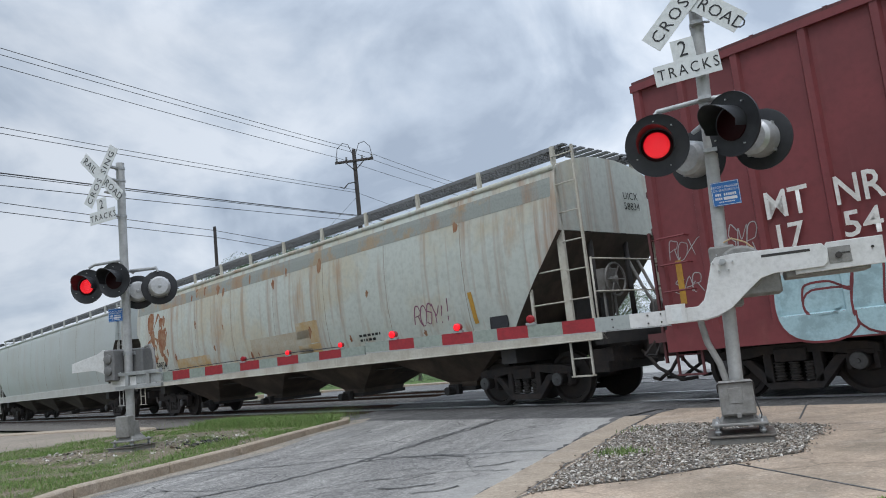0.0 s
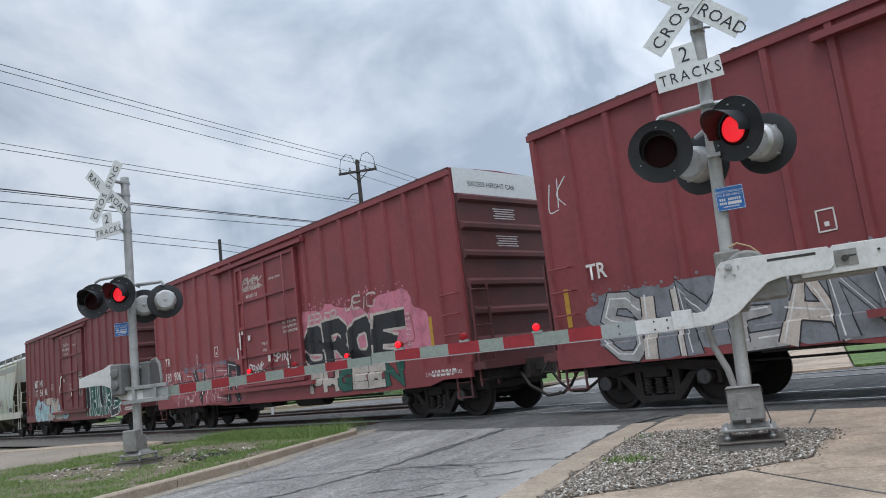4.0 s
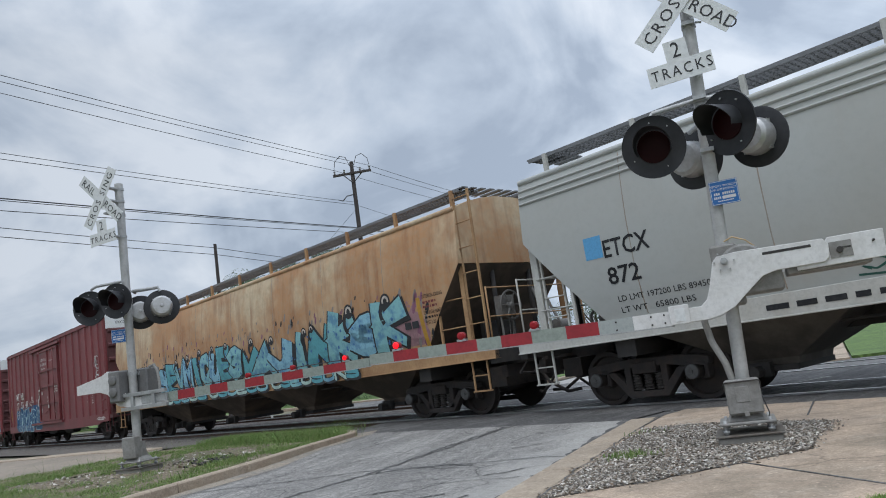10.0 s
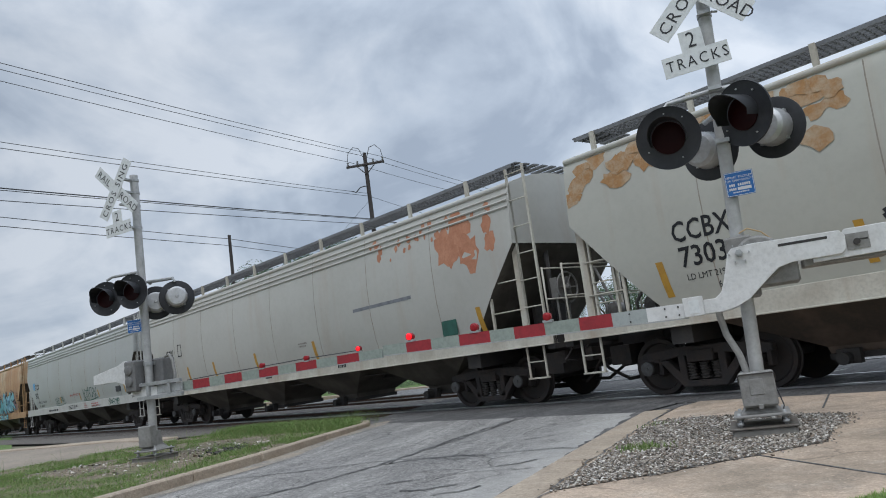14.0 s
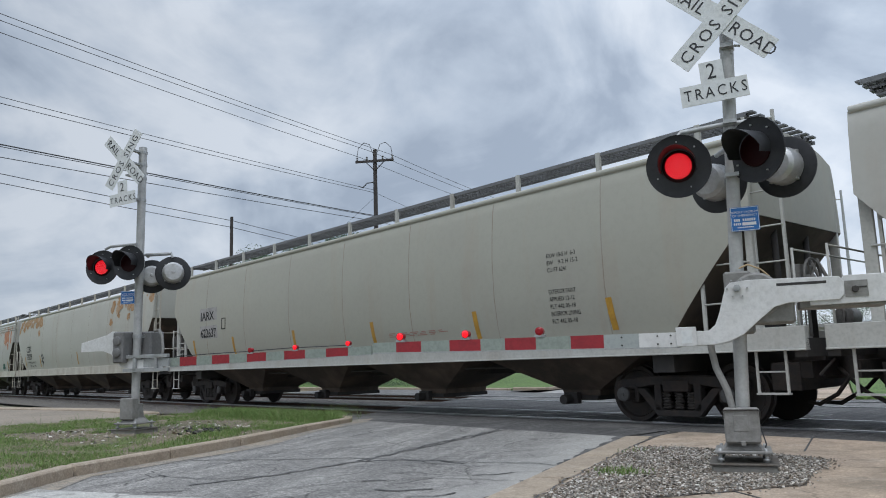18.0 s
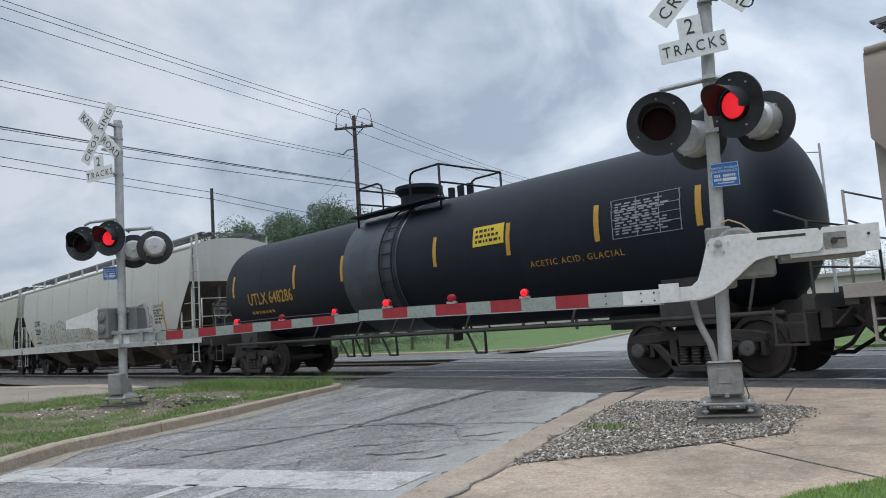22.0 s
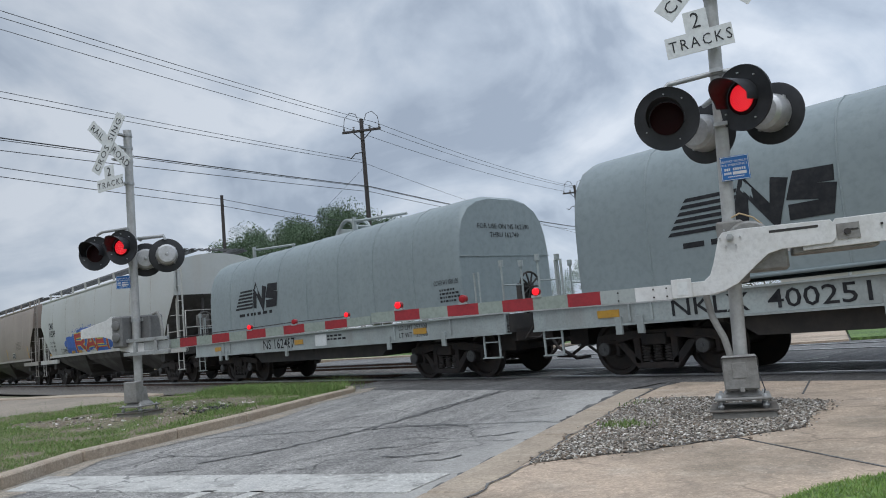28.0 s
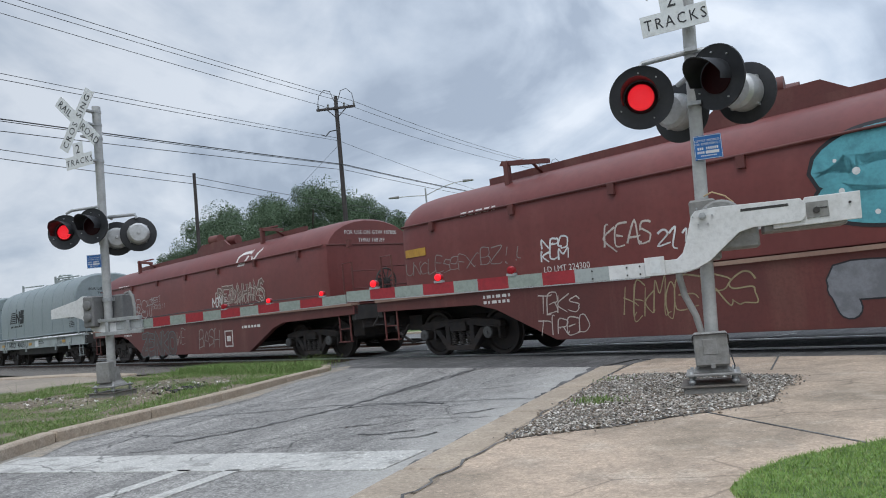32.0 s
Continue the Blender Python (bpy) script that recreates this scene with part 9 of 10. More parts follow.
    def g3(car, surf):
        piece(car, "MOVNZR", 1.7, 6.1, .78, 1.88, [SP["rose"], SP["rose"], SP["black"]], SP["maroon"], surf, 15, .32, .03, high=SP["white"], style="wild", posts=BOX_POSTS, back=SP["rose"])
        cloud(car, 2.4, 5.9, 1.55, 1.95, 5, SP["dusk"], surf, 16, BOX_POSTS, .0015)
        cloud(car, 9.9, 13.8, 1.30, 2.75, 4, SP["pink"], surf, 17, BOX_POSTS)
        piece(car, "SROE", 9.85, 13.7, 1.28, 2.40, SP["black"], SP["bone"], surf, 18, .34, .06, style="wild", posts=BOX_POSTS)
        piece(car, "PHGEEN", 9.95, 13.7, .78, 1.30, [SP["bone"], SP["bone"], SP["green"]], SP["black"], surf, 19, .30, .022, style="block", posts=BOX_POSTS)
        for text, z, wd in (("PLATE", 2.22, .17), ("F", 2.09, .07)):
            lettering(text, .09, car, W, 3.30, z, surf, fit=wd)
        bm = bmesh.new()
        for a, b, c, d in ((0, .23, 0, .015), (0, .23, .29, .305), (0, .015, 0, .305), (.215, .23, 0, .305)):
            box(bm, 3.27 + a, 3.27 + b, -surf(2) - .008, -surf(2) - .003, 2.05 + c, 2.05 + d)
        part("stencil_box", bm, W, car, "small white stencilled box")
        for text, z in (("LD LMT", 1.50), ("LT WT", 1.36)):
            lettering(text, .11, car, W, .98, z, surf, fit=.36)
        tag(car, "QVEK", 6.84, 7.99, 3.86, 4.16, SP["bone"], lambda z: surf(z) + .067, 22, .045)
        tag(car, "SPANK", 6.83, 7.7, 1.50, 1.72, SP["white"], lambda z: surf(z) + .067, 23, .04)
        tag(car, "SPINS", 8.27, 9.15, 1.72, 1.95, SP["white"], lambda z: surf(z) + .067, 24, .04)
        tag(car, "FEVER", 10.1, 11.3, 2.46, 2.70, SP["bone"], surf, 25, .05, posts=BOX_POSTS)
        tag(car, "VEIG", 11.7, 12.9, 2.60, 2.88, SP["bone"], surf, 26, .05, posts=BOX_POSTS)
        tag(car, "O", 13.4, 14.2, 1.6, 2.2, SP["rose"], surf, 27, .06, posts=BOX_POSTS)
    boxcar(-11.75, "bright oxide red box car with pink and black graffiti", ([("TR", .36, .88, 2.17, .40), ("150", .38, .80, 1.66, .50), ("906", .38, 1.55, 1.66, .53)], None), g3, 1.25)

    def g4(car, surf):
        piece(car, "SHMEANS", 1.1, 6.1, .78, 1.80, [SP["silver"], SP["bone"], SP["grey"]], SP["black"], surf, 25, .32, .022, high=SP["white"], style="wild", posts=BOX_POSTS, back=SP["grey"])
        tag(car, "SMEK", 6.9, 7.8, 1.35, 1.75, SP["white"], lambda z: surf(z) + .067, 26, .035)
        piece(car, "HEAOC", 9.9, 12.75, 1.20, 2.30, [SP["silver"], SP["stone"]], SP["bone"], surf, 28, .36, .022, shade=SP["black"], style="wild", posts=BOX_POSTS, back=SP["stone"])
        piece(car, "OSEANX", 9.9, 13.2, .78, 1.28, SP["peach"], SP["black"], surf, 29, .34, .014, style="bubble", posts=BOX_POSTS, back=SP["peach"])
        cloud(car, 10.0, 13.4, 1.6, 2.35, 4, SP["dusk"], surf, 32, BOX_POSTS, .0012)
        piece(car, "TG", 12.75, 13.75, 1.60, 2.30, SP["black"], SP["white"], surf, 31, .34, .03, style="wild", posts=BOX_POSTS)
        piece(car, "SC", 13.2, 15.0, .80, 1.45, [SP["dusk"], SP["black"]], SP["white"], surf, 34, .34, .03, style="wild", posts=BOX_POSTS, back=SP["dusk"])
        tag(car, "WK", 14.3, 14.95, 3.15, 3.55, SP["white"], surf, 33, .03, posts=BOX_POSTS)
        tag(car, "ESE", 14.2, 15.0, 2.75, 3.15, SP["white"], surf, 36, .03, posts=BOX_POSTS)
        tag(car, "FAX", 14.35, 14.95, 2.50, 2.80, SP["white"], surf, 37, .03, posts=BOX_POSTS)
        tag(car, "LK", .25, .65, 3.5, 4.0, SP["white"], surf, 38, .025, posts=BOX_POSTS)
    boxcar(-29.65, "oxide red box car with silver and orange graffiti", ([("TR", .36, .88, 2.17, .40)], None), g4, 1.15)

    def g5(car, surf):
        piece(car, "SCOVEMZ", 2.15, 6.1, .80, 1.92, SP["blue"], SP["powder"], surf, 35, .34, .035, style="wild", posts=BOX_POSTS, back=SP["blue"], lean=.1)
        bm = bmesh.new()
        rnd = random.Random(39)
        for k in range(26):
            disc(bm, (rnd.uniform(2.2, 6.2), rnd.choice((rnd.uniform(1.85, 2.25), rnd.uniform(.84, 1.3)))), rnd.uniform(.025, .06), lambda z: surf(z) + .06, .004, 8)
        tagged(part("overspray", bm, SP["bone"], car), "pale drops of sprayed paint", "", "", "stuff")
        tag(car, "LORDS", 6.22, 6.78, 1.58, 1.76, SP["white"], lambda z: surf(z) + .067, 40, .028)
        tag(car, "AMEY", 14.65, 15.35, 3.1, 3.5, SP["white"], surf, 38, .03, posts=BOX_POSTS)
        tag(car, "JRX", 14.7, 15.35, 2.65, 3.05, SP["white"], surf, 41, .03, posts=BOX_POSTS)
        bm = bmesh.new()
        ring = [(2.0 + .25 * math.cos(radians(a)), 1.74 + .27 * math.sin(radians(a))) for a in range(0, 361, 15)]
        ribbon(bm, ring, .035, surf, POST_DEPTH + .004)
        part("round_emblem", bm, SP["white"], car, "white round emblem outline")
        lettering("HIGH", .12, car, W, 1.84, 1.76, surf, fit=.32, eps=POST_DEPTH + .004)
        lettering("VISION", .12, car, W, 1.80, 1.63, surf, fit=.40, eps=POST_DEPTH + .004)
    boxcar(-47.6, "dark oxide red box car with blue and aqua graffiti", mtnr(("17", "55", "49")), g5, 0.92, 16.15)

    def g6(car, surf, L):
        lettering("CCBX", .34, car, B, 2.15, 2.27, surf, 1.05, bold=.006, fit=.92)
        lettering("71817", .36, car, B, 2.33, 1.84, surf, 1.0, bold=.006, fit=.82)
        lettering("LD LMT 219200 LB 99400 KG", .11, car, B, 2.2, 1.66, surf, fit=1.55)
        lettering("LT WT 66800 LB 30300 KG", .11, car, B, 2.2, 1.50, surf, fit=1.45)
        low = lambda z: surf(z) if z > 1.42 else 1.553
        cobalt, teal, mint = spray("cobalt", (0.05, 0.17, 0.40)), spray("teal", (0.10, 0.36, 0.42)), spray("mint", (0.40, 0.55, 0.50))
        cloud(car, 17.0, 18.0, 1.55, 2.35, 3, spray("mauve", (0.34, 0.19, 0.21)), surf, 44, eps=.0012)
        piece(car, "SEVMICUES", 4.0, 9.9, 1.44, 2.40, [SP["ltblue"], teal, SP["aqua"]], SP["black"], low, 45, .46, .035, shade=SP["black"], spots=cobalt, rise=.18, style="wild", lean=.1)
        piece(car, "VAJINKSK", 9.8, 17.3, 1.44, 2.42, [teal, SP["aqua"], SP["ltblue"], SP["aqua"]], SP["black"], low, 48, .46, .045, shade=SP["black"], spots=cobalt, rise=.24, style="wild", lean=.15)
        sill_side = lambda z: 1.553
        for text, x0, x1, k in (("SOCUS", 4.4, 7.6, 61), ("OSUECO", 7.8, 11.4, 62), ("CSEOSUNS", 11.6, 15.6, 63)):
            piece(car, text, x0, x1, 1.09, 1.37, [mint, teal, SP["aqua"]], SP["black"], sill_side, k, .26, .02, style="bubble", shade=SP["black"])
        for cx, cz, r in ((4.6, 2.32, .10), (5.6, 2.36, .11), (6.5, 2.42, .12), (7.4, 2.50, .12), (8.3, 2.5, .11), (9.2, 2.5, .11), (10.75, 2.44, .12), (11.85, 2.36, .12), (13.5, 2.36, .12), (13.85, 2.40, .10), (15.5, 2.58, .17), (16.9, 2.60, .17)):
            bm = bmesh.new()
            disc(bm, (cx, cz), r, low, .0145, 16)
            ribbon(bm, curved([(cx - r * .7, cz), (cx - r * 1.3, cz - r * 1.5), (cx - r * .8, cz - r * 2.8)]), r * .7, low, .0142)
            curl = part("curl", bm, SP["black"], car, "black curl over the letters")
            bm = bmesh.new()
            ribbon(bm, [(cx + r * .55 * math.cos(radians(q)), cz + r * .55 * math.sin(radians(q))) for q in range(-20, 230, 25)], r * .32, low, .0150)
            part("fill", bm, SP["bone"], curl)
        stripe(car, 17.95, 1.5, 2.5, .12, ylw, surf, -.05)
        for text, z, wd in (("INTERIOR LINING", 2.46, .62), ("EXTERIOR PAINT", 2.13, .52), ("BMT 2-00", 1.93, .30)):
            lettering(text, .11, car, B, 18.1, z, surf, fit=wd)
        print_block(car, 18.1, 2.24, .55, .18, 2, SP["maroon"], surf, 67)
        print_block(car, 18.1, 2.03, .5, .08, 1, B, surf, 68)
        for x in (17.42, 17.66):
            bm = bmesh.new()
            box(bm, x, x + .20, -surf(1.95) - .014, -surf(1.95) - .006, 1.90, 2.06)
            part("stencil_panel", bm, SP["black"], car, "black stencil panel")
        stripe(car, 1.55, 1.7, 2.3, .11, ylw, surf, -.1)
        rnd = random.Random(46)
        for k in range(130):
            bm = bmesh.new()
            x = rnd.uniform(2.6, 18.4)
            z = 2.45 + abs(rnd.gauss(0, .25)) if x < 17.4 else rnd.uniform(1.55, 2.6)
            a, r = rnd.uniform(1.1, 2.0), rnd.uniform(.02, .06) + (.03 if x > 17.2 else 0)
            ring = [(x + r * math.cos(i * .7) * .7 + .35 * r * math.sin(i * .7) * a, z + r * a * math.sin(i * .7)) for i in range(9)]
            bm.faces.new([bm.verts.new((p, -surf(q) - .003, q)) for p, q in ring[::-1]])
            part("paint_drop", bm, SP[("purple", "stone", "black", "stone")[k % 4]], car, "dark sprayed drop")
    hopper(-65.45, 19.3, "yellow-tan covered hopper car streaked with rust, with pale blue graffiti", tan, rust_frame, "sill", g6, under=brown_bay)

    def g7(car, surf, L):
        lettering("ETCX", .40, car, B, 1.62, 2.38, surf, 1.0, bold=.005, fit=.86)
        lettering("872", .38, car, B, 1.62, 1.95, surf, 1.0, bold=.005, fit=.60)
        lettering("LD LMT 197200 LBS 89450 KGS", .13, car, B, 1.7, 1.66, surf, fit=1.9)
        lettering("LT WT   65800 LBS", .13, car, B, 1.7, 1.48, surf, fit=1.3)
        bm = bmesh.new()
        for k in range(3):
            za, zb = 2.40 + .12 * k, 2.52 + .12 * k
            bm.faces.new([bm.verts.new((p, -surf(q) - .004, q)) for p, q in ((1.28, za), (1.62, za), (1.62, zb), (1.28, zb))])
        part("paint_patch", bm, mat("patch_sky_blue", (0.10, 0.34, 0.60), .6), car, "sky blue patch")
        tag(car, "SOEIRA", 5.3, 6.85, 1.50, 1.78, SP["green"], surf, 51, .035, under=True)
        tag(car, "XDONCRX", 10.0, 11.95, 1.52, 1.95, SP["green"], surf, 52, .045, under=True)
        tag(car, "SPAEOMEL", 13.6, 15.1, 1.10, 1.32, SP["green"], lambda z: 1.52, 53, .04)
        for k, text in enumerate(("APPLIED 12-00", "CAUTION, DO NOT USE STEAM", "BOILING WATER OR SHARP", "OBJECTS TO CLEAN")):
            lettering(text, .13, car, B, 13.26, 2.40 - .15 * k, surf, fit=(.55, .95, .85, .65)[k])
        lettering("DO NOT HAMMER SIDES OF CAR", .14, car, SP["red"], 7.97, 1.72, surf, fit=1.62)
        lettering("COUPLED LENGTH 58 FT. 6 1/2 IN", .11, car, B, 11.2, 1.10, lambda z: 1.52, fit=1.25)
        for k, text in enumerate(("CAPS TO BE", "SECURED PRIOR", "TO RELEASE OF CAR.")):
            lettering(text, .08, car, SP["red"], 10.05, 1.27 - .085 * k, lambda z: 1.52, fit=(.36, .5, .64)[k])
        for x in (6.2, 9.5, 12.2, 15.6):
            stripe(car, x, 1.5, 1.8 if x < 15 else 2.4, .12, ylw, surf, -.06)
        bm = bmesh.new()
        box(bm, 14.6, 15.2, -surf(1.7) - .014, -surf(1.7) - .006, 1.58, 1.80)
        part("stencil_panel", bm, SP["black"], car, "black stencil panel")
        print_block(car, 4.0, 1.14, 2.0, .14, 1, B, lambda z: 1.52, 55)
        print_block(car, 7.6, 1.14, 1.6, .18, 3, B, lambda z: 1.52, 56)
        print_block(car, 11.2, 1.12, 1.1, .18, 2, SP["red"], lambda z: 1.52, 57)
        lettering("2 INCH", .11, car, B, 16.4, 1.26, lambda z: 1.52)
    hopper(-86.45, 17.2, "clean grey covered hopper car with small graffiti", grey, sill_white, "ribbed", g7, under=dim_bay)

    def g8(car, surf, L):
        lettering("AEQX", .37, car, B, 1.5, 2.36, surf, 1.0, bold=.006, fit=.68)
        lettering("67027", .37, car, B, 1.46, 1.98, surf, 1.0, bold=.006, fit=.72)
        for x in (3.2, 5.2, 8.0, 11.2, 17.3):
            stripe(car, x, 1.48, 1.95, .13, ylw, surf, -.10)
        print_block(car, 10.5, 1.84, .40, .14, 2, SP["stone"], surf, 61)
        bm = bmesh.new()
        for k in range(3):
            za, zb = 2.40 + .025 * k, 2.425 + .025 * k
            bm.faces.new([bm.verts.new((p, -surf(q) - .004, q)) for p, q in ((13.2, za), (15.4, za), (15.4, zb), (13.2, zb))])
        part("paint_patch", bm, SP["grey"], car, "dark worn lettering patch")
        for x, z in ((2.6, 2.35), (16.3, 1.6)):
            bm = bmesh.new()
            for a, b, c, d in ((0, .30, 0, .025), (0, .30, .375, .40), (0, .025, 0, .40), (.275, .30, 0, .40)):
                box(bm, x + a, x + b, -surf(z) - .012, -surf(z) - .006, z + c, z + d)
            part("stencil_box", bm, B, car, "stencilled box")
        rnd = random.Random(63)
        peel = mat("rust_peel", (0.50, 0.235, 0.14), .8, other=(0.36, 0.14, 0.075), scale=2.5, amount=.8)
        for k in range(40):
            bm = bmesh.new()
            big = k < 9
            x, z, r = L - (rnd.uniform(.5, 1.9) if big else rnd.uniform(.4, 4.4) ** 1.0), rnd.uniform(2.75, 3.6) if big else 3.9 - abs(rnd.gauss(0, .35)), rnd.uniform(.14, .30) if big else rnd.uniform(.03, .09)
            ring = []
            for i in range(14):
                a = 2 * math.pi * i / 14
                rr = r * rnd.uniform(.65, 1.2)
                zz = min(4.0, max(2.3, z + rr * 1.3 * math.sin(a)))
                ring.append(bm.verts.new((min(L - .05, x + rr * math.cos(a)), -surf(zz) - .003 - .0001 * k, zz)))
            bm.faces.new(ring)
            part("rust_patch", bm, peel, car, "orange patch of peeled paint")
        bm = bmesh.new()
        box(bm, 16.2, 16.65, -surf(1.7) - .014, -surf(1.7) - .006, 1.50, 1.95)
        part("stencil_panel", bm, SP["green"], car, "dark green stencil panel")
        for x in (3.6, 8.5, 12.2):
            print_block(car, x, 1.16, .4, .14, 1, B, lambda z: 1.52, int(x))
    hopper(-105.35, 18.5, "off-white covered hopper car with yellow strips along its sill", white, sill_cream, "ribbed", g8, under=dim_bay)

    def g9(car, surf, L):
        lettering("CCBX", .43, car, B, 1.85, 2.28, surf, 1.05, bold=.006, fit=.95)
        lettering("73039", .42, car, B, 1.90, 1.90, surf, 1.0, bold=.006, fit=.97)
        lettering("LD LMT 219300 LBS 99500 KGS", .13, car, B, 1.95, 1.70, surf, fit=1.6)
        lettering("66700 LBS 30200 KGS", .13, car, B, 2.4, 1.53, surf, fit=1.15)
        for x in (1.55, 4.4, 10.5, 17.6):
            stripe(car, x, 1.5, 2.05, .12, ylw, surf, -.12)
        bm = bmesh.new()
        ribbon(bm, [(4.72, 2.12), (4.84, 1.85), (4.86, 1.6)], .06, surf, .005)
        for a, b in (((4.70, 2.0), (4.92, 2.10)), ((4.80, 1.85), (5.05, 1.96)), ((4.82, 1.8), (4.63, 1.74)), ((4.84, 1.68), (5.05, 1.74))):
            ribbon(bm, [a, b], .10, surf, .006)
        part("plant_stencil", bm, SP["black"], car, "black stencilled sprig")
        rnd = random.Random(74)
        for k in range(110):
            bm = bmesh.new()
            x, z = (rnd.uniform(.1, 4.5) if k % 2 else rnd.uniform(L - 4.5, L - .1)), 3.97 - abs(rnd.gauss(0, .32))
            z = max(2.4, z)
            r = rnd.uniform(.03, .17)
            ring = []
            for i in range(12):
                a = 2 * math.pi * i / 12
                rr = r * rnd.uniform(.6, 1.2)
                zz = min(4.0, z + rr * 1.2 * math.sin(a))
                xx = min(L - .02, max(.02, x + rr * 1.5 * math.cos(a)))
                ring.append(bm.verts.new((xx, -surf(zz) - .003 - .0001 * k, zz)))
            bm.faces.new(ring)
            part("rust_patch", bm, mat("rust_patch", (0.36, 0.19, 0.075), .8, other=(0.46, 0.40, 0.3), scale=4, amount=.7), car, "orange rust patches under the top edge")
    hopper(-125.2, 19.3, "off-white covered hopper car with orange rust at its ends", cream, sill_cream, "sill", g9, under=brown_bay)

    def g10(car, surf, L):
        for zz in (2.56, 2.02):
            bm = bmesh.new()
            for k in range(3):
                za, zb = zz + .13 * k, zz + .13 * (k + 1)
                bm.faces.new([bm.verts.new((p, -surf(q) - .003, q)) for p, q in ((2.03, za), (3.25, za), (3.25, zb), (2.03, zb))])
            part("paint_patch", bm, SP["silver"], car, "pale grey patch behind the number")
        lettering("IARX", .37, car, B, 2.09, 2.58, surf, 1.0, bold=.006, fit=.95)
        lettering("622637", .37, car, B, 2.09, 2.06, surf, .95, bold=.006, fit=1.08)
        for x in (1.5, 4.2, 7.6, 11.0, 14.3, 17.4):
            stripe(car, x, 1.48, 2.0, .12, ylw, surf, -.10)
        for k, text in enumerate(("EXW 10-5 H  6-3", "EW    9-2 H 15-2", "CU FT 6241", "", "", "EXTERIOR PAINT", "APPLIED 12-12", "PLT 442 05-18", "INTERIOR LINING", "PLT 442 05-18")):
            if text:
                lettering(text, .105, car, B, 16.2, 2.78 - .125 * k, surf, fit=.042 * len(text))
        print_block(car, 11.6, 1.62, 2.0, .10, 3, mat("faded_red_print", (0.36, 0.20, 0.17), .6), surf, 82)
        bm = bmesh.new()
        for a, b, c, d in ((0, .25, 0, .02), (0, .25, .31, .33), (0, .02, 0, .33), (.23, .25, 0, .33)):
            box(bm, 3.55 + a, 3.55 + b, -surf(2.45) - .012, -surf(2.45) - .006, 2.25 + c, 2.25 + d)
        part("stencil_box", bm, B, car, "stencilled box")
    hopper(-146.45, 19.85, "plain olive-white covered hopper car", olive, sill_white, "sill", g10, under=brown_bay)

    def g11(car, surf, L):
        lettering("DOWX", .41, car, B, 2.0, 2.31, surf, 1.0, bold=.006, fit=.92)
        lettering("22209", .38, car, B, 2.05, 1.94, surf, 1.0, bold=.006, fit=.88)
        lettering("LD LMT 220500", .14, car, B, 2.1, 1.72, surf, fit=.85)
        print_block(car, 2.0, 1.48, 1.0, .14, 1, B, surf, 91)
        for text, x0, x1, z0, z1, k in (("ENUTSK", 3.3, 7.3, 1.46, 2.36, 92), ("EINE", 7.6, 10.1, 1.48, 2.30, 93), ("ECNRZ", 10.35, 13.1, 1.50, 2.28, 94), ("MNL", 13.3, 15.2, 1.50, 2.25, 95)):
            outline(car, text, x0, x1, z0, z1, SP["slate"], surf, k, .36, .034)
        tag(car, "WNUOSUNEJ", 3.4, 12.5, 1.1, 1.30, SP["slate"], lambda z: 1.52, 97, .03)
        tag(car, "UNTEST", 16.1, 17.6, 1.12, 1.34, SP["grey"], lambda z: 1.52, 96, .035)
        for x in (1.3, 5.0, 9.6, 14.2, 17.1):
            stripe(car, x, 1.48, 2.1 if x < 15 else 2.5, .12, ylw, surf, -.08)
        bm = bmesh.new()
        za = (2.14, 2.24, 2.34, 2.42)
        for p, q in zip(za, za[1:]):
            bm.faces.new([bm.verts.new((x, -surf(z) - .003, z)) for x, z in ((16.25, p), (17.05, p), (17.05, q), (16.25, q))])
        part("paint_patch", bm, mat("patch_dull_white", (0.36, 0.355, 0.33), .6, other=(0.30, 0.29, 0.27), scale=6, amount=.6), car, "dull patch behind the print")
        for text, z, wd in (("INTERIOR LINING", 2.32, .74), ("6-2017 CRS", 2.10, .42), ("EXTERIOR PAINT", 2.00, .78), ("BMT 2-98", 1.79, .46)):
            lettering(text, .12, car, SP["stone"] if z > 2.3 else B, 16.33, z, surf, bold=.002, fit=wd)
        print_block(car, 16.33, 2.19, .72, .09, 1, B, surf, 98)
        print_block(car, 16.33, 1.89, .90, .09, 1, B, surf, 99)
        for text, z, wd in (("EXW 10-8 H  8-9", 1.88, .70), ("EW    9-2 H 15-1", 1.78, .72), ("CU FT 5851", 1.68, .46)):
            lettering(text, .10, car, B, 14.78, z, surf, fit=wd)
        bm = bmesh.new()
        ribbon(bm, [(15.75 + .42 * math.cos(radians(a)), 1.92 + (.20 + .05 * math.cos(radians(a))) * math.sin(radians(a))) for a in range(-160, 190, 14)], .035, surf, .004)
        part("graffiti_form", bm, SP["slate"], car, "hollow sprayed oval")
        tag(car, "RESVO", 15.42, 16.05, 1.84, 2.02, SP["slate"], surf, 100, .04)
        for x in (13.08, 13.32):
            bm = bmesh.new()
            box(bm, x, x + .20, -surf(1.8) - .014, -surf(1.8) - .006, 1.66, 1.95)
            part("stencil_panel", bm, SP["black"], car, "black stencil panel")
    c11 = hopper(-167.65, 19.2, "white covered hopper car with grey outline graffiti", white, sill_white, "sill", g11, under=under_paint((0.20, 0.15, 0.11)))
    for text, z in (("DOWX", 3.55), ("22209", 3.32)):
        me = letters(text, .20, 1.05)
        for v in me.vertices:
            v.co = (19.2 + .012, v.co.x + .55, v.co.y + z)
        me.materials.clear()
        part("lettering", me, B, c11)

    tank_car(-188.9)

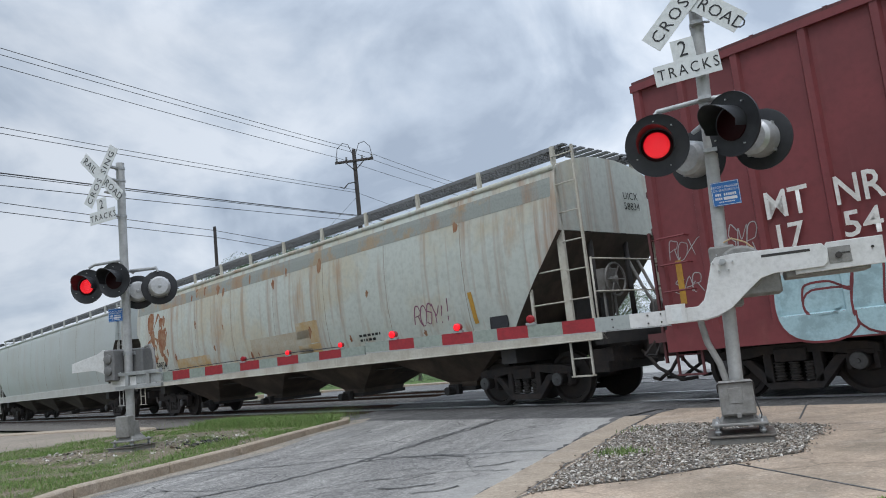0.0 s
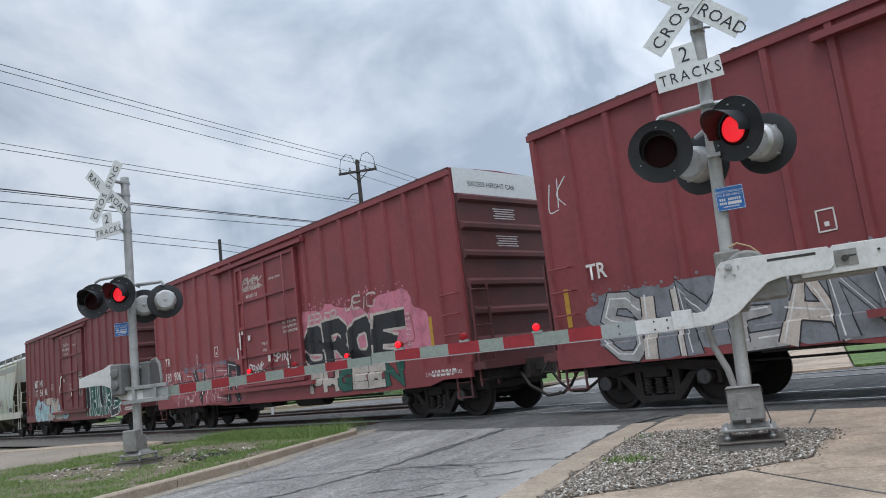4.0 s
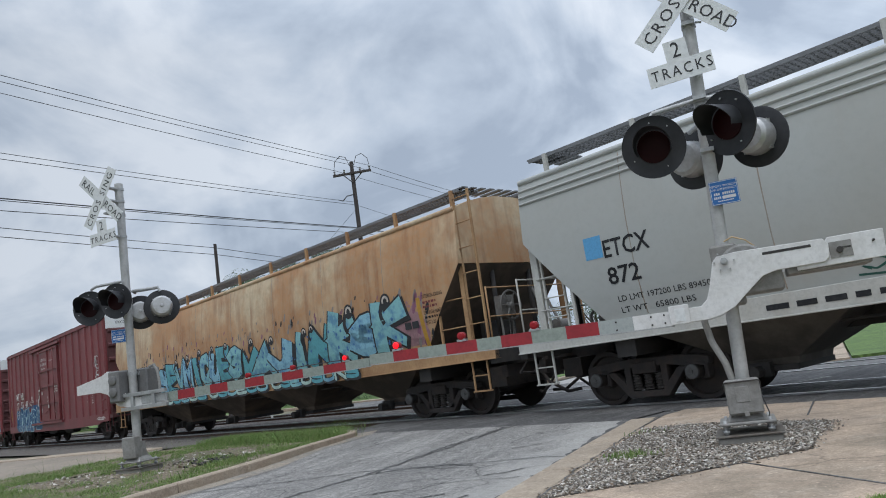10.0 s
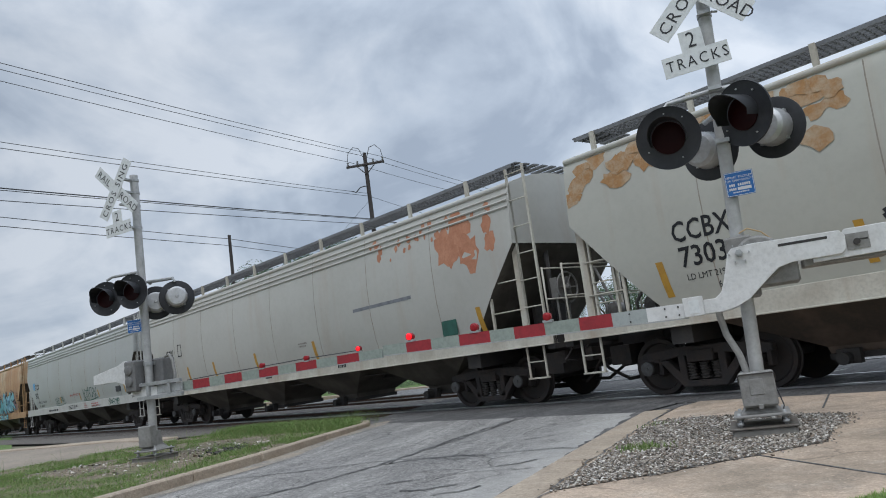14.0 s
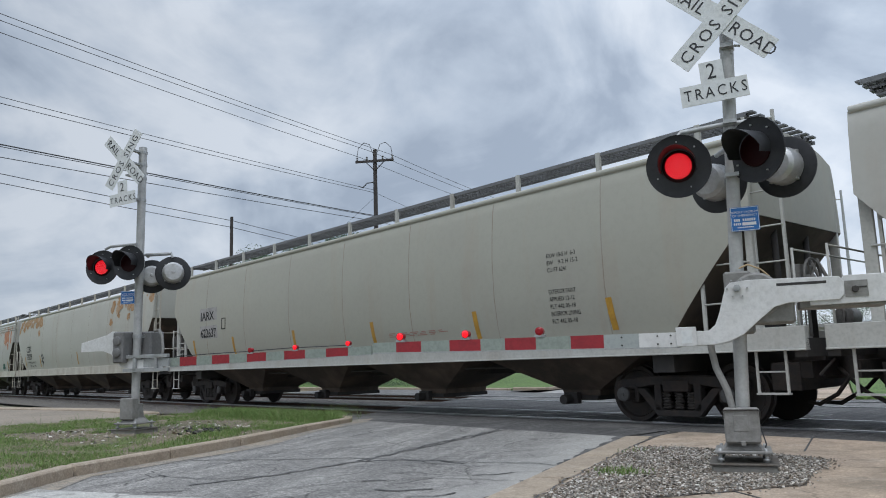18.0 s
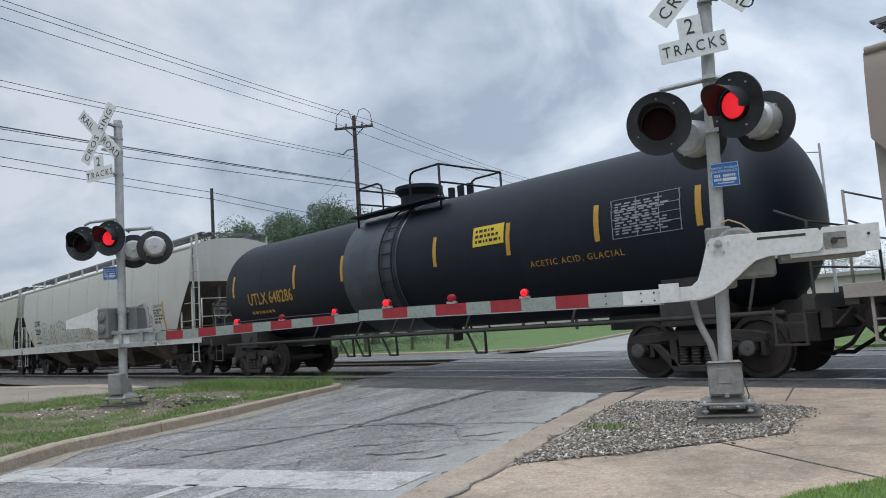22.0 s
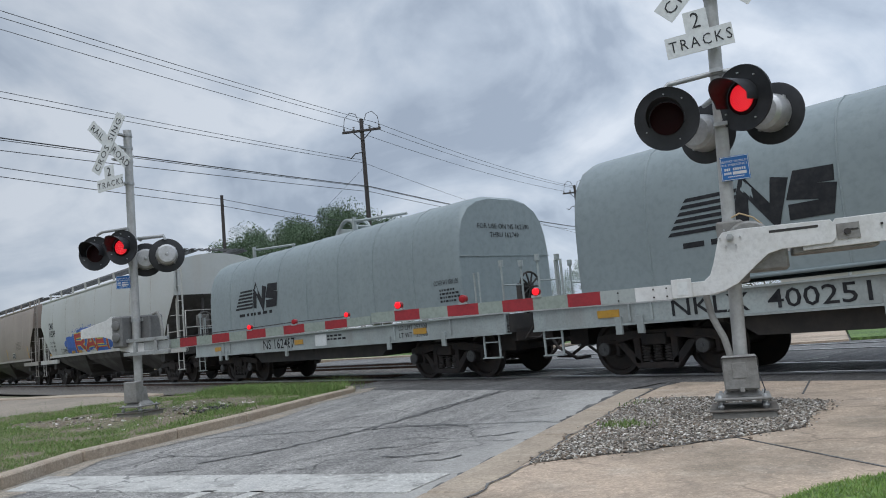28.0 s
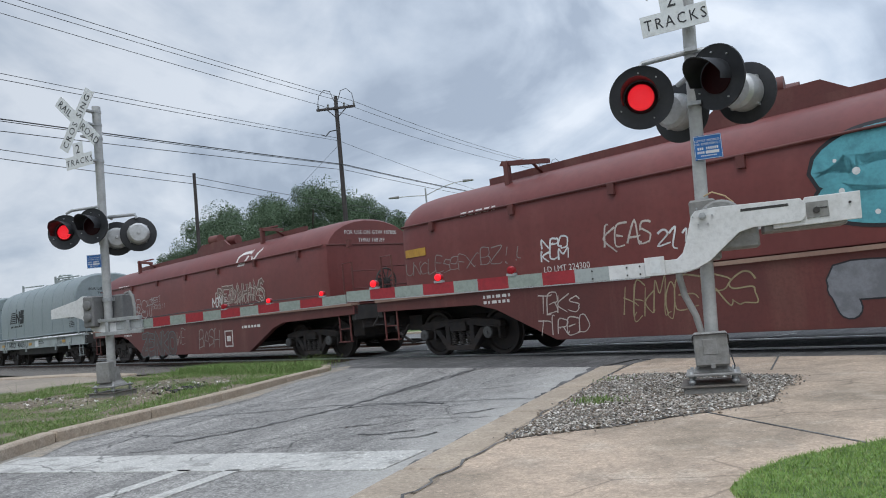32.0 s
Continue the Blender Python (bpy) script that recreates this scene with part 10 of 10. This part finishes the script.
    def g13(car, surf, L):
        bm = bmesh.new()
        for k in range(5):
            za, zb = 1.72 + .19 * k, 1.72 + .19 * (k + 1)
            bm.faces.new([bm.verts.new((p, -surf(q) - .004, q)) for p, q in ((1.35, za), (3.35, za), (3.35, zb), (1.35, zb))])
        part("paint_patch", bm, mat("patch_pale", (0.40, 0.385, 0.345), .6, other=(0.31, 0.28, 0.245), scale=2, amount=.6), car, "pale repainted patch")
        lettering("CMO", .33, car, B, 1.77, 2.30, lambda z: surf(z) + .003, 1.0, bold=.005, fit=.55)
        lettering("200130", .36, car, B, 1.60, 1.89, lambda z: surf(z) + .003, 1.0, bold=.005, fit=1.13)
        tag(car, "NLUSTR", 4.5, 8.2, 1.58, 2.2, mat("spray_brown", (0.14, 0.115, 0.095), .7), surf, 101, .018)
        for x in (1.3, 6.0, 8.6, 11.3, 15.9):
            stripe(car, x, 1.5, 2.1, .12, ylw, surf, -.06)
        print_block(car, 13.6, 1.95, 1.1, .45, 6, mat("faded_print", (0.17, 0.14, 0.12), .7), surf, 102)
        bm = bmesh.new()
        box(bm, 12.6, 13.2, -surf(1.7) - .014, -surf(1.7) - .006, 1.55, 1.85)
        panel = part("stencil_panel", bm, SP["black"], car, "black stencil panel")
        bm = bmesh.new()
        for a, b, c, d in ((.02, .58, .02, .03), (.02, .58, .27, .28), (.02, .03, .03, .27), (.57, .58, .03, .27), (.30, .31, .03, .27), (.08, .24, .18, .20), (.08, .20, .12, .14), (.36, .50, .15, .17)):
            box(bm, 12.6 + a, 12.6 + b, -surf(1.7) - .018, -surf(1.7) - .0141, 1.55 + c, 1.55 + d)
        part("line", bm, W, panel, "thin white lines")
    hopper(-206.1, 17.3, "dull brown-grey covered hopper car", brown, mat("frame_brown_grey", (0.33, 0.30, 0.27), .6, other=(0.2, 0.17, 0.15), scale=2, amount=.6), "bare", g13, 3, under_paint((0.11, 0.088, 0.072)))

    def g14(car, surf, L):
        lettering("CMO", .42, car, B, 1.41, 2.70, surf, 1.05, bold=.006, fit=.71)
        lettering("113249", .42, car, B, 1.40, 2.33, surf, 1.0, bold=.006, fit=1.04)
        for text, z in (("LD LMT 225100", 2.0), ("LT WT    60900", 1.82), ("CU FT    5200", 1.64)):
            lettering(text, .14, car, B, 1.46, z, surf, fit=.88)
        tag(car, "UGAME", 3.1, 4.1, 1.5, 1.72, SP["black"], surf, 112, .024)
        cloud(car, 4.6, 13.0, 1.45, 2.38, 10, SP["royal"], surf, 114)
        piece(car, "RAEMS", 5.45, 12.3, 1.42, 2.25, SP["red"], SP["yellow"], surf, 113, .21, .035, shade=SP["royal"], high=SP["maroon"], lean=.04)
        bm = bmesh.new()
        box(bm, .9, 1.9, -1.44, -1.425, 1.44, 1.54)
        part("reflector", bm, ylw, car, "yellow reflector")
        for x in (4.6, 5.6):
            stripe(car, x, 1.44, 1.56, .5, ylw, surf)
    hopper(-225.0, 16.6, "pale grey covered hopper car with red and blue graffiti", hopper_paint("hopper_pale_grey", (0.43, 0.445, 0.43), .12), sill_white, "bare", g14, 3, under_paint((0.14, 0.135, 0.125)))

    coil_grey(-243.85, 11.4, "NS 162487", True)
    coil_grey(-258.15, 11.4, "NKLX  400251", False)

    def g17(car, surf, L):
        tag(car, "JFBM", 1.92, 2.86, 1.66, 1.96, SP["bone"], surf, 121, .024)
        outline(car, "EST", 3.3, 4.75, 1.56, 2.16, SP["silver"], surf, 122, .36, .03)
        tag(car, "REST", 4.65, 5.35, 2.02, 2.18, SP["silver"], surf, 126, .022)
        tag(car, "BOYS!!", 4.72, 5.7, 1.80, 1.96, SP["silver"], surf, 129, .022)
        tag(car, "MONO", 8.95, 9.7, 1.60, 1.86, SP["white"], surf, 127, .045)
        piece(car, "SETMWHIMS", 9.3, 11.9, 1.62, 2.14, low_red, SP["bone"], surf, 123, .26, .022, style="wild")
        tag(car, "NMAWVES", 9.2, 11.8, 1.60, 1.95, SP["bone"], lambda z: surf(z) + .015, 143, .022)
        piece(car, "ZENKO", 3.7, 6.4, .30, 1.0, spray("dim_red", (0.10, 0.055, 0.05)), spray("dim_teal", (0.09, 0.12, 0.12)), lambda z: 1.44, 124, .30, .03, style="bubble", lean=.08)
        tag(car, "WE", 6.45, 7.1, .62, 1.0, SP["stone"], lambda z: 1.44, 128, .03)
        tag(car, "BASH", 7.97, 9.25, .5, .95, SP["stone"], lambda z: 1.44, 125, .035)
    low_red = mat("faded_spray", (0.16, 0.10, 0.085), .7)
    coil_red(-272.7, 14.7, g17)

    def g18(car, surf, L):
        tag(car, "UNCLESEFX", .1, 2.05, 1.70, 1.96, SP["stone"], surf, 131, .02)
        tag(car, "BZ!!", 2.2, 3.2, 1.70, 2.02, SP["stone"], surf, 132, .022)
        tag(car, "NPO", 3.66, 4.22, 1.82, 1.99, SP["white"], surf, 133, .035)
        tag(car, "KUM", 3.64, 4.2, 1.62, 1.78, SP["white"], surf, 140, .035)
        tag(car, "KEAS", 4.91, 5.76, 1.70, 2.04, SP["bone"], surf, 134, .034)
        tag(car, "211", 5.85, 6.4, 1.62, 1.88, SP["white"], surf, 139, .035)
        tag(car, "TBKS", 3.45, 4.35, .74, 1.04, SP["bone"], lambda z: 1.44, 135, .022)
        tag(car, "TIRED", 3.4, 4.5, .38, .66, SP["bone"], lambda z: 1.44, 141, .022)
        tag(car, "HEKMO", 5.17, 6.05, .6, 1.1, spray("khaki", (0.30, 0.25, 0.14)), lambda z: 1.44, 136, .022)
        tag(car, "ERS", 6.1, 7.3, .68, 1.1, spray("khaki", (0.30, 0.25, 0.14)), lambda z: 1.44, 142, .026)
        piece(car, "SOM", 8.3, 13.2, 1.52, 2.75, SP["teal"], SP["black"], surf, 137, .34, .05, spots=SP["white"], style="bubble")
        piece(car, "FIOX", 8.3, 12.0, .45, 1.1, SP["grey"], SP["black"], lambda z: 1.44, 138, .38, .02, style="bubble")
    coil_red(-290.15, 14.7, g18)


# how far the train falls behind an even run as it slows at the end
LAG = [(0, 0.0), (27.5, 0.0), (28, 0.05), (28.5, 0.19), (29, 0.36), (29.5, 0.55), (30, 0.82), (30.5, 1.13), (31, 1.48), (31.5, 1.84), (32, 2.18)]


def run(t):
    """How far the train has rolled at t seconds."""
    for (a, x), (b, y) in zip(LAG, LAG[1:]):
        if t <= b:
            return SPEED * t - x - (y - x) * (t - a) / (b - a)
    return SPEED * t - LAG[-1][1]


def train_pose(s):
    p = sq(s, TRACK_Q)
    return pose(p.x, p.y, 0, 0, 0, TRACK_YAW - 90)

signal_right()
signal_left()
background()
consist()
ground_details()


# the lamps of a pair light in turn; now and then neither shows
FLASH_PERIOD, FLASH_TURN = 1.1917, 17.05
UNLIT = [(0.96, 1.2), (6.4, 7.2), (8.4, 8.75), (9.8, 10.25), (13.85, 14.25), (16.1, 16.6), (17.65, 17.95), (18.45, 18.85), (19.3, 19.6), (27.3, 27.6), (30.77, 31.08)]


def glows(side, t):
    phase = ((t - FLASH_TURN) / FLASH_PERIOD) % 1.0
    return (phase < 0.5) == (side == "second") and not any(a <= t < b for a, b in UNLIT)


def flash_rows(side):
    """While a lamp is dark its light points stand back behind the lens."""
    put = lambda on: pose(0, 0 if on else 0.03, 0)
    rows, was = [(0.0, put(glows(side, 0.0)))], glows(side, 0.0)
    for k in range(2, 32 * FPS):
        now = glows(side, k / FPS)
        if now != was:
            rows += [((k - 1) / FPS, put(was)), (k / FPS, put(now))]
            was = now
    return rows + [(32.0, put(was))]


def motions():
    """The train rolls by, slowing at the end; the wheels of a car turn while it is before the camera; the crossing lamps flash."""
    for glow, side in FLASHERS:
        walk(glow, flash_rows(side))
    for car, s0, wheels in TRAIN:
        walk(car, [(t, train_pose(s0 + run(t))) for t in [0, 8, 16, 24] + [r[0] for r in LAG[1:]]])
        for curve in car.animation_data.action.layers[0].strips[0].channelbag(car.animation_data.action_slot).fcurves:
            for k in curve.keyframe_points:
                k.interpolation = "LINEAR"
        first, last = max(0.0, (-4 - s0) / SPEED), min(32.0, (62 - s0) / SPEED)
        ticks = sorted({0.0, 32.0} | {k / 15 for k in range(int(first * 15), int(last * 15) + 1)})
        for w in wheels:
            x = w.matrix_basis.translation.x
            walk(w, [(t, pose(x, 0, 0.457, 0, -math.degrees((run(min(max(t, first), last)) - run(first)) / 0.455), 0)) for t in ticks])


motions()
